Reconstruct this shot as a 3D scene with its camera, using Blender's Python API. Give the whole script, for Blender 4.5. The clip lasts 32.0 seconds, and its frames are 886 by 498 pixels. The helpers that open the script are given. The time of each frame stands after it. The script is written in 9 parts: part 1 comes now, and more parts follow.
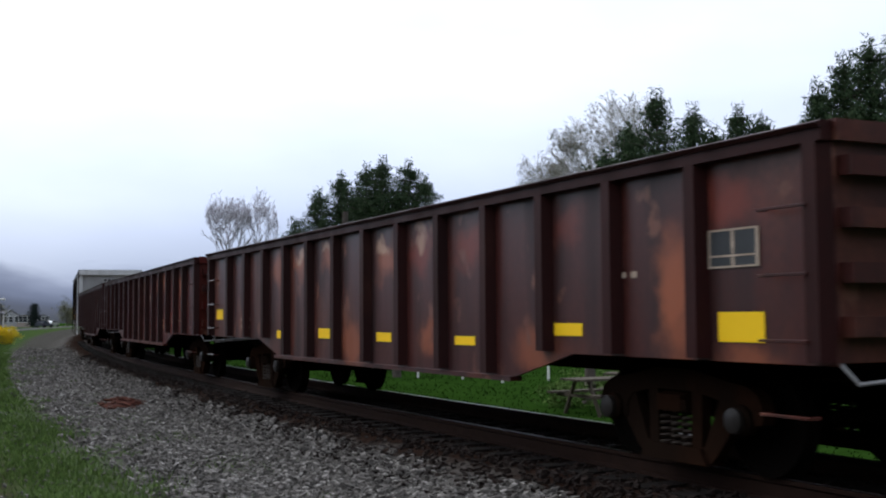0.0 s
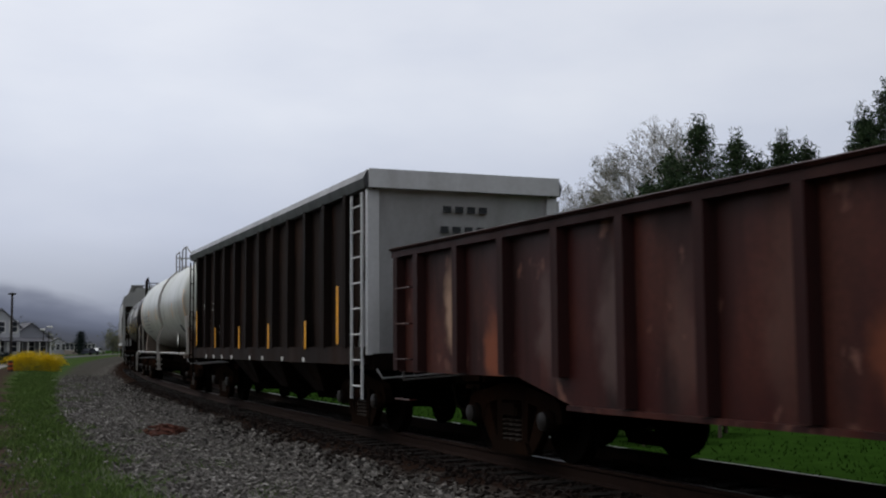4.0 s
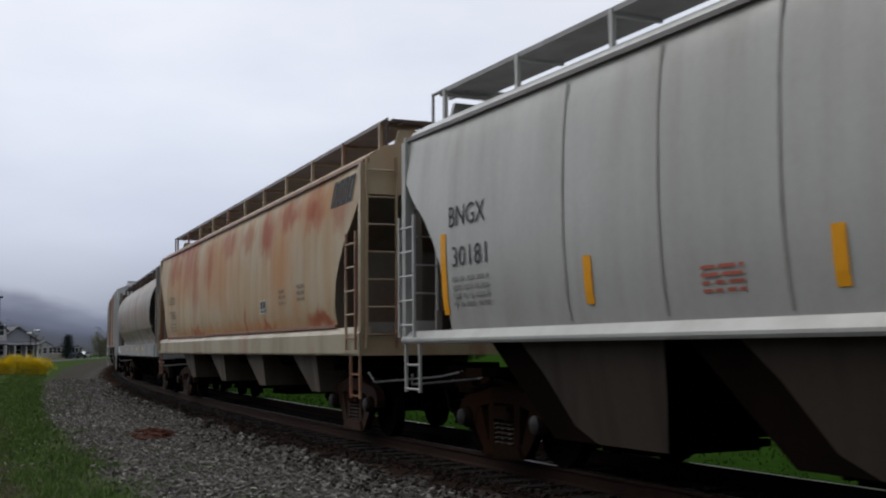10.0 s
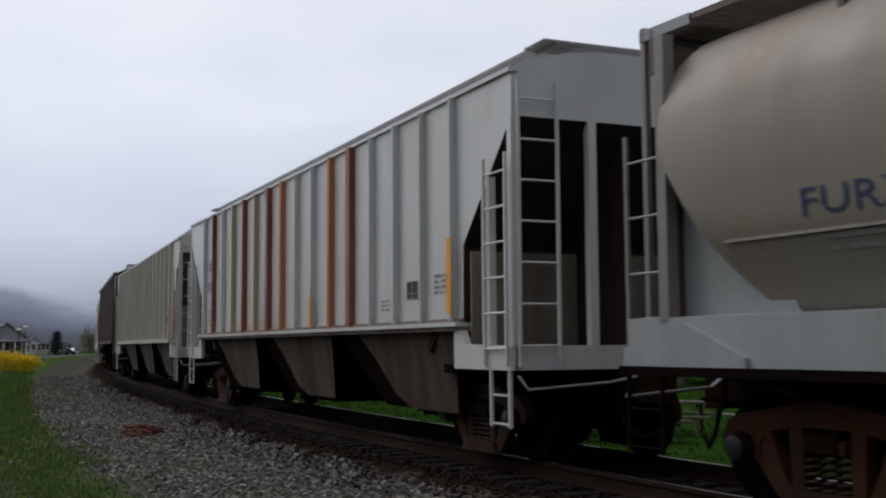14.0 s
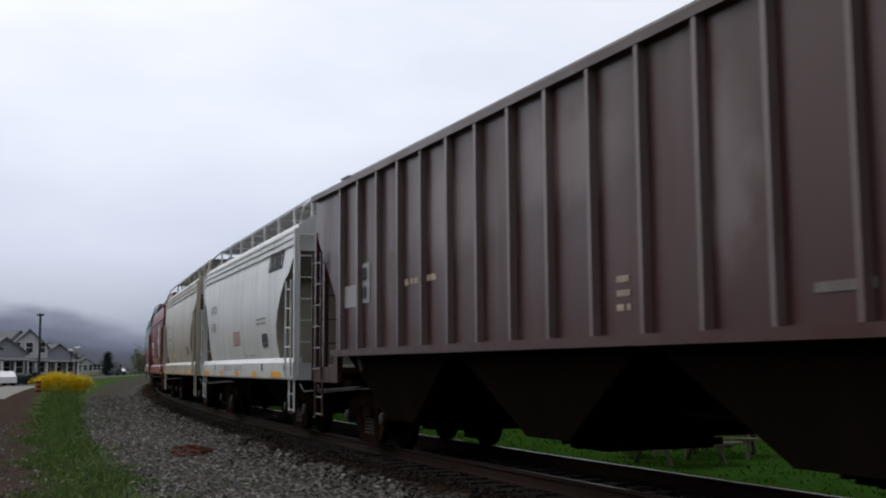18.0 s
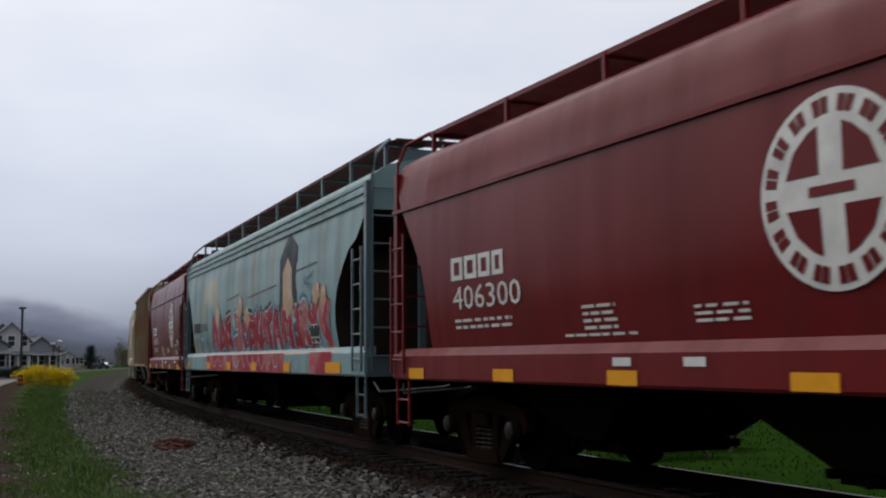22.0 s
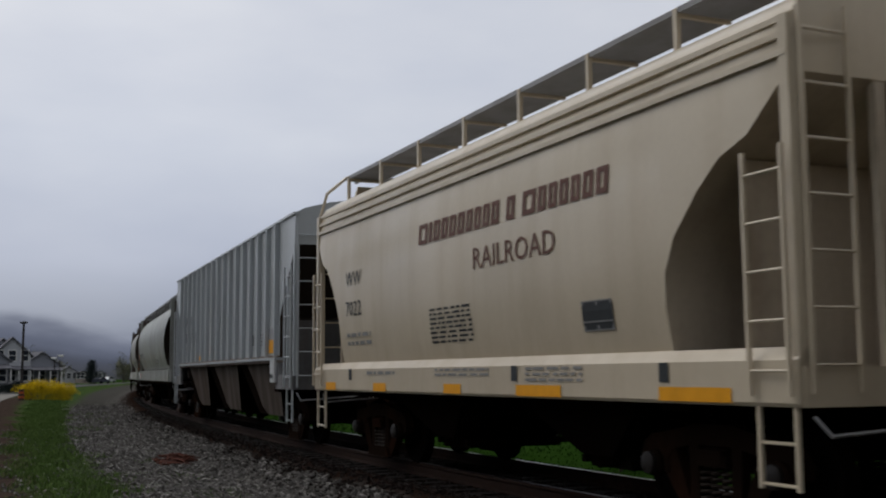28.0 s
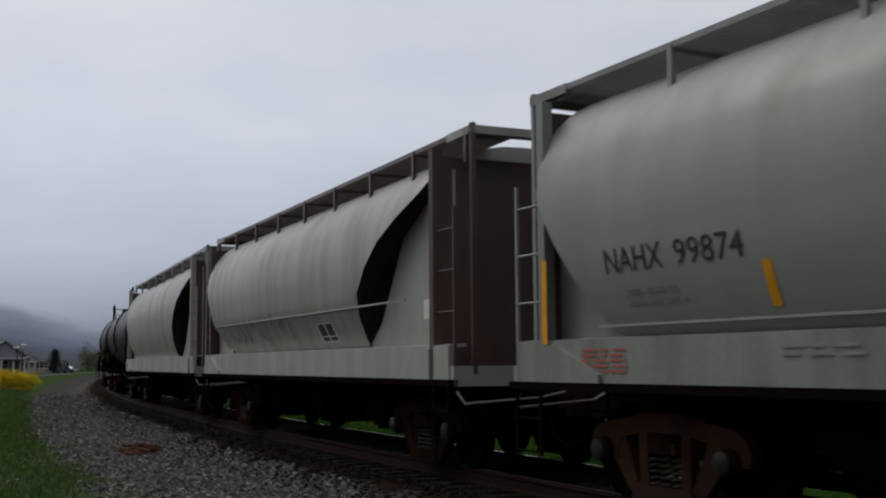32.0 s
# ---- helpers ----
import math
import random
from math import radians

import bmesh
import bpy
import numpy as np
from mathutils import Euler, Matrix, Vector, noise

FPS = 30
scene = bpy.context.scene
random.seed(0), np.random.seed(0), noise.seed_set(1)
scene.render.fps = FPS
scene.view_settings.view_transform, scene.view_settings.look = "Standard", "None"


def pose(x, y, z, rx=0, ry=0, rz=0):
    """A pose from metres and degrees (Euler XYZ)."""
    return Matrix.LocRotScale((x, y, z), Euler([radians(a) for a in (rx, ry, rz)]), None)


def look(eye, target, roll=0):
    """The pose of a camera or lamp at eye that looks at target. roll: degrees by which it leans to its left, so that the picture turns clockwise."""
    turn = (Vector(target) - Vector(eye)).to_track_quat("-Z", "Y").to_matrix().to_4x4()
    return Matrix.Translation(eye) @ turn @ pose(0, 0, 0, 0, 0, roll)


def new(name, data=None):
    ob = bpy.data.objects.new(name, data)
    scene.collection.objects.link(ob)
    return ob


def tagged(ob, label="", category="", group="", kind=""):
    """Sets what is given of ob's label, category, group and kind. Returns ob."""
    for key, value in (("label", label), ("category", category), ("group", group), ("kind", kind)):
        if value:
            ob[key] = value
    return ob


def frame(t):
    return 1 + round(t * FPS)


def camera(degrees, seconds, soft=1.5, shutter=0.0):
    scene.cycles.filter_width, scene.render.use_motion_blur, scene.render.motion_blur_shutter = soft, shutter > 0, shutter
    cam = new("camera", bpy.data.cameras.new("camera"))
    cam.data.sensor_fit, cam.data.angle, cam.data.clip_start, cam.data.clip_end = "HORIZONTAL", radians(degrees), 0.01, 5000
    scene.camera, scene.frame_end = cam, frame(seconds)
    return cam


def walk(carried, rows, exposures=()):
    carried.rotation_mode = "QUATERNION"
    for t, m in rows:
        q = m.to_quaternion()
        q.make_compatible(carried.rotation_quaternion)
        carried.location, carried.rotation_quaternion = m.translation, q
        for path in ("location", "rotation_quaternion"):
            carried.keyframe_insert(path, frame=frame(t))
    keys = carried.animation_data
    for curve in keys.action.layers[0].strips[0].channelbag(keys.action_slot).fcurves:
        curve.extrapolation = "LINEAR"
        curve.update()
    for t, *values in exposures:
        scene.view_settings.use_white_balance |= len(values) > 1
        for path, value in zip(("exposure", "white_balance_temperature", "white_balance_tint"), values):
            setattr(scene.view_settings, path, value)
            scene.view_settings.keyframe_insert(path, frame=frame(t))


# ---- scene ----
import colorsys
import itertools

# the eye stands still beside the track, 1.34 m above the rail heads, and turns a little in the hand
cam = camera(43.6, 32.0, soft=2.1, shutter=0.12)
EYE = 1.338
ROLL = 0.42
TURNS = [
    (0.0, -2.21, 3.51), (0.5, -2.73, 3.86), (1.0, -1.71, 4.19), (1.5, -1.46, 4.08), (2.0, -1.50, 4.66),
    (2.5, -1.14, 4.80), (3.0, -0.82, 4.65), (3.5, -0.36, 4.97), (5.5, 0.20, 4.80), (6.0, 0.04, 4.94),
    (6.5, -0.42, 4.88), (7.0, -0.48, 4.75), (7.5, 0.26, 4.86), (8.0, -0.04, 4.48), (8.5, -0.16, 5.54),
    (9.0, 0.18, 5.29), (9.5, -0.60, 5.33), (10.0, -0.62, 5.12), (10.5, -0.56, 5.67), (11.0, -0.65, 5.59),
    (11.5, -0.25, 5.48), (12.0, 0.05, 5.47), (12.5, 0.09, 5.50), (13.0, 0.00, 5.31), (13.5, -0.42, 5.44),
    (14.0, -1.15, 4.94), (14.5, -1.02, 5.03), (15.0, -1.44, 5.05), (15.5, -1.05, 5.21), (17.5, 0.55, 6.02),
    (18.0, 1.26, 6.01), (18.5, 0.74, 5.88), (19.0, -0.07, 5.78), (19.5, 0.35, 5.88), (20.0, 0.57, 5.83),
    (20.5, 0.67, 5.85), (21.0, 0.71, 5.87), (21.5, 0.48, 5.85), (22.0, 0.44, 5.67), (22.5, 0.44, 5.89),
    (23.0, 0.27, 5.94), (23.5, 0.20, 6.36), (24.0, 0.51, 6.42), (24.5, 0.93, 6.17), (25.0, 1.14, 6.20),
    (25.5, 1.46, 6.28), (27.5, -0.17, 5.77), (28.0, 0.51, 6.42), (28.5, -0.52, 5.87), (29.0, -0.92, 6.31),
    (29.5, -0.88, 6.25), (30.0, -1.35, 6.08), (30.5, -1.16, 6.00), (31.0, -1.06, 6.21), (31.5, -0.82, 6.44),
    (32.0, -1.20, 5.87),
]
STOPS = [(0.0, 0.58), (0.6, 0.38), (1.2, 0.12), (2.0, 0.0), (3.5, -0.05), (6.0, -0.05), (7.0, -0.13), (8.0, 0.08), (9.0, 0.16), (10.0, 0.06), (11.0, 0.15), (12.0, -0.04), (13.0, -0.12), (14.0, 0.02), (15.0, 0.15), (18.0, 0.17), (19.5, 0.06), (20.0, -0.08), (21.0, -0.12), (22.0, 0.0), (23.0, 0.0), (25.0, -0.13), (28.0, -0.3), (30.0, -0.25), (32.0, -0.3)]
# the white balance starts a little cold
EXPOSURES = [(t, stops, 6500 - 420 * max(0, 1 - t / 2), 10) for t, stops in STOPS]
walk(cam, [(t, pose(0, 0, EYE, 90 + tilt, ROLL, yaw)) for t, yaw, tilt in TURNS], EXPOSURES)

# ---- world and light: a bright overcast sky over mist ----
world = bpy.data.worlds.new("overcast_sky")
scene.world = world
world.use_nodes = True
wn, wl = world.node_tree.nodes, world.node_tree.links
wn.clear()
w_out = wn.new("ShaderNodeOutputWorld")
w_bg = wn.new("ShaderNodeBackground")
w_bg.inputs["Strength"].default_value = 0.1
w_sky = wn.new("ShaderNodeTexSky")
w_sky.sky_type, w_sky.sun_disc = "NISHITA", False
w_sky.sun_elevation, w_sky.sun_rotation = radians(52), radians(-62)
w_tc = wn.new("ShaderNodeTexCoord")
w_map = wn.new("ShaderNodeMapping")
w_map.inputs["Scale"].default_value = (1.6, 1.6, 4.5)
w_noise = wn.new("ShaderNodeTexNoise")
w_noise.inputs["Scale"].default_value, w_noise.inputs["Detail"].default_value = 1.7, 5
w_ramp = wn.new("ShaderNodeValToRGB")
w_ramp.color_ramp.elements[0].position, w_ramp.color_ramp.elements[0].color = 0.3, (5.2, 5.45, 6.2, 1)
w_ramp.color_ramp.elements[1].position, w_ramp.color_ramp.elements[1].color = 0.72, (6.6, 6.7, 7.1, 1)
w_sep = wn.new("ShaderNodeSeparateXYZ")
w_alt = wn.new("ShaderNodeValToRGB")
w_alt.color_ramp.elements[0].position, w_alt.color_ramp.elements[0].color = 0.0, (0.24, 0.27, 0.34, 1)
w_alt.color_ramp.elements[1].position, w_alt.color_ramp.elements[1].color = 1.0, (1.25, 1.25, 1.23, 1)
for w_at, w_col in ((0.035, (0.34, 0.37, 0.45, 1)), (0.10, (0.62, 0.65, 0.74, 1)), (0.20, (0.86, 0.88, 0.92, 1)), (0.34, (1, 1, 1, 1))):
    w_alt.color_ramp.elements.new(w_at).color = w_col
w_mul = wn.new("ShaderNodeMix")
w_mul.data_type, w_mul.blend_type = "RGBA", "MULTIPLY"
w_mul.inputs["Factor"].default_value = 1
# the veiled sun stands high to the side that the cars face, so the cloud is brightest there and dull behind the eye
w_front = wn.new("ShaderNodeValToRGB")
w_front.color_ramp.elements[0].position, w_front.color_ramp.elements[0].color = 0.0, (1.72, 1.66, 1.54, 1)
w_front.color_ramp.elements[1].position, w_front.color_ramp.elements[1].color = 1.0, (0.95, 0.95, 0.96, 1)
for w_at, w_col in ((0.36, (1.50, 1.50, 1.48, 1)), (0.62, (1.38, 1.38, 1.36, 1))):
    w_front.color_ramp.elements.new(w_at).color = w_col
w_side = wn.new("ShaderNodeMapRange")
w_side.inputs["From Min"].default_value, w_side.inputs["From Max"].default_value = -1, 1
w_rear = wn.new("ShaderNodeMapRange")
w_rear.interpolation_type = "SMOOTHSTEP"
w_rear.inputs["From Min"].default_value, w_rear.inputs["From Max"].default_value = -0.9, 0.3
w_rear.inputs["To Min"].default_value = 0.85
w_dim = wn.new("ShaderNodeVectorMath")
w_dim.operation = "SCALE"
w_glow = wn.new("ShaderNodeMix")
w_glow.data_type, w_glow.blend_type = "RGBA", "MULTIPLY"
w_glow.inputs["Factor"].default_value = 1
w_mix = wn.new("ShaderNodeMix")
w_mix.data_type = "RGBA"
w_mix.inputs["Factor"].default_value = 0.92
wl.new(w_tc.outputs["Generated"], w_map.inputs["Vector"])
wl.new(w_map.outputs["Vector"], w_noise.inputs["Vector"])
wl.new(w_noise.outputs["Fac"], w_ramp.inputs["Fac"])
wl.new(w_tc.outputs["Generated"], w_sep.inputs["Vector"])
wl.new(w_sep.outputs["Z"], w_alt.inputs["Fac"])
wl.new(w_ramp.outputs["Color"], w_mul.inputs["A"])
wl.new(w_alt.outputs["Color"], w_mul.inputs["B"])
wl.new(w_sky.outputs["Color"], w_mix.inputs["A"])
wl.new(w_mul.outputs["Result"], w_glow.inputs["A"])
wl.new(w_sep.outputs["X"], w_side.inputs["Value"])
wl.new(w_side.outputs["Result"], w_front.inputs["Fac"])
wl.new(w_sep.outputs["Y"], w_rear.inputs["Value"])
wl.new(w_front.outputs["Color"], w_dim.inputs[0])
wl.new(w_rear.outputs["Result"], w_dim.inputs["Scale"])
wl.new(w_dim.outputs[0], w_glow.inputs["B"])
wl.new(w_glow.outputs["Result"], w_mix.inputs["B"])
wl.new(w_mix.outputs["Result"], w_bg.inputs["Color"])
wl.new(w_bg.outputs["Background"], w_out.inputs["Surface"])
sun = new("sun", bpy.data.lights.new("sun", "SUN"))
sun.data.energy, sun.data.angle, sun.data.color = 1.0, radians(30), (1.0, 0.96, 0.9)
sun.matrix_world = look((-44, 23, 64), (0, 0, 0))


# ---- materials ----
def nodes_of(name):
    m = bpy.data.materials.new(name)
    m.use_nodes = True
    bs = m.node_tree.nodes["Principled BSDF"]
    bs.inputs["Specular IOR Level"].default_value = 0.12
    return m, m.node_tree.nodes, m.node_tree.links, bs


def mixed(nt, ln, fac, a, b, mode="MIX"):
    """A colour mix; fac, a and b are sockets or plain values."""
    n = nt.new("ShaderNodeMix")
    n.data_type, n.blend_type = "RGBA", mode
    for key, value in (("Factor", fac), ("A", a), ("B", b)):
        if isinstance(value, bpy.types.NodeSocket):
            ln.new(value, n.inputs[key])
        elif key == "Factor":
            n.inputs[key].default_value = value
        else:
            n.inputs[key].default_value = (*value, 1) if len(value) == 3 else value
    return n.outputs["Result"]


def grain(nt, ln, scale, stretch=(1, 1, 1), detail=4, lo=0.0, hi=1.0, shift=True):
    """Noise in the thing's own space, from lo to hi as the ramp's ends; other on every object."""
    tc, mp, no, rp = nt.new("ShaderNodeTexCoord"), nt.new("ShaderNodeMapping"), nt.new("ShaderNodeTexNoise"), nt.new("ShaderNodeMapRange")
    mp.inputs["Scale"].default_value = stretch
    ln.new(tc.outputs["Object"], mp.inputs["Vector"])
    if shift:
        oi, mu = nt.new("ShaderNodeObjectInfo"), nt.new("ShaderNodeMath")
        mu.operation = "MULTIPLY"
        mu.inputs[1].default_value = 37.0
        ln.new(oi.outputs["Random"], mu.inputs[0])
        ln.new(mu.outputs[0], mp.inputs["Location"])
    no.inputs["Scale"].default_value, no.inputs["Detail"].default_value = scale, detail
    ln.new(mp.outputs["Vector"], no.inputs["Vector"])
    rp.inputs["From Min"].default_value, rp.inputs["From Max"].default_value = lo, hi
    ln.new(no.outputs["Fac"], rp.inputs["Value"])
    return rp.outputs["Result"]


def bumped(nt, ln, bs, height, strength=0.15, distance=0.01):
    b = nt.new("ShaderNodeBump")
    b.inputs["Strength"].default_value, b.inputs["Distance"].default_value = strength, distance
    ln.new(height, b.inputs["Height"])
    ln.new(b.outputs["Normal"], bs.inputs["Normal"])


def stained(nt, ln, c, stains):
    """Soft stains with ragged edges: (x, z, half width, half height, strength, colour) in the car's own metres."""
    tc, no = nt.new("ShaderNodeTexCoord"), nt.new("ShaderNodeTexNoise")
    no.inputs["Scale"].default_value, no.inputs["Detail"].default_value = 2.4, 8
    ln.new(tc.outputs["Object"], no.inputs["Vector"])
    wob = nt.new("ShaderNodeVectorMath")
    wob.operation = "MULTIPLY_ADD"
    wob.inputs[1].default_value, wob.inputs[2].default_value = (0.7, 0, 0.7), (-0.35, 0, -0.35)
    ln.new(no.outputs["Color"], wob.inputs[0])
    add = nt.new("ShaderNodeVectorMath")
    ln.new(tc.outputs["Object"], add.inputs[0])
    ln.new(wob.outputs[0], add.inputs[1])
    for x, z, rx, rz, strength, col in stains:
        mp, le, mr = nt.new("ShaderNodeMapping"), nt.new("ShaderNodeVectorMath"), nt.new("ShaderNodeMapRange")
        mp.inputs["Scale"].default_value = (1 / rx, 0, 1 / rz)
        mp.inputs["Location"].default_value = (-x / rx, 0, -z / rz)
        le.operation = "LENGTH"
        mr.interpolation_type = "SMOOTHSTEP"
        mr.inputs["From Min"].default_value, mr.inputs["From Max"].default_value = 1.15, 0.25
        mr.inputs["To Max"].default_value = strength
        ln.new(add.outputs[0], mp.inputs["Vector"])
        ln.new(mp.outputs["Vector"], le.inputs[0])
        ln.new(le.outputs["Value"], mr.inputs["Value"])
        c = mixed(nt, ln, mr.outputs["Result"], c, col)
    return c


def paint(name, base, dirt=(0.10, 0.085, 0.07), dirty=0.35, rust=0.0, rust_at=0.58, rough=0.5, rust_col=(0.16, 0.05, 0.022), streak=0.12, metal=0.0, gloss=0.5, stains=(), flakes=None, wet=None):
    """Weathered paint on steel: broad soiling, streaks that run down, rust patches, fine relief."""
    m, nt, ln, bs = nodes_of(name)
    wet = (0.28 if gloss > 0.45 else 0.12 if gloss > 0.2 else 0.0) if wet is None else wet
    base, rough = [v * (0.86 - 0.2 * wet) for v in base], rough - 0.06
    broad = grain(nt, ln, 0.55, lo=0.35, hi=0.75)
    runs = grain(nt, ln, 2.2, (1, 1, streak), lo=0.42, hi=0.75)
    fine = grain(nt, ln, 14, detail=6, lo=0.3, hi=0.8)
    c = mixed(nt, ln, broad, base, [v * 0.86 for v in base])
    k = nt.new("ShaderNodeMath")
    k.operation = "MULTIPLY"
    ln.new(runs, k.inputs[0])
    k.inputs[1].default_value = dirty
    c = mixed(nt, ln, k.outputs[0], c, dirt)
    f = nt.new("ShaderNodeMath")
    f.operation = "MULTIPLY"
    ln.new(fine, f.inputs[0])
    f.inputs[1].default_value = 0.3 * dirty + 0.05
    c = mixed(nt, ln, f.outputs[0], c, dirt)
    if rust:
        patch = grain(nt, ln, 0.9, (1, 1, 0.45), detail=7, lo=rust_at, hi=rust_at + 0.1)
        r = nt.new("ShaderNodeMath")
        r.operation = "MULTIPLY"
        ln.new(patch, r.inputs[0])
        r.inputs[1].default_value = rust
        c = mixed(nt, ln, r.outputs[0], c, mixed(nt, ln, fine, rust_col, [v * 0.55 for v in rust_col]))
    if stains:
        c = stained(nt, ln, c, stains)
    if flakes:
        c = mixed(nt, ln, grain(nt, ln, 2.6, (1, 1, 0.8), detail=8, lo=0.62, hi=0.70), c, flakes)
    ln.new(c, bs.inputs["Base Color"])
    rr = nt.new("ShaderNodeMapRange")
    rr.inputs["To Min"].default_value, rr.inputs["To Max"].default_value = rough, min(1, rough + 0.25)
    ln.new(runs, rr.inputs["Value"])
    ln.new(rr.outputs["Result"], bs.inputs["Roughness"])
    bs.inputs["Metallic"].default_value = metal
    bs.inputs["Specular IOR Level"].default_value = gloss
    # the mist has left a film of water on the paint
    bs.inputs["Coat Weight"].default_value, bs.inputs["Coat Roughness"].default_value, bs.inputs["Coat IOR"].default_value = min(1.0, wet * 1.8), 0.24, 1.33
    bumped(nt, ln, bs, grain(nt, ln, 3.0, lo=0.2, hi=0.8), 0.2, 0.006)
    return m


def plain(name, base, rough=0.7, metal=0.0, vary=0.25, scale=8.0, bump=0.0):
    """One colour with grain at two scales."""
    m, nt, ln, bs = nodes_of(name)
    c = mixed(nt, ln, grain(nt, ln, scale, lo=0.3, hi=0.7), base, [v * (1 - vary) for v in base])
    c = mixed(nt, ln, grain(nt, ln, scale * 0.13, lo=0.35, hi=0.7), c, [v * (1 - vary * 0.8) for v in base])
    ln.new(c, bs.inputs["Base Color"])
    bs.inputs["Roughness"].default_value, bs.inputs["Metallic"].default_value = rough, metal
    if bump:
        bumped(nt, ln, bs, grain(nt, ln, scale * 2), bump, 0.02)
    return m


def leafy(name, base, vary=0.5, light=(0.10, 0.14, 0.03)):
    """Foliage: every clump or blade of its own tone."""
    m, nt, ln, bs = nodes_of(name)
    geo = nt.new("ShaderNodeNewGeometry")
    c = mixed(nt, ln, geo.outputs["Random Per Island"], [v * (1 - vary) for v in base], light)
    c = mixed(nt, ln, 0.45, c, base)
    ln.new(c, bs.inputs["Base Color"])
    bs.inputs["Roughness"].default_value, bs.inputs["Specular IOR Level"].default_value = 0.85, 0.04
    return m


# sheets in the cut-away ends: shade and grime are both put into the colour
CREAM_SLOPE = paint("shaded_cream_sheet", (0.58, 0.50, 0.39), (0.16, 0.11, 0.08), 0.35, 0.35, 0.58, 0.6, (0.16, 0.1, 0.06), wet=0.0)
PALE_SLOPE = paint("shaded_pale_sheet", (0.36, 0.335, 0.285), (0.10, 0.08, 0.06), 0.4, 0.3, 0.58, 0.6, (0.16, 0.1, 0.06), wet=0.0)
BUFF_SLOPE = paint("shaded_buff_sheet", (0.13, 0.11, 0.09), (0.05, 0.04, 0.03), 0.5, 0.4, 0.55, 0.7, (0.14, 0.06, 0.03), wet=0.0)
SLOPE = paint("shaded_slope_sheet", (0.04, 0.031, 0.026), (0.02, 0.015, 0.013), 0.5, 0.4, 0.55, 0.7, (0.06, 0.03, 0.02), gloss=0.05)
# UNDER, BAY, TRUCK and WHEEL: shade below the cars put into near-black colours
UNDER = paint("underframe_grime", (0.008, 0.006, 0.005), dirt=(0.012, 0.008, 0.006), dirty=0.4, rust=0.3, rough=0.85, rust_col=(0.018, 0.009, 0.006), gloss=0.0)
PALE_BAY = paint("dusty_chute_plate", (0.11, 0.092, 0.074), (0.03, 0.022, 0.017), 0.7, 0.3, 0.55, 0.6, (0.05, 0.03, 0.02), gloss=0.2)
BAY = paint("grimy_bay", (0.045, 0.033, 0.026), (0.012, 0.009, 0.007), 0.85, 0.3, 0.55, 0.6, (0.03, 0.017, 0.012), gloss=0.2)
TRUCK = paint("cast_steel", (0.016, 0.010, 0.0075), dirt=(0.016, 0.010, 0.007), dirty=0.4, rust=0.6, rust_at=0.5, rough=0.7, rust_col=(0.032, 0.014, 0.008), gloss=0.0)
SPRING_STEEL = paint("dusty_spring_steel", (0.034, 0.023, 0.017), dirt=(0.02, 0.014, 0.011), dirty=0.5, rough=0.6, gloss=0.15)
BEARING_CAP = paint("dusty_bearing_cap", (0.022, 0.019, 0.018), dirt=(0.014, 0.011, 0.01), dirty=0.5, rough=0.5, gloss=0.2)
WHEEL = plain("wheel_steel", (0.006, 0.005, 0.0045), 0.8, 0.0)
WHEEL.node_tree.nodes["Principled BSDF"].inputs["Specular IOR Level"].default_value = 0.0
RAIL_SIDE = plain("rusty_rail", (0.026, 0.013, 0.009), 0.9, 0.0, 0.4)
RAIL_TOP = plain("polished_rail_head", (0.30, 0.28, 0.27), 0.35, 1.0, 0.2)
# creosote made near-black: shade under the train is in this colour too
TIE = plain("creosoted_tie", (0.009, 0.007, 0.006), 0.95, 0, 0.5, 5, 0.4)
ORANGE_RUST, BRICK_RUST, PALE_WORN = (0.25, 0.075, 0.033), (0.15, 0.028, 0.017), (0.44, 0.29, 0.20)
GOND = paint("brown_gondola", (0.066, 0.017, 0.014), (0.008, 0.006, 0.0075), 0.85, 0.45, 0.52, 0.42, (0.13, 0.042, 0.026), gloss=0.25, flakes=(0.13, 0.055, 0.038), stains=[(a - 13.75, z, rx, rz, k, col) for a, z, rx, rz, k, col in (
    (17.75, 2.15, 0.40, 0.36, 0.8, ORANGE_RUST), (16.6, 2.22, 0.38, 0.26, 0.8, ORANGE_RUST), (16.6, 2.32, 0.25, 0.12, 0.8, PALE_WORN), (15.3, 2.2, 0.4, 0.26, 0.8, ORANGE_RUST), (15.4, 2.33, 0.3, 0.1, 0.7, PALE_WORN),
    (13.1, 2.1, 0.42, 0.34, 0.8, ORANGE_RUST), (13.2, 2.3, 0.3, 0.12, 0.7, PALE_WORN), (12.0, 2.15, 0.42, 0.30, 0.8, BRICK_RUST), (12.1, 2.3, 0.25, 0.12, 0.6, PALE_WORN), (11.86, 1.12, 0.42, 0.2, 0.8, ORANGE_RUST), (14.28, 0.95, 0.6, 0.35, 0.7, ORANGE_RUST),
    (10.7, 2.08, 0.5, 0.3, 0.8, BRICK_RUST), (9.3, 1.0, 0.55, 0.3, 0.6, ORANGE_RUST), (8.7, 2.2, 0.4, 0.3, 0.5, BRICK_RUST), (6.35, 2.15, 0.45, 0.3, 0.85, BRICK_RUST), (7.02, 1.5, 0.36, 0.66, 0.95, ORANGE_RUST), (6.2, 0.95, 0.5, 0.2, 0.6, ORANGE_RUST), (19.9, 1.3, 0.4, 0.4, 0.5, ORANGE_RUST))])
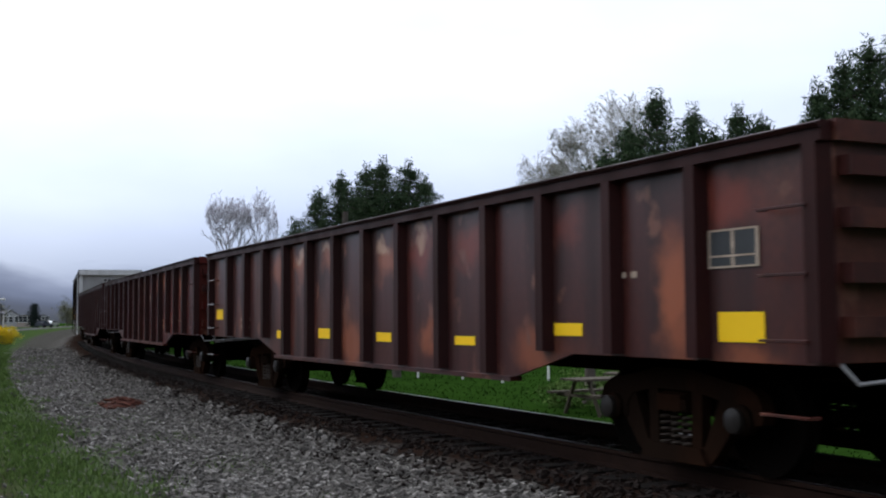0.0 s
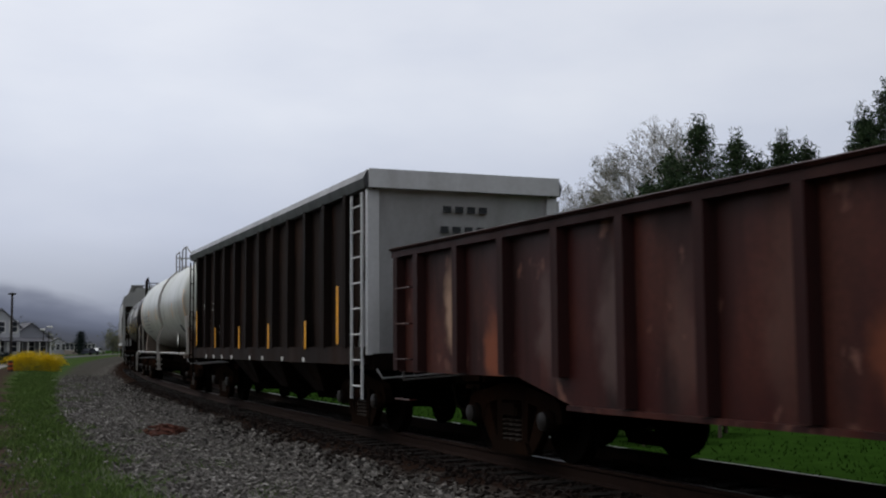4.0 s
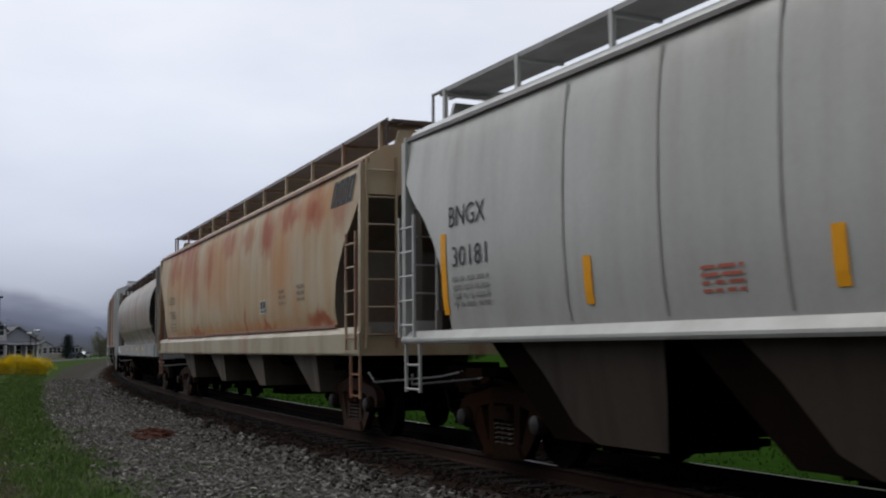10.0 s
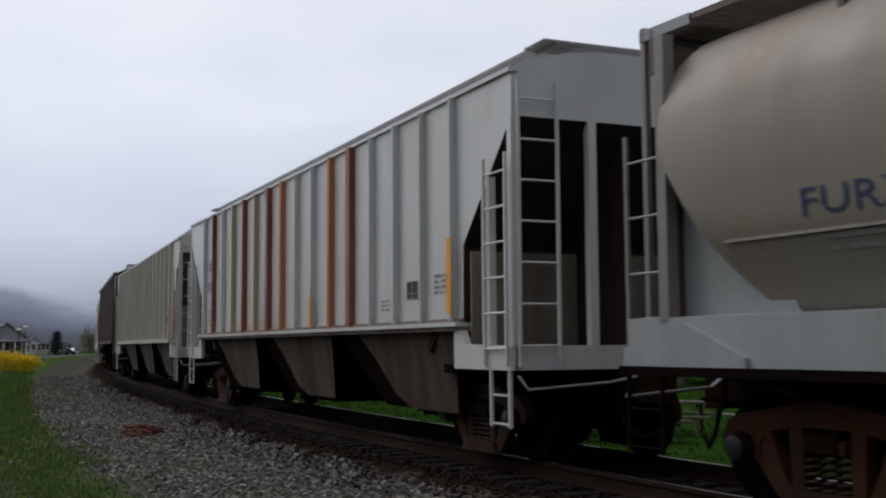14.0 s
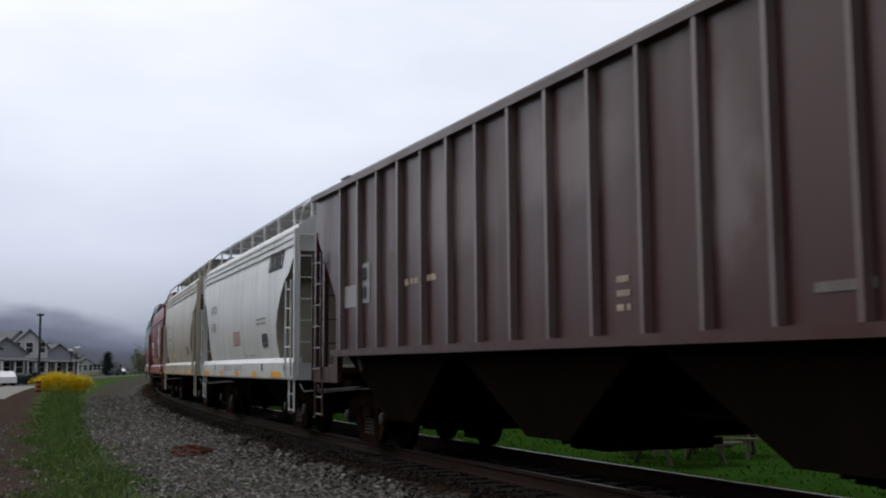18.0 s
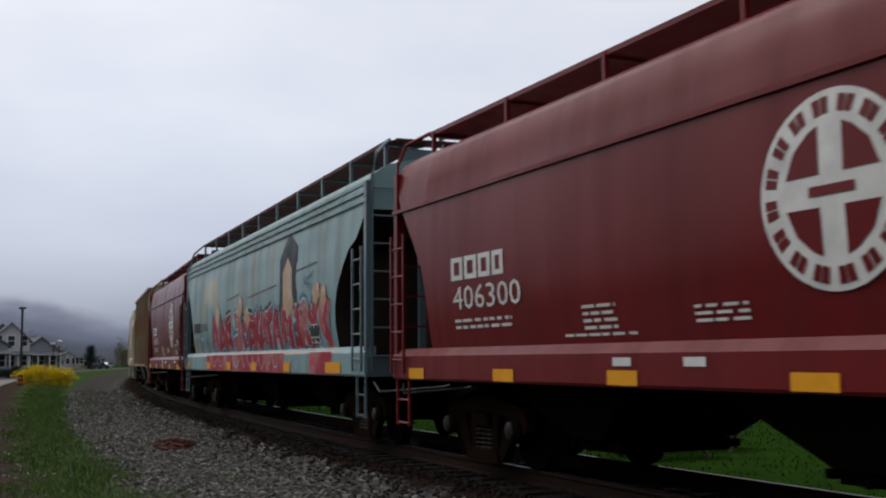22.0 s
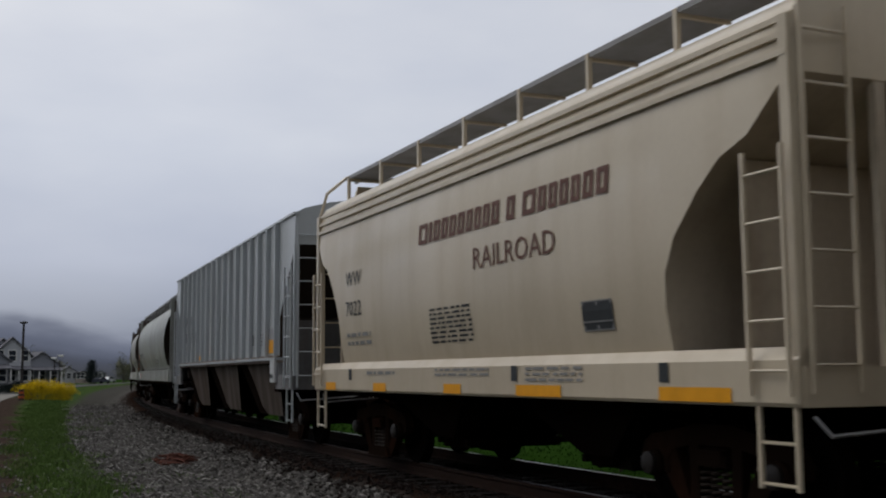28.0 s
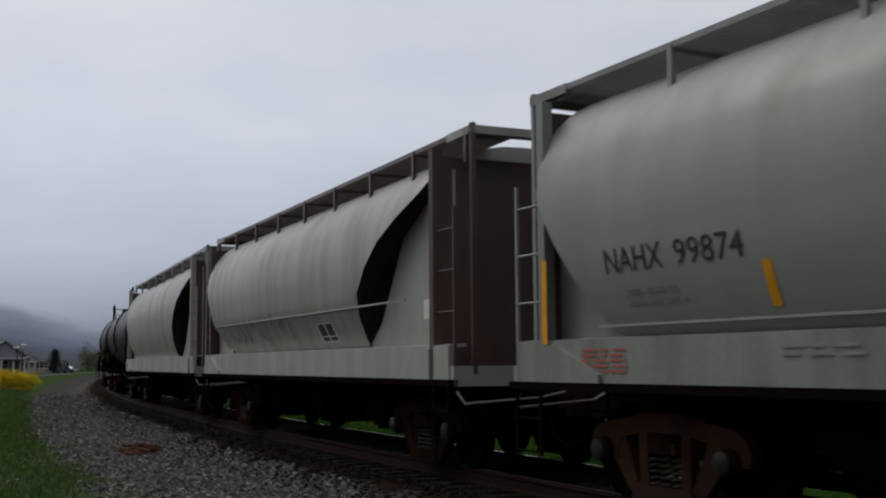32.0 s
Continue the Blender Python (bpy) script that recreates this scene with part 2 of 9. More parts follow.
GOND_DARK = paint("dark_brown_gondola", (0.031, 0.0072, 0.0065), (0.008, 0.005, 0.005), 0.6, 0.45, 0.58, 0.55, (0.06, 0.02, 0.013), gloss=0.12)
GOND_RED = paint("red_brown_gondola", (0.08, 0.012, 0.0095), (0.010, 0.0055, 0.005), 0.9, 0.45, 0.52, 0.42, (0.12, 0.034, 0.02), gloss=0.15, flakes=(0.15, 0.06, 0.042), stains=[(a - 32.0, z, rx, rz, k, col) for a, z, rx, rz, k, col in (
    (35.7, 2.18, 0.42, 0.28, 0.8, PALE_WORN), (34.6, 2.0, 0.35, 0.22, 0.6, ORANGE_RUST), (33.5, 2.1, 0.4, 0.35, 0.6, BRICK_RUST), (32.3, 2.3, 0.32, 0.13, 0.9, PALE_WORN), (31.2, 2.2, 0.4, 0.3, 0.6, PALE_WORN), (30.1, 2.28, 0.4, 0.16, 0.9, PALE_WORN),
    (30.1, 1.9, 0.3, 0.12, 0.7, PALE_WORN), (29.0, 2.2, 0.42, 0.26, 0.75, ORANGE_RUST), (28.95, 2.3, 0.25, 0.12, 0.7, PALE_WORN), (27.95, 2.2, 0.4, 0.3, 0.8, ORANGE_RUST), (27.8, 2.25, 0.2, 0.15, 0.7, PALE_WORN), (27.8, 1.18, 0.5, 0.22, 0.7, ORANGE_RUST), (27.8, 1.12, 0.45, 0.06, 0.7, PALE_WORN),
    (28.9, 1.2, 0.6, 0.5, 0.6, BRICK_RUST), (26.6, 1.2, 0.6, 0.5, 0.7, BRICK_RUST), (38.0, 1.56, 0.3, 0.16, 0.7, PALE_WORN), (37.1, 1.56, 0.3, 0.15, 0.7, PALE_WORN), (25.4, 2.1, 0.5, 0.35, 0.7, ORANGE_RUST))])
GOND_STREAKED = paint("streaked_brown_gondola", (0.05, 0.011, 0.0095), (0.010, 0.006, 0.006), 0.9, 0.5, 0.52, 0.5, (0.10, 0.03, 0.02), gloss=0.15, flakes=(0.14, 0.065, 0.05), stains=[(a - 50.1, z, rx, rz, k, col) for a, z, rx, rz, k, col in (
    (57.0, 1.7, 0.25, 0.8, 0.7, PALE_WORN), (55.9, 1.3, 0.3, 0.5, 0.7, ORANGE_RUST), (54.7, 1.5, 0.3, 0.7, 0.6, (0.11, 0.075, 0.07)), (53.5, 1.5, 0.35, 0.8, 0.6, (0.12, 0.08, 0.075)), (52.4, 1.4, 0.3, 0.8, 0.5, (0.11, 0.06, 0.05)), (51.2, 1.6, 0.35, 0.9, 0.5, (0.10, 0.05, 0.04)), (50.0, 1.2, 0.4, 0.5, 0.5, ORANGE_RUST), (48.9, 1.6, 0.35, 0.9, 0.5, (0.11, 0.06, 0.05)), (47.7, 1.5, 0.4, 0.9, 0.5, BRICK_RUST), (46.4, 1.2, 0.4, 0.4, 0.5, ORANGE_RUST), (45.3, 1.5, 0.4, 0.8, 0.5, BRICK_RUST), (43.9, 1.6, 0.4, 0.8, 0.6, BRICK_RUST), (42.6, 1.5, 0.4, 0.8, 0.7, BRICK_RUST))])
COAL_BLACK = paint("faded_black", (0.012, 0.0075, 0.0062), (0.026, 0.016, 0.0125), 0.7, 0.4, 0.55, 0.65, (0.045, 0.022, 0.014), gloss=0.05)
COAL_POST = paint("sooty_post", (0.010, 0.007, 0.006), (0.02, 0.013, 0.011), 0.5, 0.3, 0.55, 0.65, (0.03, 0.016, 0.011), gloss=0.04)
COAL_CHORD = paint("slate_top_chord", (0.05, 0.054, 0.062), dirt=(0.03, 0.028, 0.028), dirty=0.3, rough=0.55)
TANK_STEEL = paint("dirty_pale_steel", (0.46, 0.45, 0.42), (0.14, 0.09, 0.06), 0.5, 0.35, 0.56, 0.6, (0.16, 0.08, 0.045))
SLATE_RAIL = paint("slate_grey_rails", (0.16, 0.16, 0.165), dirty=0.4, rough=0.6)
PALE_END = paint("pale_grey_end", (0.72, 0.735, 0.75), dirty=0.3, rough=0.5)
TANK_WHITE = paint("dirty_white_tank", (0.60, 0.635, 0.59), (0.30, 0.29, 0.24), 0.2, 0.06, 0.7, 0.42, (0.20, 0.12, 0.06), stains=[(-7.7, 1.95, 0.28, 0.55, 0.9, (0.045, 0.024, 0.015)), (-7.2, 1.6, 1.0, 0.5, 0.85, (0.075, 0.045, 0.03)), (-6.4, 2.2, 0.5, 0.9, 0.5, (0.3, 0.24, 0.17)), (7.4, 1.5, 0.8, 0.4, 0.7, (0.09, 0.06, 0.04)), (0.5, 1.35, 8.0, 0.28, 0.5, (0.16, 0.13, 0.10)), (-6.3, 3.9, 1.5, 0.4, 0.4, (0.4, 0.37, 0.28))])
TANK_BLACK = paint("maroon_black_tank", (0.014, 0.009, 0.0105), (0.03, 0.023, 0.022), 0.25, 0.0, 0.6, 0.42, gloss=0.2, wet=0.05)
GREY_HOP = paint("light_grey_hopper", (0.46, 0.47, 0.455), (0.16, 0.14, 0.12), 0.28, 0.05, 0.7, 0.45)
RED_STAIN, OCHRE_STAIN = (0.25, 0.055, 0.017), (0.37, 0.165, 0.055)
RUSTY_HOP = paint("rust_stained_buff", (0.44, 0.37, 0.255), (0.34, 0.18, 0.08), 0.5, 0.35, 0.58, 0.55, (0.38, 0.19, 0.08), 0.2, gloss=0.2, wet=0.0, stains=[(a - 136.55, z, rx, rz, k, col) for a, z, rx, rz, k, col in (
    (131.5, 3.0, 1.1, 1.2, 0.6, OCHRE_STAIN), (137.5, 3.1, 2.8, 1.1, 0.6, OCHRE_STAIN), (142.0, 3.2, 3.0, 0.8, 0.6, OCHRE_STAIN), (129.5, 3.7, 1.6, 0.5, 0.7, OCHRE_STAIN), (141.2, 3.7, 1.2, 0.9, 0.7, RED_STAIN), (142.5, 4.05, 4.0, 0.22, 0.7, RED_STAIN), (136.5, 1.75, 9.0, 0.22, 0.7, OCHRE_STAIN),
    (132.6, 3.55, 0.75, 0.55, 0.95, RED_STAIN), (131.0, 3.75, 0.9, 0.3, 0.85, RED_STAIN), (129.4, 3.65, 0.7, 0.45, 0.85, RED_STAIN), (127.9, 3.5, 0.5, 0.5, 0.6, RED_STAIN), (134.3, 3.65, 0.8, 0.35, 0.6, RED_STAIN), (136.2, 3.7, 1.0, 0.4, 0.7, RED_STAIN), (138.3, 3.4, 0.6, 0.8, 0.6, RED_STAIN), (140.1, 3.0, 0.5, 1.2, 0.6, RED_STAIN), (143.5, 3.6, 1.5, 0.5, 0.6, RED_STAIN),
    (129.0, 1.78, 1.0, 0.2, 0.9, RED_STAIN), (132.6, 1.72, 0.7, 0.14, 0.7, RED_STAIN), (134.4, 1.9, 0.2, 0.45, 0.7, RED_STAIN), (140.0, 1.74, 1.2, 0.14, 0.7, RED_STAIN), (130.4, 2.1, 0.4, 0.4, 0.5, OCHRE_STAIN))])
RUSTY_END = paint("rusting_buff_end", (0.42, 0.33, 0.21), (0.2, 0.12, 0.07), 0.5, 0.85, 0.5, 0.6, (0.22, 0.07, 0.03), 0.3)
RUST_CHORD = paint("rusty_roof_chord", (0.26, 0.105, 0.06), (0.12, 0.05, 0.03), 0.5, 0.5, 0.5, 0.7, (0.2, 0.06, 0.03))
DARK_CHORD = paint("grimy_roof_chord", (0.14, 0.13, 0.125), (0.06, 0.05, 0.045), 0.5, rough=0.6)
PALE_PANEL = paint("dusty_end_panel", (0.27, 0.26, 0.235), (0.08, 0.06, 0.05), 0.6, 0.2, 0.6, 0.7, (0.14, 0.07, 0.04), wet=0.0)
TAN_PANEL = paint("tan_dusty_end_panel", (0.25, 0.215, 0.175), (0.05, 0.035, 0.028), 0.7, 0.3, 0.55, 0.75, (0.07, 0.04, 0.025), wet=0.0)
GREEN_PANEL = paint("grey_green_end_panel", (0.18, 0.17, 0.135), (0.05, 0.035, 0.025), 0.6, 0.5, 0.52, 0.7, (0.10, 0.045, 0.025), wet=0.0)
SLATE_PANEL = paint("slate_end_panel", (0.17, 0.17, 0.175), (0.03, 0.025, 0.022), 0.6, 0.2, 0.6, 0.7, wet=0.0)
TRUCK_RUST = paint("rusty_cast_steel", (0.034, 0.018, 0.012), dirt=(0.02, 0.011, 0.008), dirty=0.5, rust=0.7, rust_at=0.5, rough=0.75, rust_col=(0.07, 0.028, 0.014), gloss=0.1)
TAUPE = paint("taupe_hopper", (0.275, 0.25, 0.22), (0.17, 0.15, 0.12), 0.4, 0.3, 0.54, 0.5, (0.30, 0.17, 0.10), gloss=0.3, wet=0.08, stains=((3.5, 2.25, 1.6, 0.35, 0.4, (0.26, 0.14, 0.08)), (-1.5, 2.9, 3.5, 0.5, 0.3, (0.28, 0.16, 0.10)), (2.0, 1.8, 1.5, 0.25, 0.45, (0.09, 0.10, 0.09)), (4.6, 1.75, 0.7, 0.2, 0.4, (0.08, 0.09, 0.09)), (-5.0, 2.4, 2.5, 0.6, 0.25, (0.2, 0.14, 0.1))))
GREY_POST = paint("taupe_grey_posts", (0.24, 0.225, 0.21), dirty=0.5, rough=0.6)
TAUPE_LOW = paint("blue_grey_skirt", (0.33, 0.355, 0.37), dirty=0.3, rough=0.5)
WHITE_RIB = paint("white_ribbed_hopper", (0.60, 0.62, 0.625), (0.30, 0.27, 0.23), 0.25, 0.08, 0.68, 0.45, (0.34, 0.22, 0.13), stains=[(a - 175.7, z, rx, rz, k, col) for a, z, rx, rz, k, col in ((177.15, 3.0, 0.3, 2.2, 0.6, (0.34, 0.30, 0.29)), (176.5, 2.6, 0.25, 1.8, 0.5, (0.42, 0.35, 0.28)), (172.5, 3.0, 0.4, 2.2, 0.6, (0.42, 0.33, 0.25)), (178.4, 2.8, 0.3, 2.0, 0.5, (0.46, 0.40, 0.33)), (177.8, 1.68, 2.6, 0.16, 0.6, (0.34, 0.19, 0.11)), (177.08, 3.0, 0.16, 2.4, 0.6, (0.42, 0.24, 0.15)), (176.14, 3.0, 0.15, 2.4, 0.6, (0.5, 0.42, 0.27)), (178.88, 3.0, 0.13, 2.4, 0.5, (0.48, 0.33, 0.2)), (177.35, 2.1, 0.25, 0.6, 0.6, (0.27, 0.25, 0.24)), (181.6, 2.9, 0.12, 2.2, 0.4, (0.5, 0.38, 0.26)), (173.4, 2.9, 0.2, 2.2, 0.5, (0.48, 0.38, 0.26)))])
RIB_RED = paint("red_rusted_rib", (0.22, 0.05, 0.025), (0.10, 0.03, 0.02), 0.5, 0.5, 0.5, 0.75, (0.30, 0.11, 0.05))
RIB_ORANGE = paint("orange_rusted_rib", (0.46, 0.17, 0.05), (0.28, 0.12, 0.06), 0.5, 0.4, 0.55, 0.75, (0.32, 0.1, 0.04))
RIB_TAN = paint("tan_stained_rib", (0.42, 0.33, 0.20), (0.34, 0.28, 0.2), 0.5, 0.3, 0.55, 0.7, (0.36, 0.2, 0.1))
CREAM_RIB = paint("cream_ribbed_hopper", (0.55, 0.54, 0.48), (0.2, 0.17, 0.12), 0.3, 0.05, 0.7, 0.45)
BROWN_RIB = paint("dark_plum_hopper", (0.062, 0.0165, 0.0155), (0.055, 0.027, 0.025), 0.75, 0.5, 0.5, 0.4, (0.05, 0.012, 0.010), 0.12, gloss=0.36, wet=0.26, stains=[(a - 213.35, z, rx, rz, k, col) for a, z, rx, rz, k, col in ((207.0, 3.2, 2.4, 1.5, 0.85, (0.042, 0.012, 0.011)), (210.2, 3.3, 0.7, 1.3, 0.7, (0.05, 0.015, 0.013)), (211.0, 2.4, 0.8, 0.9, 0.5, (0.062, 0.018, 0.015)), (212.5, 3.6, 1.5, 0.6, 0.6, (0.17, 0.13, 0.13)), (215.5, 3.4, 1.8, 0.8, 0.6, (0.17, 0.13, 0.13)), (218.5, 3.0, 1.5, 1.2, 0.5, (0.12, 0.085, 0.085)), (209.6, 2.9, 0.4, 1.0, 0.6, (0.18, 0.14, 0.14)))])
# lighter than the sides: sheen on the posts put into the colour, with wear
WORN_SHEEN_POST = paint("worn_plum_post", (0.165, 0.118, 0.118), (0.05, 0.03, 0.03), 0.6, 0.3, 0.55, 0.4, (0.09, 0.035, 0.03))
WHITE_HOP = paint("white_hopper", (0.70, 0.72, 0.72), (0.25, 0.22, 0.18), 0.2, 0.0, 0.7, 0.4)
BEIGE_HOP = paint("beige_hopper", (0.50, 0.465, 0.37), (0.25, 0.22, 0.17), 0.25, 0.0, 0.7, 0.42, stains=[(0, 1.5, 7.0, 0.9, 0.5, (0.24, 0.215, 0.16)), (2.0, 1.9, 1.6, 0.7, 0.35, (0.2, 0.18, 0.14)), (-3.0, 2.2, 0.5, 0.9, 0.3, (0.2, 0.18, 0.14))])
CREAM_HOP = paint("cream_hopper", (0.68, 0.585, 0.44), (0.3, 0.23, 0.15), 0.24, 0.03, 0.72, 0.42, stains=[(0, 1.35, 7.0, 0.5, 0.35, (0.36, 0.29, 0.2))])
RED_HOP = paint("mineral_red_hopper", (0.18, 0.009, 0.011), (0.06, 0.009, 0.009), 0.35, 0.0, 0.7, 0.52, gloss=0.12, wet=0.24)
RED_DEEP = paint("deep_mineral_red_hopper", (0.15, 0.0065, 0.009), (0.05, 0.007, 0.008), 0.4, 0.0, 0.7, 0.52, gloss=0.12, wet=0.24)
BLUE_HOP = paint("faded_blue_hopper", (0.23, 0.385, 0.415), (0.17, 0.16, 0.11), 0.5, 0.25, 0.6, 0.5, (0.30, 0.22, 0.13), gloss=0.3, wet=0.08, stains=[(4.6, 3.15, 1.4, 0.45, 0.7, (0.5, 0.48, 0.36)), (5.6, 2.7, 0.35, 0.5, 0.7, (0.36, 0.27, 0.14)), (3.9, 2.9, 0.5, 0.7, 0.7, (0.34, 0.26, 0.14)), (0.8, 2.9, 0.3, 0.9, 0.6, (0.24, 0.2, 0.14)), (-0.6, 3.2, 0.4, 0.9, 0.6, (0.22, 0.19, 0.14)), (-2.5, 3.3, 0.5, 0.7, 0.35, (0.3, 0.24, 0.15)), (7.4, 2.0, 0.9, 0.9, 0.3, (0.4, 0.4, 0.34))])
BLUE_DEEP = paint("deep_teal_ends", (0.10, 0.17, 0.20), dirty=0.3, rough=0.5)
RUST_RIB = paint("rust_streaked_tan", (0.31, 0.25, 0.155), (0.13, 0.062, 0.03), 0.6, 0.7, 0.51, 0.6, (0.24, 0.08, 0.03), 0.25, gloss=0.3, stains=[(0, 3.1, 9.0, 0.7, 0.5, (0.21, 0.072, 0.028)), (-5.0, 2.6, 0.8, 1.3, 0.6, (0.26, 0.12, 0.05)), (-3.2, 2.9, 1.6, 0.9, 0.7, (0.22, 0.085, 0.038)), (-1.2, 3.1, 1.0, 0.8, 0.6, (0.16, 0.055, 0.03)), (2.0, 2.9, 1.4, 0.9, 0.6, (0.2, 0.075, 0.035)), (0.9, 1.7, 0.4, 0.6, 0.8, (0.15, 0.05, 0.028)), (4.2, 2.6, 0.6, 1.0, 0.5, (0.2, 0.09, 0.045))])
STEEL_RIB = paint("blue_grey_ribbed", (0.40 * 1.22, 0.43 * 1.22, 0.45 * 1.22), (0.2, 0.19, 0.17), 0.25, 0.0, 0.7, 0.45)
SAGE = paint("sage_grey_hopper", (0.32, 0.34, 0.305), (0.18, 0.17, 0.14), 0.3, 0.1, 0.66, 0.5, (0.28, 0.17, 0.10), 0.3, wet=0.14)
DULL_SILL = paint("dull_buff_sill", (0.40, 0.35, 0.24), (0.12, 0.09, 0.06), 0.4, 0.4, 0.55, 0.6, (0.26, 0.10, 0.045), 0.3)
SAGE_GRIME = paint("grimy_sage_sill", (0.28, 0.295, 0.265), (0.07, 0.06, 0.05), 0.55, 0.2, 0.6, 0.6, (0.12, 0.07, 0.05))
SAGE_PALE = paint("pale_sage_hopper", (0.37, 0.38, 0.34), (0.18, 0.14, 0.11), 0.35, 0.2, 0.58, 0.5, (0.26, 0.16, 0.10), wet=0.12)
BROWN_END = paint("brown_end_sheet", (0.06, 0.034, 0.027), dirty=0.4, rust=0.4, rough=0.6, wet=0.0)
GALV = paint("galvanised_walkway", (0.27, 0.27, 0.28), dirty=0.4, rough=0.6)
DARK_WALK = paint("rusty_walkway", (0.085, 0.05, 0.045), dirty=0.3, rough=0.7)
YELLOW = plain("reflective_yellow", (0.74, 0.33, 0.018), 0.45, 0, 0.15)
BRIGHT_YELLOW = plain("safety_yellow", (0.85, 0.55, 0.01), 0.5, 0, 0.12, 3)
RED_DOT = plain("red_reflector", (0.6, 0.06, 0.05), 0.4, 0, 0.15)
INK_DARK = plain("dark_lettering", (0.05, 0.055, 0.06), 0.6, 0, 0.3)
INK_BLUE = plain("navy_lettering", (0.05, 0.07, 0.13), 0.6, 0, 0.3)
INK_BROWN = plain("brown_lettering", (0.16, 0.085, 0.07), 0.6, 0, 0.3)
PATCH_PALE = plain("pale_patch", (0.55, 0.57, 0.565), 0.6, 0, 0.15)
INK_GREY = plain("faint_grey_lettering", (0.26, 0.26, 0.26), 0.6, 0, 0.3)
INK_FAINT = plain("faded_print", (0.38, 0.40, 0.39), 0.6, 0, 0.2)
INK_OLIVE = plain("faded_olive_print", (0.25, 0.20, 0.15), 0.6, 0, 0.2)
INK_WHITE = plain("white_lettering", (0.72, 0.72, 0.70), 0.6, 0, 0.25, 5)
INK_RED = plain("red_lettering", (0.42, 0.12, 0.09), 0.6, 0, 0.25)
DULL_CHALK = plain("dull_chalky_marks", (0.36, 0.27, 0.20), 0.8, 0, 0.75, 12)
OCHRE_BARE = plain("ochre_bare_metal", (0.15, 0.07, 0.032), 0.8, 0, 0.7, 10)
CHALK = plain("chalky_white_marks", (0.52, 0.42, 0.33), 0.8, 0, 0.6, 9)
PATCH_GREY = plain("grey_patch", (0.34, 0.35, 0.37), 0.6, 0, 0.25)
MAROON_WALK = paint("maroon_walkway", (0.085, 0.018, 0.016), dirty=0.3, rough=0.7, gloss=0.2)
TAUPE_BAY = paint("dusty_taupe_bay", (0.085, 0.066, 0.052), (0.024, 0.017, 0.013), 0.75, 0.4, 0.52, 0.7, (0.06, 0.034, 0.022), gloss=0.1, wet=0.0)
RUST_PLATE = paint("rust_stained_end_plate", (0.17, 0.125, 0.085), (0.08, 0.045, 0.028), 0.7, 0.6, 0.5, 0.7, (0.13, 0.05, 0.025), wet=0.0)
LINTEL = paint("pale_grey_lintel", (0.34, 0.33, 0.31), (0.14, 0.1, 0.075), 0.5, 0.25, 0.58, 0.6, (0.18, 0.08, 0.045))
RUST_SADDLE = paint("rust_streaked_saddle", (0.20, 0.165, 0.135), (0.09, 0.05, 0.03), 0.7, 0.6, 0.5, 0.7, (0.12, 0.045, 0.022), wet=0.0)
RUST_DECK = paint("rusty_end_deck", (0.15, 0.105, 0.085), (0.07, 0.04, 0.026), 0.6, 0.5, 0.5, 0.7, (0.11, 0.042, 0.022), wet=0.0)


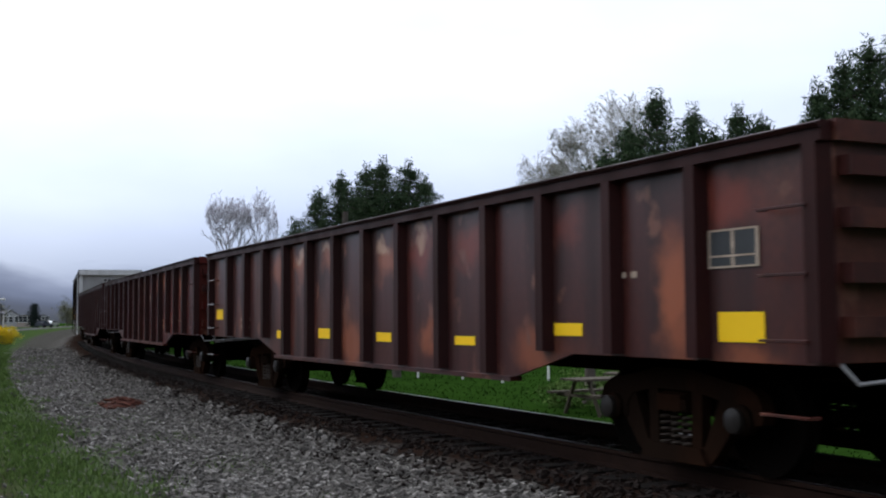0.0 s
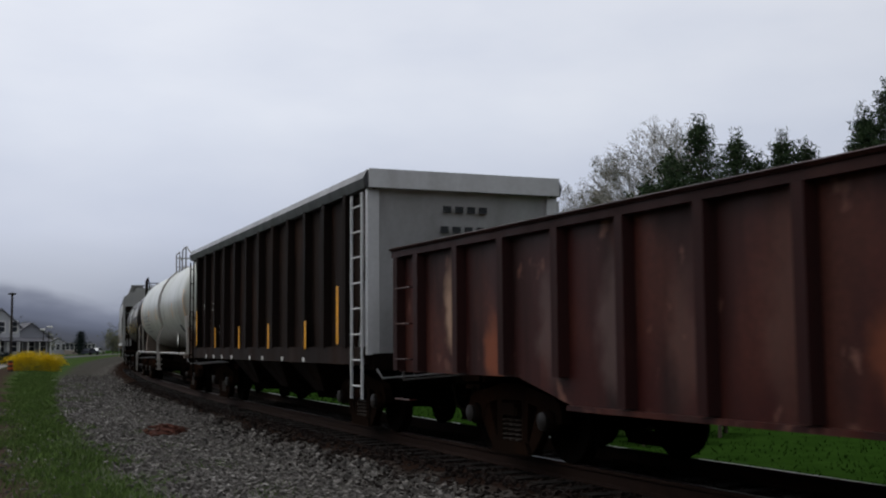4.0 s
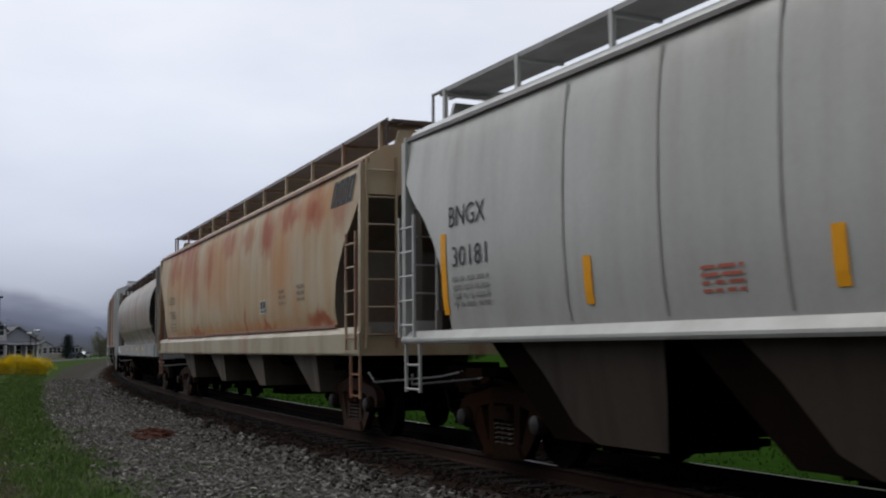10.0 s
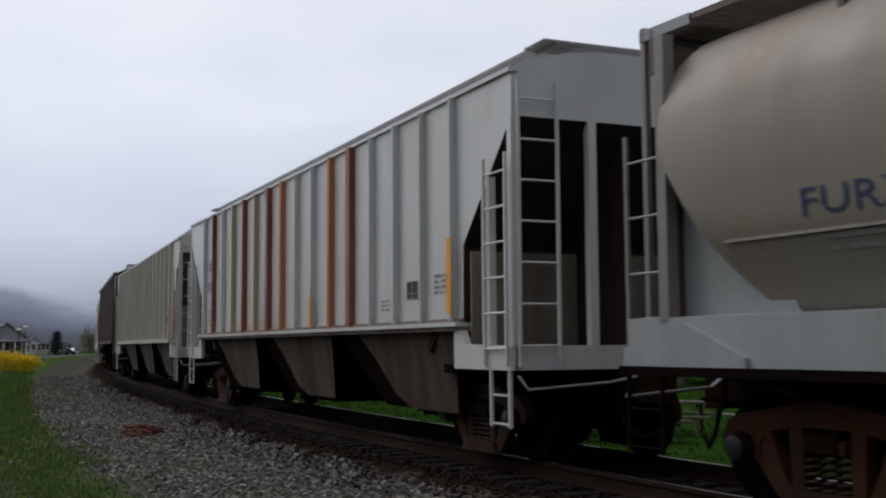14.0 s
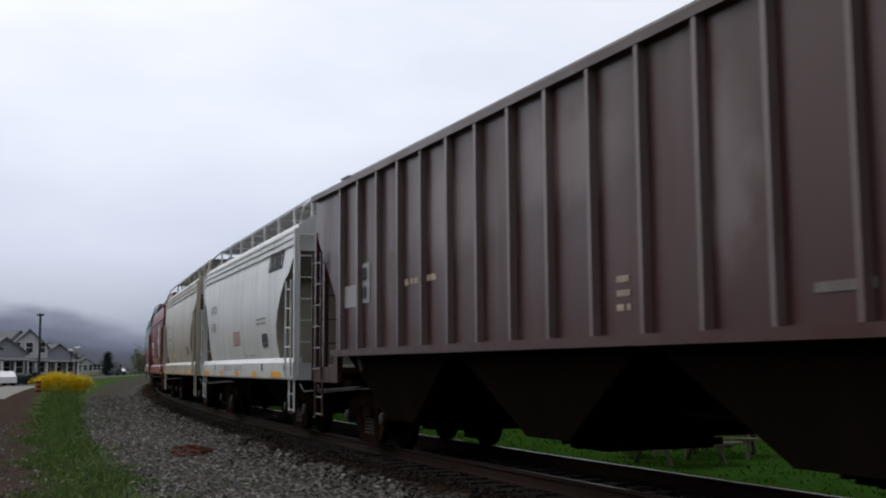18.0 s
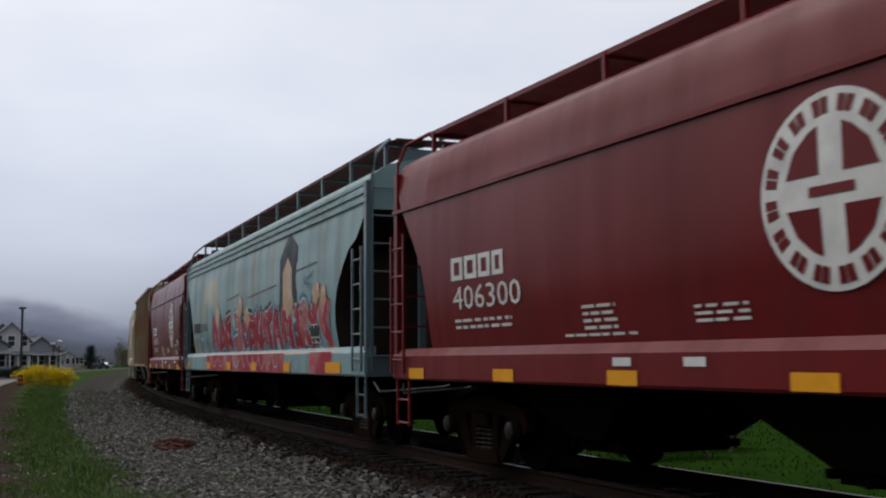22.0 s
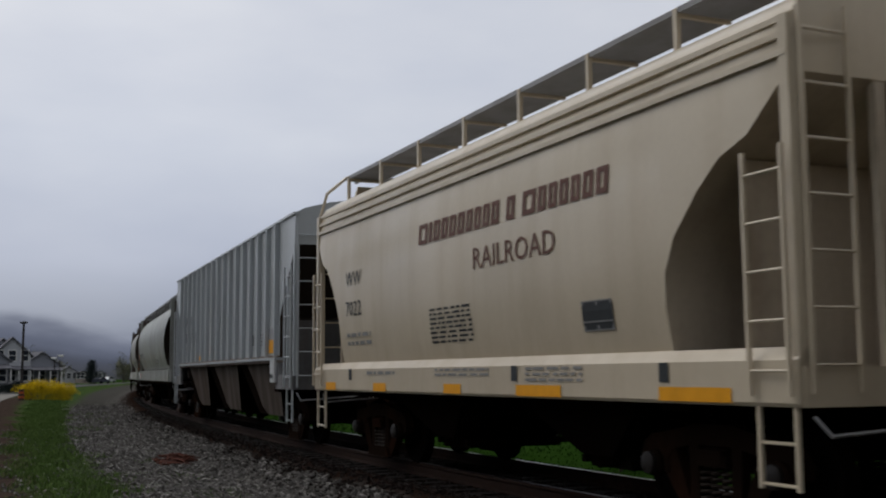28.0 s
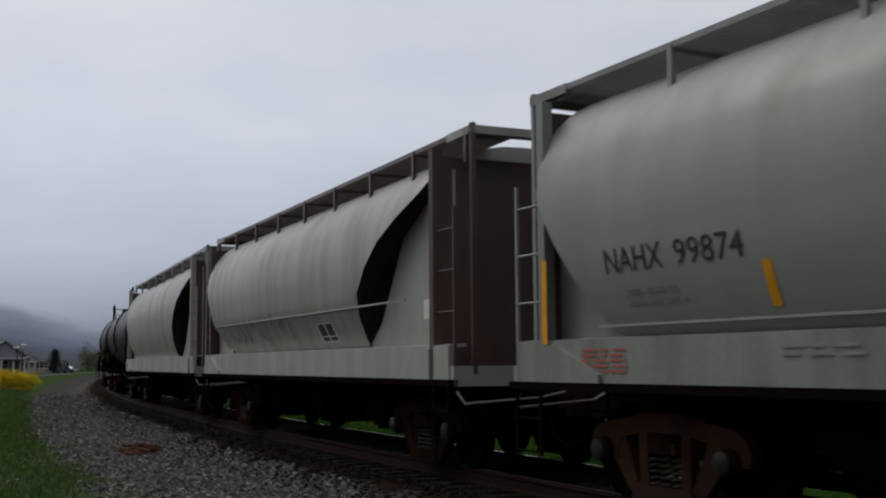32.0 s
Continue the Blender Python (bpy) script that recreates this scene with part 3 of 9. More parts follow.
# ---- mesh helpers ----
class Shape:
    """Vertices and faces of one mesh."""

    def __init__(self):
        self.v, self.f = [], []

    def box(self, x0, x1, y0, y1, z0, z1):
        n = len(self.v)
        self.v += [(x, y, z) for z in (z0, z1) for y in (y0, y1) for x in (x0, x1)]
        self.f += [tuple(n + i for i in q) for q in ((0, 2, 3, 1), (4, 5, 7, 6), (0, 1, 5, 4), (2, 6, 7, 3), (0, 4, 6, 2), (1, 3, 7, 5))]
        return self

    def prism(self, poly, axis, a, b):
        """A polygon of pairs, drawn out along an axis from a to b."""
        n, k = len(self.v), len(poly)
        for c in (a, b):
            for p, q in poly:
                self.v.append({"x": (c, p, q), "y": (p, c, q), "z": (p, q, c)}[axis])
        self.f.append(tuple(range(n, n + k)))
        self.f.append(tuple(range(n + 2 * k - 1, n + k - 1, -1)))
        self.f += [(n + i, n + (i + 1) % k, n + k + (i + 1) % k, n + k + i) for i in range(k)]
        return self

    def rod(self, points, r, sides=6, taper=1.0):
        """A round bar through the points."""
        pts = [Vector(p) for p in points]
        n, last = len(self.v), len(pts) - 1
        for i, p in enumerate(pts):
            d = (pts[min(i + 1, last)] - pts[max(i - 1, 0)]).normalized()
            u = d.orthogonal().normalized() if abs(d.z) > 0.9 else d.cross(Vector((0, 0, 1))).normalized()
            w = d.cross(u)
            rr = r * (1 + (taper - 1) * i / max(last, 1))
            for k in range(sides):
                a = 2 * math.pi * k / sides
                self.v.append(tuple(p + (u * math.cos(a) + w * math.sin(a)) * rr))
        for i in range(last):
            for k in range(sides):
                a, b = n + i * sides + k, n + i * sides + (k + 1) % sides
                self.f.append((a, b, b + sides, a + sides))
        self.f.append(tuple(range(n + sides - 1, n - 1, -1)))
        self.f.append(tuple(range(n + last * sides, n + (last + 1) * sides)))
        return self

    def turned(self, outline, centre, axis, sides=24):
        """A body of revolution: outline of (along, radius) about an axis through centre."""
        n, c = len(self.v), Vector(centre)
        for s, r in outline:
            for k in range(sides):
                a = 2 * math.pi * k / sides
                p, q = r * math.cos(a), r * math.sin(a)
                self.v.append(tuple(c + Vector({"x": (s, p, q), "y": (p, s, q), "z": (p, q, s)}[axis])))
        for i in range(len(outline) - 1):
            for k in range(sides):
                a, b = n + i * sides + k, n + i * sides + (k + 1) % sides
                self.f.append((a, b, b + sides, a + sides))
        self.f.append(tuple(range(n, n + sides)))
        self.f.append(tuple(range(n + len(outline) * sides - 1, n + (len(outline) - 1) * sides - 1, -1)))
        return self

    def mesh(self, name, material, smooth=0):
        me = bpy.data.meshes.new(name)
        me.from_pydata(self.v, [], self.f)
        me.materials.append(material)
        bm = bmesh.new()
        bm.from_mesh(me)
        bmesh.ops.recalc_face_normals(bm, faces=bm.faces)
        bm.to_mesh(me)
        bm.free()
        if smooth:
            me.polygons.foreach_set("use_smooth", [True] * len(me.polygons))
            me.set_sharp_from_angle(angle=radians(smooth))
        return me


def part(name, shape, material, parent, label="", smooth=0, at=None):
    """One mesh object under a thing or a part; shape may be a mesh that other parts share."""
    ob = new(name, shape if isinstance(shape, bpy.types.Mesh) else shape.mesh(name, material, smooth))
    ob.parent = parent
    if at is not None:
        ob.location = at
    if label:
        tagged(ob, label)
    return ob


def thing(name, label, category, m=None, group="", kind=""):
    ob = new(name)
    if m is not None:
        ob.matrix_basis = m
    return tagged(ob, label, category, group, kind)


def solid(name, shape, material, label, category="", kind="", group="", smooth=0, m=None):
    ob = new(name, shape.mesh(name, material, smooth))
    if m is not None:
        ob.matrix_basis = m
    return tagged(ob, label, category, group, kind)


# ---- lettering, drawn once before the place fills up ----
GLYPHS = {}


def letters(body):
    """Flat outlines of a word: its vertices, faces and width, one unit high."""
    if body not in GLYPHS:
        cu = bpy.data.curves.new("word", "FONT")
        cu.body, cu.size, cu.resolution_u = body, 1.4, 2
        ob = new("word", cu)
        me = bpy.data.meshes.new_from_object(ob.evaluated_get(bpy.context.evaluated_depsgraph_get()))
        vs = [tuple(v.co) for v in me.vertices]
        x0, x1 = min(v[0] for v in vs), max(v[0] for v in vs)
        y0, y1 = min(v[1] for v in vs), max(v[1] for v in vs)
        GLYPHS[body] = ([((v[0] - x0) / (y1 - y0), (v[1] - y0) / (y1 - y0)) for v in vs], [tuple(p.vertices) for p in me.polygons], (x1 - x0) / (y1 - y0))
        bpy.data.meshes.remove(me)
        bpy.data.objects.remove(ob)
        bpy.data.curves.remove(cu)
    return GLYPHS[body]


WORDS = ("2115", "UTLX", "202172", "CCLX", "886", "BNGX", "30181", "GPLX", "75466", "FURX", "892406", "GACX", "5180", "WWUX", "6086", "406300", "815456", "406034",
         "WW", "7081", "7022", "RAILROAD", "FU", "RX", "82", "98", "87", "NAHX", "99874")
for word in WORDS:
    letters(word)


# ---- the track's line: a curve that eases out into the valley ----
GRID = np.linspace(-1200, 2600, 7601)
BEND = np.where((GRID > -160) & (GRID < 420), np.maximum(0.003445 - 3.1365e-5 * np.clip(GRID, -20, 130), 0.0007), 0.0)
HEAD = -np.concatenate([[0], np.cumsum((BEND[1:] + BEND[:-1]) / 2 * 0.5)])
HEAD += radians(26.325) - np.interp(0, GRID, HEAD)
LINE_X = np.concatenate([[0], np.cumsum(-(np.sin(HEAD[1:]) + np.sin(HEAD[:-1])) / 2 * 0.5)])
LINE_Y = np.concatenate([[0], np.cumsum((np.cos(HEAD[1:]) + np.cos(HEAD[:-1])) / 2 * 0.5)])
LINE_X += 7.4658 * math.cos(radians(26.325)) - np.interp(0, GRID, LINE_X)
LINE_Y += 7.4658 * math.sin(radians(26.325)) - np.interp(0, GRID, LINE_Y)
FAR_HEAD = radians(16.0)


def spot(s, w, z=0.0):
    """World place s metres along the track and w metres to its side, towards the eye."""
    x, y, h = np.interp(s, GRID, LINE_X), np.interp(s, GRID, LINE_Y), np.interp(s, GRID, HEAD)
    near = np.clip(w, -45, 45)
    far = w - near
    return x - near * np.cos(h) - far * math.cos(FAR_HEAD), y - near * np.sin(h) - far * math.sin(FAR_HEAD), z


def heading(s):
    return 90 + math.degrees(float(np.interp(s, GRID, HEAD)))


def on_track(s, w=0.0, z=0.0, turn=0.0):
    x, y, _ = spot(s, w)
    return pose(float(x), float(y), z, 0, 0, heading(s) + turn)


def bearing(az, dist, z=0.0):
    """World place at an azimuth (degrees, left is plus) and distance from the eye."""
    return -dist * math.sin(radians(az)), dist * math.cos(radians(az)), z


def lift(w):
    """Height of the ground across the track."""
    return np.interp(w, [-3000, -60, -14, -5.0, -3.2, -1.55, 1.55, 2.7, 3.6, 5.0, 6.2, 9.0, 30, 3000],
                     [-0.2, -0.3, -0.62, -0.62, -0.56, -0.2, -0.2, -0.5, -0.53, -0.47, -0.48, -0.36, -0.3, -0.2])


# ---- ground ----
def ground_material():
    """Grey gravel beside the track, worn grass, brown earth and lawn; the strips lie along the track, so they follow u (across) and v (along)."""
    m, nt, ln, bs = nodes_of("ground_cover")
    uv = nt.new("ShaderNodeUVMap")
    uv.uv_map = "strips"
    sep = nt.new("ShaderNodeSeparateXYZ")
    ln.new(uv.outputs["UV"], sep.inputs["Vector"])
    geo = nt.new("ShaderNodeTexCoord")
    # the gravel widens down the line
    away, wider, near_side, across = (nt.new("ShaderNodeMath") for _ in range(4))
    away.operation, away.use_clamp = "MULTIPLY_ADD", False
    away.inputs[1].default_value, away.inputs[2].default_value = 0.027, -2.2
    ln.new(sep.outputs["Y"], away.inputs[0])
    wider.operation = "MAXIMUM"
    wider.inputs[1].default_value = 0.0
    ln.new(away.outputs[0], wider.inputs[0])
    near_side.operation = "GREATER_THAN"
    near_side.inputs[1].default_value = 3.0
    ln.new(sep.outputs["X"], near_side.inputs[0])
    both_ = nt.new("ShaderNodeMath")
    both_.operation = "MULTIPLY"
    ln.new(wider.outputs[0], both_.inputs[0])
    ln.new(near_side.outputs[0], both_.inputs[1])
    less, least = nt.new("ShaderNodeMath"), nt.new("ShaderNodeMath")
    less.operation, least.operation, across.operation = "SUBTRACT", "MINIMUM", "MAXIMUM"
    ln.new(sep.outputs["X"], less.inputs[0])
    ln.new(both_.outputs[0], less.inputs[1])
    ln.new(sep.outputs["X"], least.inputs[0])
    least.inputs[1].default_value = 3.6
    ln.new(less.outputs[0], across.inputs[0])
    ln.new(least.outputs[0], across.inputs[1])

    def fuzz(scale, amount):
        n = nt.new("ShaderNodeTexNoise")
        n.inputs["Scale"].default_value, n.inputs["Detail"].default_value = scale, 5
        ln.new(geo.outputs["Object"], n.inputs["Vector"])
        r = nt.new("ShaderNodeMapRange")
        r.inputs["From Min"].default_value, r.inputs["From Max"].default_value = 0.3, 0.7
        r.inputs["To Min"].default_value, r.inputs["To Max"].default_value = -amount, amount
        ln.new(n.outputs["Fac"], r.inputs["Value"])
        return r.outputs["Result"]

    # the bare earth draws back from the track with distance
    drawn, back, outer = (nt.new("ShaderNodeMath") for _ in range(3))
    drawn.operation, back.operation, outer.operation = "MULTIPLY_ADD", "MAXIMUM", "SUBTRACT"
    drawn.inputs[1].default_value, drawn.inputs[2].default_value, back.inputs[1].default_value = 0.06, -2.3, 0.0
    ln.new(sep.outputs["Y"], drawn.inputs[0])
    ln.new(drawn.outputs[0], back.inputs[0])
    ln.new(sep.outputs["X"], outer.inputs[0])
    ln.new(back.outputs[0], outer.inputs[1])

    def edge(at, soft, ragged, side=None):
        add = nt.new("ShaderNodeMath")
        ln.new((side or across).outputs[0], add.inputs[0])
        ln.new(ragged, add.inputs[1])
        r = nt.new("ShaderNodeMapRange")
        r.inputs["From Min"].default_value, r.inputs["From Max"].default_value = at - soft, at + soft
        ln.new(add.outputs[0], r.inputs["Value"])
        return r.outputs["Result"]

    def noise_col(scale, lo, hi, a, b, detail=5):
        n = nt.new("ShaderNodeTexNoise")
        n.inputs["Scale"].default_value, n.inputs["Detail"].default_value = scale, detail
        ln.new(geo.outputs["Object"], n.inputs["Vector"])
        r = nt.new("ShaderNodeMapRange")
        r.inputs["From Min"].default_value, r.inputs["From Max"].default_value = lo, hi
        ln.new(n.outputs["Fac"], r.inputs["Value"])
        return mixed(nt, ln, r.outputs["Result"], a, b)

    big, small = fuzz(0.5, 0.5), fuzz(1.8, 0.42)
    grit = noise_col(22, 0.35, 0.68, (0.036, 0.034, 0.031), (0.115, 0.108, 0.100))
    # strip under the train: its shade is put into the colour over the grime
    shaded_grime = noise_col(9, 0.35, 0.65, (0.010, 0.0062, 0.005), (0.022, 0.014, 0.011))
    grass = noise_col(6, 0.3, 0.7, (0.027, 0.045, 0.014), (0.052, 0.082, 0.026))
    earth = noise_col(5, 0.35, 0.65, (0.026, 0.019, 0.015), (0.058, 0.042, 0.034))
    lawn = noise_col(1.5, 0.3, 0.7, (0.011, 0.029, 0.004), (0.019, 0.045, 0.007))
    sparse = nt.new("ShaderNodeTexNoise")
    sparse.inputs["Scale"].default_value, sparse.inputs["Detail"].default_value = 0.9, 4
    ln.new(geo.outputs["Object"], sparse.inputs["Vector"])
    sp = nt.new("ShaderNodeMapRange")
    sp.inputs["From Min"].default_value, sp.inputs["From Max"].default_value = 0.52, 0.66
    sp.inputs["To Max"].default_value = 0.7
    ln.new(sparse.outputs["Fac"], sp.inputs["Value"])
    c = mixed(nt, ln, edge(-2.1, 0.5, small), lawn, shaded_grime)
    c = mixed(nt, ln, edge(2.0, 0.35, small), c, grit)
    weeds = mixed(nt, ln, sp.outputs["Result"], grit, grass)
    # further off the gravel gives way to a trodden dirt track
    dirt = noise_col(4, 0.35, 0.65, (0.034, 0.033, 0.029), (0.066, 0.063, 0.056))
    track_ = nt.new("ShaderNodeMapRange")
    track_.inputs["From Min"].default_value, track_.inputs["From Max"].default_value, track_.inputs["To Max"].default_value = 32, 62, 0.9
    ln.new(sep.outputs["Y"], track_.inputs["Value"])
    weeds = mixed(nt, ln, track_.outputs["Result"], weeds, dirt)
    c = mixed(nt, ln, edge(3.1, 0.6, small), c, weeds)
    c = mixed(nt, ln, edge(5.1, 0.45, small), c, grass)
    near = nt.new("ShaderNodeMapRange")
    near.inputs["From Min"].default_value, near.inputs["From Max"].default_value = 112, 92
    wob = nt.new("ShaderNodeMath")
    wob.operation = "MULTIPLY_ADD"
    wob.inputs[1].default_value = 12
    ln.new(big, wob.inputs[0])
    ln.new(sep.outputs["Y"], wob.inputs[2])
    ln.new(wob.outputs[0], near.inputs["Value"])
    both = nt.new("ShaderNodeMath")
    both.operation = "MULTIPLY"
    ln.new(edge(6.0, 0.35, big, outer), both.inputs[0])
    ln.new(near.outputs["Result"], both.inputs[1])
    c = mixed(nt, ln, both.outputs[0], c, earth)
    c = mixed(nt, ln, edge(19.5, 1.0, big), c, lawn)
    ln.new(c, bs.inputs["Base Color"])
    bs.inputs["Roughness"].default_value = 0.95
    bs.inputs["Specular IOR Level"].default_value = 0.0
    n = nt.new("ShaderNodeTexNoise")
    n.inputs["Scale"].default_value, n.inputs["Detail"].default_value = 16, 6
    ln.new(geo.outputs["Object"], n.inputs["Vector"])
    bumped(nt, ln, bs, n.outputs["Fac"], 0.6, 0.05)
    return m


def build_ground():
    ss = np.concatenate([[-1200, -600, -300, -160], np.arange(-100, 0, 5), np.arange(0, 60, 1.0), np.arange(60, 200, 4), np.arange(200, 420, 20), [500, 700, 1000, 1500, 2600]])
    ws = np.concatenate([[-2500, -900, -300, -120, -60, -40, -25, -14, -9, -6, -5, -4], np.arange(-3.2, 6.6, 0.35), [7.2, 8, 9, 11, 14, 18, 25, 40, 80, 200, 600, 2500]])
    S, W = np.meshgrid(ss, ws, indexing="ij")
    X, Y, _ = spot(S, W)
    Z = lift(W) + np.where((np.abs(W) > 1.7) & (np.abs(W) < 30), 0.02 * np.sin(S * 1.3 + W * 2.1) * np.cos(S * 0.7 - W * 1.7), 0)
    k, n = len(ws), len(ss)
    me = bpy.data.meshes.new("ground")
    faces = [(i * k + j, i * k + j + 1, (i + 1) * k + j + 1, (i + 1) * k + j) for i in range(n - 1) for j in range(k - 1)]
    me.from_pydata(np.stack([X, Y, Z], -1).reshape(-1, 3).tolist(), [], faces)
    uv = me.uv_layers.new(name="strips")
    loops = np.empty(len(me.loops), dtype=np.int32)
    me.loops.foreach_get("vertex_index", loops)
    flat = np.stack([W.ravel(), S.ravel()], 1)
    uv.data.foreach_set("uv", flat[loops].ravel())
    me.polygons.foreach_set("use_smooth", [True] * len(me.polygons))
    me.materials.append(ground_material())
    tagged(new("ground", me), "gravel, grass, bare earth and lawn along the railway", "ground", kind="structure")


build_ground()


# ---- rails and ties ----
def rail(w, label):
    head = [(-0.036, 0.0), (0.036, 0.0), (0.036, -0.035), (0.009, -0.05), (0.009, -0.15), (0.07, -0.165), (0.07, -0.18), (-0.07, -0.18), (-0.07, -0.165), (-0.009, -0.15), (-0.009, -0.05), (-0.036, -0.035)]
    sh, top = Shape(), Shape()
    stations = np.concatenate([np.arange(-110, 260, 2.0), [300, 360, 430]])
    k = len(head)
    for i, s in enumerate(stations):
        for y, z in head:
            x_, y_, z_ = spot(s, w + y, z)
            sh.v.append((float(x_), float(y_), z_))
        for y in (-0.027, 0.027):
            x_, y_, z_ = spot(s, w + y, 0.004)
            top.v.append((float(x_), float(y_), z_))
        if i:
            a, b = (i - 1) * k, i * k
            sh.f += [(a + j, a + (j + 1) % k, b + (j + 1) % k, b + j) for j in range(k)]
            top.f.append((2 * i - 2, 2 * i - 1, 2 * i + 1, 2 * i))
    ob = solid("rail", sh, RAIL_SIDE, label, "rail", group="track rails")
    part("running_surface", top, RAIL_TOP, ob, "polished steel running surface")


rail(0.755, "rusty steel rail with a worn bright head")
rail(-0.755, "rusty steel rail with a worn bright head")

# ---- train ----
TRAIN = []


def wheelset_mesh():
    sh = Shape()
    sh.turned([(-1.02, 0.06), (-1.0, 0.075), (-0.8, 0.075), (0.8, 0.075), (1.0, 0.075), (1.02, 0.06)], (0, 0, 0), "y", 10)
    for side in (-1, 1):
        rim = [(0.69, 0.10), (0.69, 0.36), (0.685, 0.475), (0.715, 0.48), (0.725, 0.455), (0.82, 0.445), (0.82, 0.40), (0.78, 0.37), (0.765, 0.15), (0.80, 0.12), (0.80, 0.10)]
        sh.turned([(side * a, r) for a, r in rim], (0, 0, 0), "y", 28)
    return sh.mesh("wheelset", WHEEL, 40)


def side_frame_mesh():
    """A cast side frame: a bowed top bar, two struts down to the spring seat, windows between them."""
    sh = Shape()
    y0, y1 = 0.93, 1.06
    for s in (-1, 1):
        # the arm over the journal, with its rounded nose
        sh.prism([(s * 1.12, 0.46), (s * 1.14, 0.56), (s * 1.08, 0.68), (s * 0.95, 0.75), (s * 0.60, 0.80), (s * 0.30, 0.86), (s * 0.30, 0.68), (s * 0.62, 0.62), (s * 0.70, 0.52), (s * 0.70, 0.40), (s * 0.76, 0.40), (s * 0.78, 0.55), (s * 1.0, 0.57), (s * 1.03, 0.44)], "y", y0, y1)
        # the strut down to the spring seat, and the guide column
        sh.prism([(s * 0.80, 0.44), (s * 0.78, 0.62), (s * 0.60, 0.64), (s * 0.40, 0.22), (s * 0.28, 0.18), (s * 0.28, 0.05), (s * 0.44, 0.06), (s * 0.54, 0.14)], "y", y0 + 0.012, y1 - 0.012)
        sh.prism([(s * 0.38, 0.72), (s * 0.24, 0.74), (s * 0.23, 0.16), (s * 0.36, 0.16)], "y", y0 + 0.02, y1 - 0.006)
    sh.prism([(-0.34, 0.68), (0.34, 0.68), (0.30, 0.87), (-0.30, 0.87)], "y", y0 - 0.004, y1 + 0.004)
    sh.prism([(-0.46, 0.06), (0.46, 0.06), (0.38, 0.20), (-0.38, 0.20)], "y", y0 - 0.03, y1 + 0.035)
    sh.box(-0.22, 0.22, y0 - 0.02, y1 + 0.05, 0.50, 0.60)
    return sh.mesh("side_frame", TRUCK)


def spring_mesh():
    turns = [(0.068 * math.cos(a), 0.068 * math.sin(a), 0.20 + 0.28 * a / (5 * 2 * math.pi)) for a in np.linspace(0, 5 * 2 * math.pi, 51)]
    return Shape().rod(turns, 0.017, 5).mesh("spring", SPRING_STEEL, 50)


def bolster_mesh():
    sh = Shape().prism([(-1.12, 0.50), (1.12, 0.50), (1.12, 0.64), (0.5, 0.78), (-0.5, 0.78), (-1.12, 0.64)], "x", -0.17, 0.17)
    return sh.box(-0.9, 0.9, -0.06, 0.06, 0.34, 0.42).mesh("truck", TRUCK)


def bearing_mesh():
    return Shape().turned([(0.0, 0.0), (0.0, 0.13), (0.10, 0.13), (0.13, 0.10), (0.16, 0.10), (0.165, 0.04), (0.168, 0.0)], (0, 1.0, 0.48), "y", 12).box(-0.16, 0.16, 0.94, 1.05, 0.60, 0.70).mesh("bearing", TRUCK, 40)


ME_WHEELSET, ME_FRAME, ME_SPRING, ME_BOLSTER, ME_BEARING = wheelset_mesh(), side_frame_mesh(), spring_mesh(), bolster_mesh(), bearing_mesh()
ME_CAP = Shape().turned([(0.13, 0.0), (0.13, 0.105), (0.172, 0.105), (0.185, 0.08), (0.187, 0.0)], (0, 1.0, 0.48), "y", 14).mesh("bearing_cap", BEARING_CAP, 40)
WHEELSETS = []


def truck(car, x):
    """A four-wheel truck under a car."""
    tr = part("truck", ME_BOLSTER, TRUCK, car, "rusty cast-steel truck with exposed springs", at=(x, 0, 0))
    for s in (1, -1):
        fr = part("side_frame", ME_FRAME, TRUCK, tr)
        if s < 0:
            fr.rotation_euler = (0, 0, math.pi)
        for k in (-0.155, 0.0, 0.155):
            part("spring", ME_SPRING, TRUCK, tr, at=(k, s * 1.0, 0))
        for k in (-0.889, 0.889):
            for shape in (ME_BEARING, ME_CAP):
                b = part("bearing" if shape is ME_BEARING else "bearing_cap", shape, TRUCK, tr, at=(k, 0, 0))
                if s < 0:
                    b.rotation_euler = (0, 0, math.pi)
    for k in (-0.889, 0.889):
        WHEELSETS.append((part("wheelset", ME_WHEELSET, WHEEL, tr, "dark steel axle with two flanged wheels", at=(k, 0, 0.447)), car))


def coupler(car, x, s):
    """A knuckle coupler with its hose at an end; s is the outward direction."""
    sh = Shape().box(min(x - s * 0.5, x + s * 0.28), max(x - s * 0.5, x + s * 0.28), -0.10, 0.10, 0.76, 0.96)
    sh.prism([(x + s * 0.25, -0.17), (x + s * 0.25, 0.15), (x + s * 0.45, 0.19), (x + s * 0.58, 0.08), (x + s * 0.50, -0.02), (x + s * 0.60, -0.12), (x + s * 0.45, -0.2)], "z", 0.70, 1.0)
    c = part("coupler", sh, TRUCK, car)
    part("air_hose", Shape().rod([(x + s * 0.1, 0.3, 0.75), (x + s * 0.22, 0.28, 0.45), (x + s * 0.42, 0.18, 0.33), (x + s * 0.58, 0.1, 0.42)], 0.025), UNDER, c)
    part("cut_lever", Shape().rod([(x - s * 0.02, 1.45, 1.0), (x + s * 0.1, 1.40, 0.86), (x + s * 0.12, 0.4, 0.92), (x + s * 0.3, 0.1, 1.0)], 0.016), GALV, c)


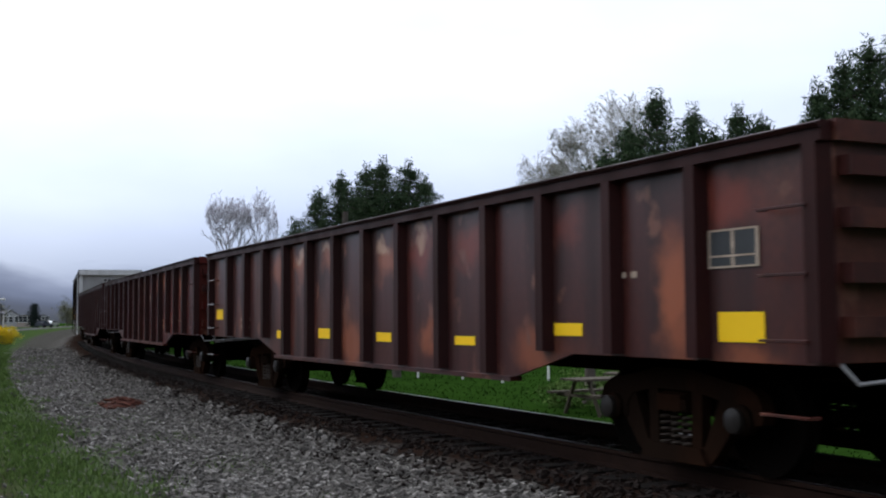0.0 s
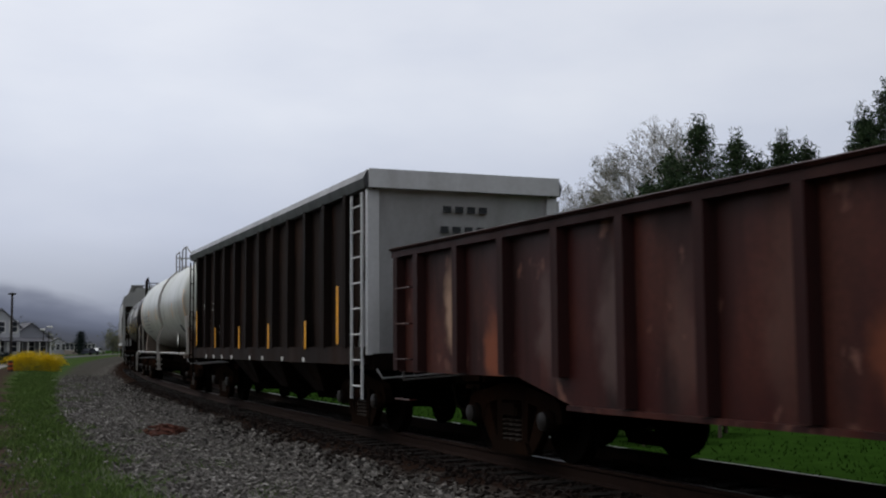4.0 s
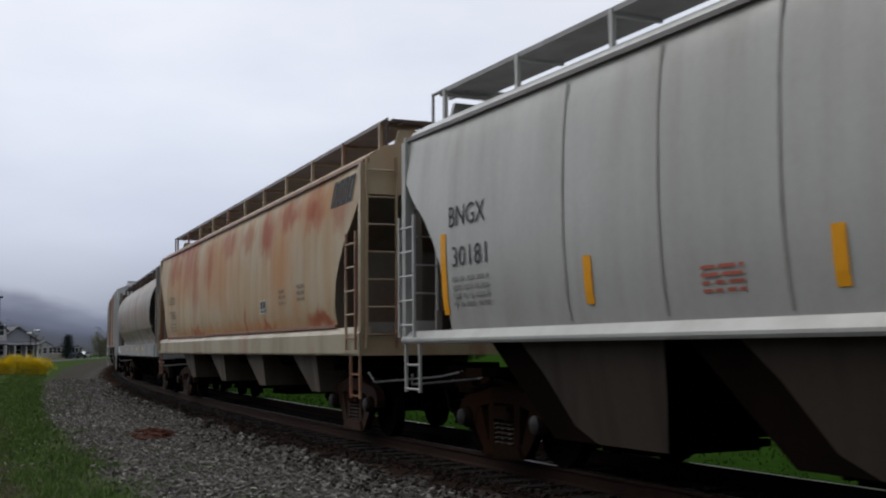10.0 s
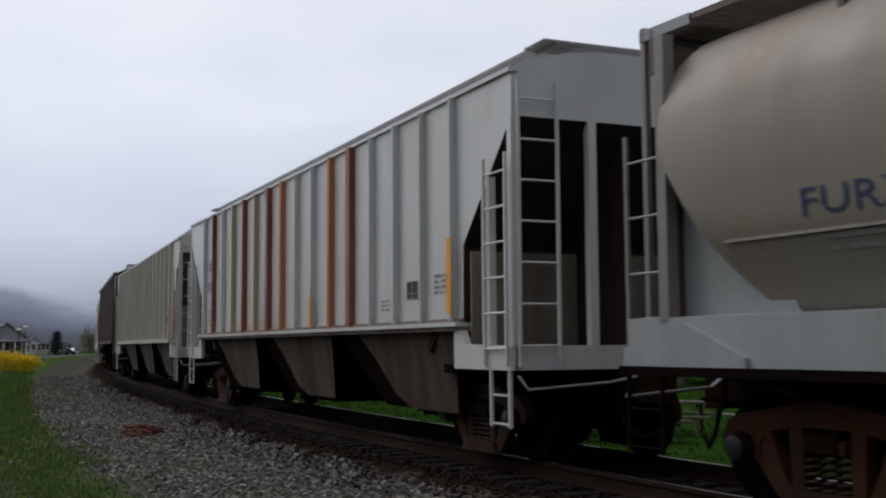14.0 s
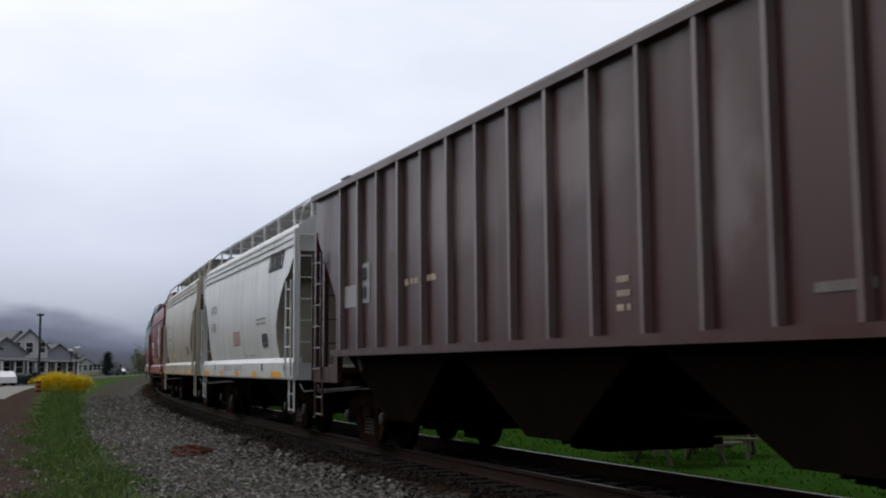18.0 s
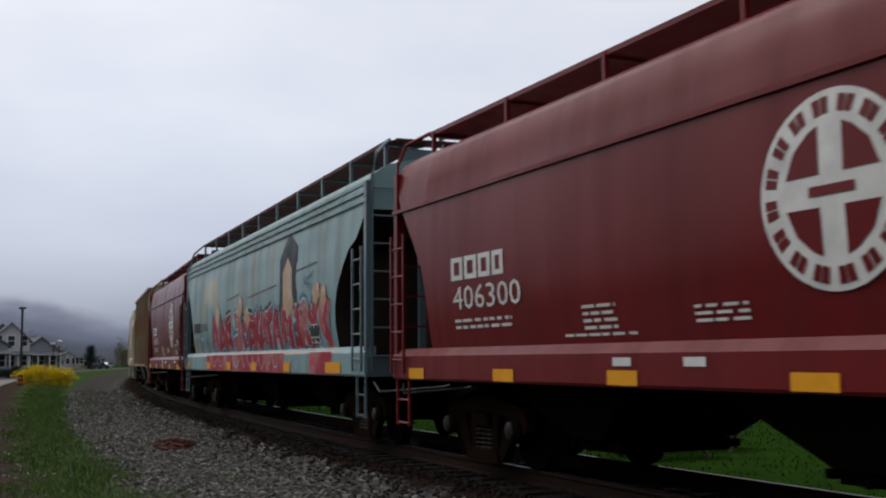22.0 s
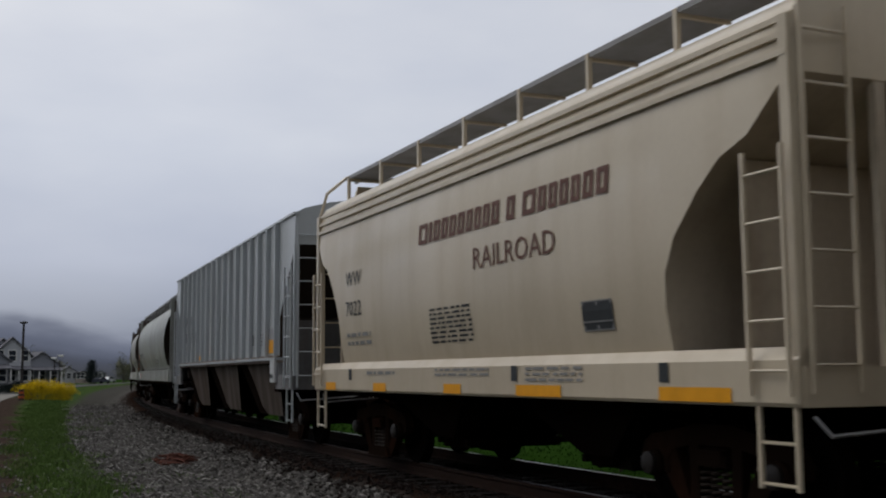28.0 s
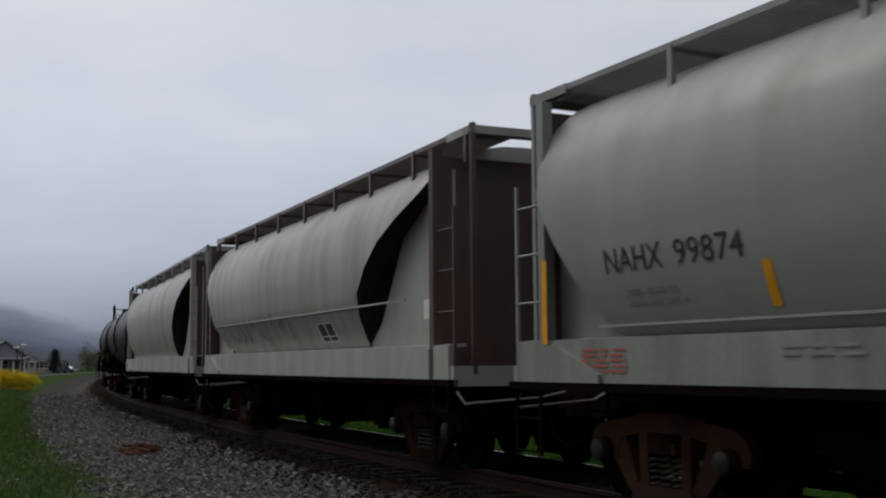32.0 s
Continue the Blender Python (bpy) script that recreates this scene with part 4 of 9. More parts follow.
def ladder(car, name, a, b, z0, z1, rungs, mat, r=0.014, label=""):
    """Two stiles at the ground places a and b (x, y), with rungs between them; on the side towards the eye every rung is a piece."""
    def stile(p):
        return Shape().box(p[0] - 0.017, p[0] + 0.017, p[1] - 0.017, p[1] + 0.017, z0, z1)
    pitch = (z1 - z0) / rungs
    if a[1] < 0 or rungs < 3:
        sh = stile(a).box(b[0] - 0.017, b[0] + 0.017, b[1] - 0.017, b[1] + 0.017, z0, z1)
        for k in range(rungs):
            sh.rod([(a[0], a[1], z0 + pitch * (k + 0.12)), (b[0], b[1], z0 + pitch * (k + 0.12))], r, 5)
        return part(name, sh, mat, car, label)
    main = part(name, stile(a), mat, car, label)
    part("stile", stile(b), mat, main)
    bar = Shape().rod([(a[0], a[1], 0), (b[0], b[1], 0)], r, 6).mesh("rung", mat, 50)
    for k in range(rungs):
        part("rung", bar, mat, main, at=(0, 0, z0 + pitch * (k + 0.5)))
    return main


def underframe(car, half, bc, mat=None, zsill=1.05):
    """Centre sill, bolsters, brake gear, couplers and trucks."""
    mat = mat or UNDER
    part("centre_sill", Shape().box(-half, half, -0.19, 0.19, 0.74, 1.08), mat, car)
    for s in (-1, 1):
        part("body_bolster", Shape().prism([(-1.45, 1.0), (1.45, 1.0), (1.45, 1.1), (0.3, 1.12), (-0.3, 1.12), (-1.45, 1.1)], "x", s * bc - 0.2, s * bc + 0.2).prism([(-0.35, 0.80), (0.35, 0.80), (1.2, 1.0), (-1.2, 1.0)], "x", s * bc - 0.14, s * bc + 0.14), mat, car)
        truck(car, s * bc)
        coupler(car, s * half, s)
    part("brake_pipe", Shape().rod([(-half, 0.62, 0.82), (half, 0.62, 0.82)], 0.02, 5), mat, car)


def make_car(name, label, right, left, inset=1.75, category="freight car"):
    """A car whose body reaches from right to left, in metres along the train; returns its Empty and half length."""
    car = thing(name, label, category, group="cars of the freight train")
    half = (left - right) / 2
    TRAIN.append((car, (left + right) / 2, half - inset))
    return car, half


def side_y(prof, z):
    zs = [p[1] for p in prof]
    return float(np.interp(z, zs, [p[0] for p in prof]))


def shell(half, prof, roof, cut, rows=9, cut2=None):
    """A hopper body: prof (y, z) up the side to the eave, roof (y, z) on to the ridge, and cut (inset, z), the lower edge as it rises towards each end."""
    low = prof[0][1]
    stations = [(half - d, z) for d, z in cut] + [(-half + d, z) for d, z in reversed(cut2 or cut)]
    sh, eave = Shape(), prof[-1][1]
    for x, z0 in stations:
        zs = np.linspace(z0, eave, rows)
        ring = [(side_y(prof, z), float(z)) for z in zs] + list(roof)
        ring += [(-y, z) for y, z in reversed(ring[:-1])]
        k = len(ring)
        sh.v += [(x, y, z) for y, z in ring]
    under, n = Shape(), len(sh.v)
    under.v = list(sh.v)
    for i in range(len(stations) - 1):
        a, b = i * k, (i + 1) * k
        sh.f += [(a + j, a + j + 1, b + j + 1, b + j) for j in range(k - 1)]
        under.f.append((a + k - 1, a, b, b + k - 1))
    sh.f += [tuple(range(k)), tuple(range(n - 1, n - k - 1, -1))]
    return sh, under


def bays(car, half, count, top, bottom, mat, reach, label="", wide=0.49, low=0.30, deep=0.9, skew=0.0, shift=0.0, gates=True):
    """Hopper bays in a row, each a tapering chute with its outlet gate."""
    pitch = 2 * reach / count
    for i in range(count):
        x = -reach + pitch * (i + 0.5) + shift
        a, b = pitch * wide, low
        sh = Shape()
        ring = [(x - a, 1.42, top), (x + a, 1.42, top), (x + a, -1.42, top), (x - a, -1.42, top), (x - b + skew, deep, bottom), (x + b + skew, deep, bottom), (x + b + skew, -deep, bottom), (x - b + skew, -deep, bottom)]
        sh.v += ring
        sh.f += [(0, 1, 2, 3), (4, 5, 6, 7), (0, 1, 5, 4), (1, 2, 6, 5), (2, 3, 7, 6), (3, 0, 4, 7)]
        # near-black put on the bay bodies as shade; plates keep their own tone
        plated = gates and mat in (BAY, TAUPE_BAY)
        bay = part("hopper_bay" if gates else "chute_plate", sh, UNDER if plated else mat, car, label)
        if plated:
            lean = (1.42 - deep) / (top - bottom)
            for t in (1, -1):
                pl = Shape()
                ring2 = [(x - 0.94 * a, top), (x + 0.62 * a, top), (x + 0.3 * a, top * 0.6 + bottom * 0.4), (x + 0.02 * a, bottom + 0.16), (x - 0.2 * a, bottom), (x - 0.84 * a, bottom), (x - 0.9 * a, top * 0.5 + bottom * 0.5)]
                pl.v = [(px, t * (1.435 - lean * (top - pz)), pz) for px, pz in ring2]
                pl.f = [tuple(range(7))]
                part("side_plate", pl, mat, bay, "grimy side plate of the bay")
        if not gates:
            continue
        gate = Shape().box(x - 0.42, x + 0.42, -0.72, 0.72, bottom - 0.14, bottom)
        gate.box(x - 0.5, x - 0.42, -0.8, 0.8, bottom - 0.10, bottom - 0.02).box(x + 0.42, x + 0.5, -0.8, 0.8, bottom - 0.10, bottom - 0.02)
        gate.rod([(x - 0.1, -0.95, bottom - 0.09), (x - 0.1, 0.95, bottom - 0.09)], 0.035)
        part("outlet_gate", gate, UNDER, bay)


def walkway(car, half, z, y0, y1, mat, posts, foot, post_mat=None, ends=0.25):
    """Roof walkways of open grating on brackets."""
    for s in (1, -1):
        sh = Shape()
        bars = 15
        for k in range(bars):
            y = y0 + (y1 - y0) * k / (bars - 1)
            sh.box(-half + ends, half - ends, *sorted((s * y - 0.009, s * y + 0.009)), z - 0.045, z)
        for x in np.arange(-half + ends, half - ends + 0.01, 0.15):
            sh.box(x - 0.008, x + 0.008, *sorted((s * y0, s * y1)), z - 0.03, z - 0.012)
        sh.box(-half + ends, half - ends, *sorted((s * y1, s * (y1 + 0.015))), z - 0.05, z + 0.01)
        way = part("roof_walkway", sh, mat, car, "open grating roof walkway")
        for i in range(posts):
            x = -half + ends + 0.15 + (2 * half - 2 * ends - 0.3) * i / (posts - 1)
            br = Shape().box(x - 0.03, x + 0.03, *sorted((s * (y1 - 0.02), s * (y1 + 0.03))), foot, z)
            br.box(x - 0.025, x + 0.025, *sorted((s * y0, s * y1)), z - 0.075, z - 0.03)
            part("walkway_bracket", br, post_mat or mat, way)


def end_walk(car, half, z, mat):
    for s in (1, -1):
        beam = part("end_walkway", Shape().box(*sorted((s * (half - 0.55), s * (half - 0.05))), -0.9, -0.86, z - 0.06, z - 0.03), mat, car)
        part("bearer", Shape().box(*sorted((s * (half - 0.55), s * (half - 0.05))), 0.86, 0.9, z - 0.06, z - 0.03), mat, beam)
        slat = Shape().box(-0.014, 0.014, -1.05, 1.05, z - 0.03, z).mesh("slat", mat)
        for k in range(7):
            part("slat", slat, mat, beam, at=(s * (half - 0.1 - k * 0.07), 0, 0))


# ---- decals on the side that faces the eye ----
def band(sh, x0, x1, z0, z1, ys, off=0.008, steps=3):
    """A rectangle laid on the side, bent with it."""
    n = len(sh.v)
    for k in range(steps + 1):
        z = z0 + (z1 - z0) * k / steps
        sh.v += [(x0, ys(z) + off, z), (x1, ys(z) + off, z)]
    sh.f += [(n + 2 * k, n + 2 * k + 1, n + 2 * k + 3, n + 2 * k + 2) for k in range(steps)]
    return sh


def decal(car, name, x, z, w, h, mat, ys, label="", off=0.008):
    return part(name, band(Shape(), x - w / 2, x + w / 2, z - h / 2, z + h / 2, ys, off, max(3, int(h / 0.1))), mat, car, label)


def word_on(car, body, x, z, height, width, mat, ys, label="painted lettering", lean=0.0):
    """Lettering whose left edge is at x and foot at z; it reads towards minus x."""
    vs, fs, wide = letters(body)
    sh = Shape()
    sh.v = [(x - (u / wide * width + lean * v * height), ys(z + v * height) + 0.01, z + v * height) for u, v in vs]
    sh.f = list(fs)
    return part("lettering", sh, mat, car, label)


def lines_on(car, x, z, width, count, pitch, mat, ys, seed, thick=0.45, name="small_print"):
    """Small print that cannot be read: broken bars, line under line."""
    rng, sh, first = random.Random(seed), Shape(), None
    for i in range(count):
        u, zz = 0.0, z - i * pitch
        while u < width - 0.02:
            w = min(rng.uniform(0.08, 0.26), width - u)
            if count > 3:
                band(sh, x - u - w, x - u, zz - pitch * thick, zz, ys, 0.009, 1)
            else:
                bar = part("print_bar" if first else name, band(Shape(), x - u - w, x - u, zz - pitch * thick, zz, ys, 0.009, 1), mat, first or car, "" if first else "small painted print")
                first = first or bar
            u += w + rng.uniform(0.03, 0.08)
    return first or part(name, sh, mat, car, "small painted print")


def blocks_on(car, x, z, height, widths, mat, ys, gap=0.05, lean=0.0, name="name_panel", tall=None, solid_blocks=False):
    """A name drawn as a row of plain blocks."""
    u, sign = 0.0, None
    for i, w in enumerate(widths):
        if w > 0:
            sh, h = Shape(), height * (tall[i] if tall else 1.0)
            bar = min(0.38 * w, 0.3 * height)

            def slab(u0, u1, za, zb):
                n = len(sh.v)
                for zz in (za, (za + zb) / 2, zb):
                    sl = lean * (zz - z)
                    sh.v.extend([(x - u - u0 - sl, ys(zz) + 0.009, zz), (x - u - u1 - sl, ys(zz) + 0.009, zz)])
                sh.f.extend([(n, n + 1, n + 3, n + 2), (n + 2, n + 3, n + 5, n + 4)])
            if w < 0.13 or solid_blocks:
                slab(0, w, z, z + h)
            else:
                slab(0, bar, z, z + h)
                slab(w - bar, w, z, z + h)
                slab(bar, w - bar, z + h - bar * 0.7, z + h)
                slab(bar, w - bar, z, z + bar * 0.7)
            if sign is None:
                sign = part(name, sh, mat, car, "painted name as plain blocks")
            else:
                part("letter_block", sh, mat, sign)
        u += abs(w) + gap
    return sign


def blob_on(car, name, pts, mat, ys, off=0.008, label=""):
    """A filled painted shape from (x, z) corners, fanned from its middle."""
    sh = Shape()
    cx, cz = sum(p[0] for p in pts) / len(pts), sum(p[1] for p in pts) / len(pts)
    k, rings = len(pts), 4
    sh.v = [(cx, ys(cz) + off, cz)]
    for r in range(1, rings + 1):
        for x, z in pts:
            xx, zz = cx + (x - cx) * r / rings, cz + (z - cz) * r / rings
            sh.v.append((xx, ys(zz) + off, zz))
    sh.f = [(0, 1 + i, 1 + (i + 1) % k) for i in range(k)]
    for r in range(rings - 1):
        a, b = 1 + r * k, 1 + (r + 1) * k
        sh.f += [(a + i, a + (i + 1) % k, b + (i + 1) % k, b + i) for i in range(k)]
    return part(name, sh, mat, car, label)


# ---- kinds of car ----
def gondola(label, right, left, mat, seed, first=0.1, pitch=1.166):
    """A mill gondola: ribbed sides with a deep belly, a heavy top chord, ribbed ends."""
    car, half = make_car("gondola", label, right, left, 2.35)
    top, end, belly, yy = 2.67, 0.98, 0.72, 1.50
    part("floor", Shape().box(-half + 0.05, half - 0.05, -1.44, 1.44, 1.02, 1.10), mat, car)
    edge = [(-half, end), (-half + 3.3, end), (-half + 4.4, belly), (half - 4.4, belly), (half - 3.3, end), (half, end), (half, 2.55), (-half, 2.55)]
    for s in (1, -1):
        part("side_sheet", Shape().prism(edge, "y", *sorted((s * yy, s * (yy - 0.04)))), mat, car)
        ch = Shape().box(-half - 0.02, half + 0.02, *sorted((s * 1.40, s * 1.61)), 2.53, top - 0.04)
        ch.prism([(s * 1.40, top - 0.04), (s * 1.63, top - 0.05), (s * 1.65, top - 0.02), (s * 1.6, top), (s * 1.40, top)], "x", -half - 0.02, half + 0.02)
        part("top_chord", ch, GOND_DARK, car)
        part("lower_flange", Shape().box(-half + 4.4, half - 4.4, *sorted((s * 1.42, s * 1.56)), belly - 0.05, belly), mat, car)
        full = Shape().prism([(-0.11, 1.5), (0.11, 1.5), (0.065, 1.61), (-0.065, 1.61)], "z", 0.74, 2.53).mesh("side_post", GOND_DARK)
        short = Shape().prism([(-0.11, 1.5), (0.11, 1.5), (0.065, 1.61), (-0.065, 1.61)], "z", 1.0, 2.53).mesh("side_post", GOND_DARK)
        xs = [-half + 0.1] + [-half + first + pitch * i for i in range(int((2 * half - first - 0.6) / pitch) + 1) if first + pitch * i > 0.6] + [half - 0.1]
        for x in xs:
            ob = part("side_post", full if abs(x) < half - 4.3 else short, GOND_DARK, car, at=(s * x, 0, 0))
            if s < 0:
                ob.rotation_euler = (0, 0, math.pi)
    for s in (1, -1):
        e = part("end_sheet", Shape().box(*sorted((s * half, s * (half - 0.05))), -1.46, 1.46, 1.0, 2.62), mat, car)
        for z in (1.25, 1.62, 2.0, 2.36):
            part("end_rib", Shape().box(*sorted((s * half, s * (half + 0.12))), -1.44, 1.44, z - 0.07, z + 0.07), mat, e)
        part("end_chord", Shape().box(*sorted((s * (half - 0.1), s * (half + 0.06))), -1.5, 1.5, 2.53, top + 0.01), mat, car)
        for t in (1, -1):
            for z in (0.62, 1.15, 1.62, 2.1):
                part("grab_iron", Shape().rod([(s * (half - 0.14), t * 1.52, z), (s * (half - 0.14), t * 1.62, z), (s * (half - 0.62), t * 1.62, z), (s * (half - 0.62), t * 1.52, z)], 0.012, 5), mat, car)
    rng = random.Random(seed)
    load = Shape()
    n, m = 60, 7
    for i in range(n):
        for j in range(m):
            load.v.append((-half + 0.1 + (2 * half - 0.2) * i / (n - 1), -1.42 + 2.84 * j / (m - 1), 2.25 + rng.uniform(0, 0.28) + 0.12 * (1 - abs(j - 3) / 3)))
    load.f = [(i * m + j, i * m + j + 1, (i + 1) * m + j + 1, (i + 1) * m + j) for i in range(n - 1) for j in range(m - 1)]
    part("scrap_load", load, mat, car, "heap of rusty scrap just under the rim")
    underframe(car, half, half - 2.35)
    return car, half, (lambda z: yy)


def coal_hopper(label, right, left):
    """A tall open hopper: ribbed dark sides, heavy chord, ends that lean in, one pale."""
    car, half = make_car("open_hopper", label, right, left, 1.9)
    top, yy = 3.92, 1.50
    n = 11
    for s in (1, -1):
        side = [(-half + 0.9, 1.25), (half - 1.25, 1.25), (half - 0.02, 3.7), (-half + 0.02, 3.7)]
        part("side_sheet", Shape().prism(side, "y", *sorted((s * yy, s * (yy - 0.04)))), COAL_BLACK, car)
        part("top_chord", Shape().prism([(s * 1.38, 3.66), (s * 1.62, 3.66), (s * 1.66, 3.8), (s * 1.6, top), (s * 1.38, top)], "x", -half, half), COAL_CHORD, car)
        part("side_sill", Shape().box(-half + 0.2, half - 0.2, *sorted((s * 1.40, s * 1.60)), 1.05, 1.32), COAL_BLACK, car)
        post = Shape().prism([(-0.09, 1.5), (0.09, 1.5), (0.065, 1.63), (-0.065, 1.63)], "z", 1.3, 3.68).mesh("side_post", COAL_POST)
        for i in range(n + 1):
            ob = part("side_post", post, COAL_BLACK, car, at=(-half + 1.05 + (2 * half - 2.1) * i / n, 0, 0))
            if s < 0:
                ob.rotation_euler = (0, 0, math.pi)
    for s in (1, -1):
        mat = PALE_END if s < 0 else COAL_BLACK
        sh = Shape()
        a, b = s * (half - 0.05), s * (half - 0.95)
        sh.v = [(a, -1.5, 3.72), (a, 1.5, 3.72), (b, 1.48, 1.2), (b, -1.48, 1.2)] + [(a - s * 0.05, -1.5, 3.72), (a - s * 0.05, 1.5, 3.72), (b - s * 0.05, 1.48, 1.2), (b - s * 0.05, -1.48, 1.2)]
        sh.f = [(0, 1, 2, 3), (7, 6, 5, 4), (0, 4, 5, 1), (1, 5, 6, 2), (2, 6, 7, 3), (3, 7, 4, 0)]
        part("end_sheet", sh, mat, car, "pale grey sloping end" if s < 0 else "")
        part("end_chord", Shape().box(*sorted((s * (half - 0.12), s * (half + 0.05))), -1.58, 1.58, 3.66, 3.94), mat if s < 0 else COAL_CHORD, car)
        part("end_sill", Shape().box(*sorted((s * (half - 0.6), s * (half + 0.0))), -1.5, 1.5, 0.98, 1.22), UNDER, car)
        for t in (1, -1):
            if s < 0:
                part("corner_post", Shape().box(-half + 0.04, -half + 0.14, *sorted((t * 1.40, t * 1.58)), 1.2, 3.7), mat, car)
            ladder(car, "ladder", (s * (half - 0.12), t * 1.64), (s * (half - 0.62), t * 1.64), 0.55, 3.6, 8, mat if s < 0 else UNDER)
    sh = Shape()
    sh.v = [(-half + 0.1, y, 3.70) for y in (-1.42, 1.42)] + [(-half + 4.6, y, 1.3) for y in (1.42, -1.42)] + [(half - 0.1, y, 3.70) for y in (-1.42, 1.42)] + [(half - 4.6, y, 1.3) for y in (1.42, -1.42)]
    sh.f = [(0, 1, 2, 3), (4, 5, 6, 7), (3, 2, 6, 7)]
    part("slope_sheet", sh, COAL_BLACK, car)
    bays(car, half, 3, 1.3, 0.5, COAL_BLACK, half - 3.6)
    underframe(car, half, half - 1.9)
    return car, half, (lambda z: yy)


def tank_car(label, right, left, mat, radius, zc, steel, dome, walk_x=0.0, side_climb=True, sunk=0.0, rails=None, loop=(0.5, 1.18, 1.6, 2.4, 3.6), deck=1.9, dome_long=1.0, cap=0.72, climb_by=0.0):
    """A tank car: barrel with dished ends on saddles, side sills, end platforms, top platform with rails, ladders."""
    car, half = make_car("tank_car", label, right, left, 1.7)
    h = half - cap
    out = [(-h + 0.6 * (1 - math.sin(a)), radius * math.cos(a)) for a in np.linspace(math.pi / 2, 0, 10)]
    out[0] = (-h, 0.02)
    full = out + [(x, radius) for x in np.linspace(-h + 1.2, h - 1.2, 9)] + [(-x, r) for x, r in reversed(out)]
    part("barrel", Shape().turned(full, (0, 0, zc), "x", 56), mat, car, smooth=40)
    for x in np.linspace(-h + 2.2, h - 2.2, 4):
        part("weld_band", Shape().turned([(x - 0.03, radius), (x - 0.02, radius + 0.007), (x + 0.02, radius + 0.007), (x + 0.03, radius)], (0, 0, zc), "x", 56), mat, car, smooth=40)
    bc = half - 1.7
    for s in (1, -1):
        part("saddle", Shape().prism([(-1.25, 1.05), (1.25, 1.05), (1.2, zc - radius * 0.55), (0.7, zc - radius * 0.84), (-0.7, zc - radius * 0.84), (-1.2, zc - radius * 0.55)], "x", s * bc - 0.22, s * bc + 0.22), RUST_SADDLE if steel is TANK_STEEL else UNDER, car)
        part("end_platform", Shape().box(*sorted((s * (half - 0.62), s * half)), -1.5, 1.5, 1.02, 1.12), RUST_DECK if s < 0 and steel is TANK_STEEL else steel, car)
        for t in (1, -1):
            part("brace", Shape().rod([(s * (bc + 0.75), t * 1.3, 1.1), (s * (bc + 0.5), t * 1.36, zc - radius * 0.35)], 0.04, 6), steel, car)
        part("end_handrail", Shape().rod([(s * (half - 0.3), -1.42, 1.1), (s * (half - 0.3), -1.42, 2.2), (s * (half - 0.3), -1.34, 2.3), (s * (half - 0.3), 1.34, 2.3), (s * (half - 0.3), 1.42, 2.2), (s * (half - 0.3), 1.42, 1.1)], 0.024, 7), steel, car)
        ladder(car, "end_step", (s * (half - 0.05), 1.5), (s * (half - 0.5), 1.5), 0.35, 1.1, 2, UNDER if s < 0 else steel)
    for t in (1, -1):
        part("side_sill", Shape().rod([(-half + 0.4, t * 1.46, 1.14), (half - 0.4, t * 1.46, 1.14)], 0.032, 8), steel, car)
        climb_x = walk_x + climb_by
        sh = Shape()
        for x in (climb_x - 0.22, climb_x + 0.22):
            pts = [(x, t * 1.52, 0.95), (x, t * 1.54, 1.6)]
            pts += [(x, t * (radius + 0.06) * math.cos(a), zc + (radius + 0.06) * math.sin(a)) for a in np.linspace(-0.45, 1.2, 8)]
            sh.rod(pts, 0.022, 5)
        for a in np.linspace(-0.4, 1.1, 6):
            sh.rod([(climb_x - 0.22, t * (radius + 0.06) * math.cos(a), zc + (radius + 0.06) * math.sin(a)), (climb_x + 0.22, t * (radius + 0.06) * math.cos(a), zc + (radius + 0.06) * math.sin(a))], 0.016, 5)
        if side_climb:
            part("side_ladder", sh, steel, car)
        else:
            for z in (2.0, 2.4, 2.8, 3.2, 3.6):
                y = t * (math.sqrt(radius ** 2 - (z - zc) ** 2) + 0.05)
                part("grab_iron", Shape().rod([(walk_x + 1.14, y - t * 0.06, z), (walk_x + 1.14, y, z), (walk_x + 0.72, y, z), (walk_x + 0.72, y - t * 0.06, z)], 0.012, 5), steel, car)
        st = Shape()
        for x in (climb_x - 0.3, climb_x + 0.25):
            st.rod([(x, t * 1.5, 1.12), (x - 0.25, t * 1.5, 0.55)], 0.02, 5)
        for k in range(3):
            st.box(climb_x - 0.58 + k * 0.07, climb_x + 0.05 + k * 0.07, *sorted((t * 1.42, t * 1.58)), 0.56 + k * 0.17, 0.58 + k * 0.17)
        part("side_step", st, steel, car)
    zt, wide = zc + radius - sunk, 1.7 if dome_long > 1.2 else 1.0
    xr = walk_x + 1.1
    bend, fore_at, post_at, dip, tip = (xr - v for v in loop)
    plat = Shape().box(xr - 0.06, xr, -0.8, 0.8, zt - 0.02, zt + 0.05)
    slats = [Shape().box(xr - deck, xr, -0.75 + k * 0.18, -0.70 + k * 0.18, zt + 0.02, zt + 0.05) for k in range(9)]
    slats.append(Shape().box(xr - deck, xr - deck + 0.06, -0.8, 0.8, zt - 0.02, zt + 0.05))
    pf = part("top_platform", plat, rails or steel, car)
    for slat in slats:
        part("platform_bar", slat, rails or steel, pf)
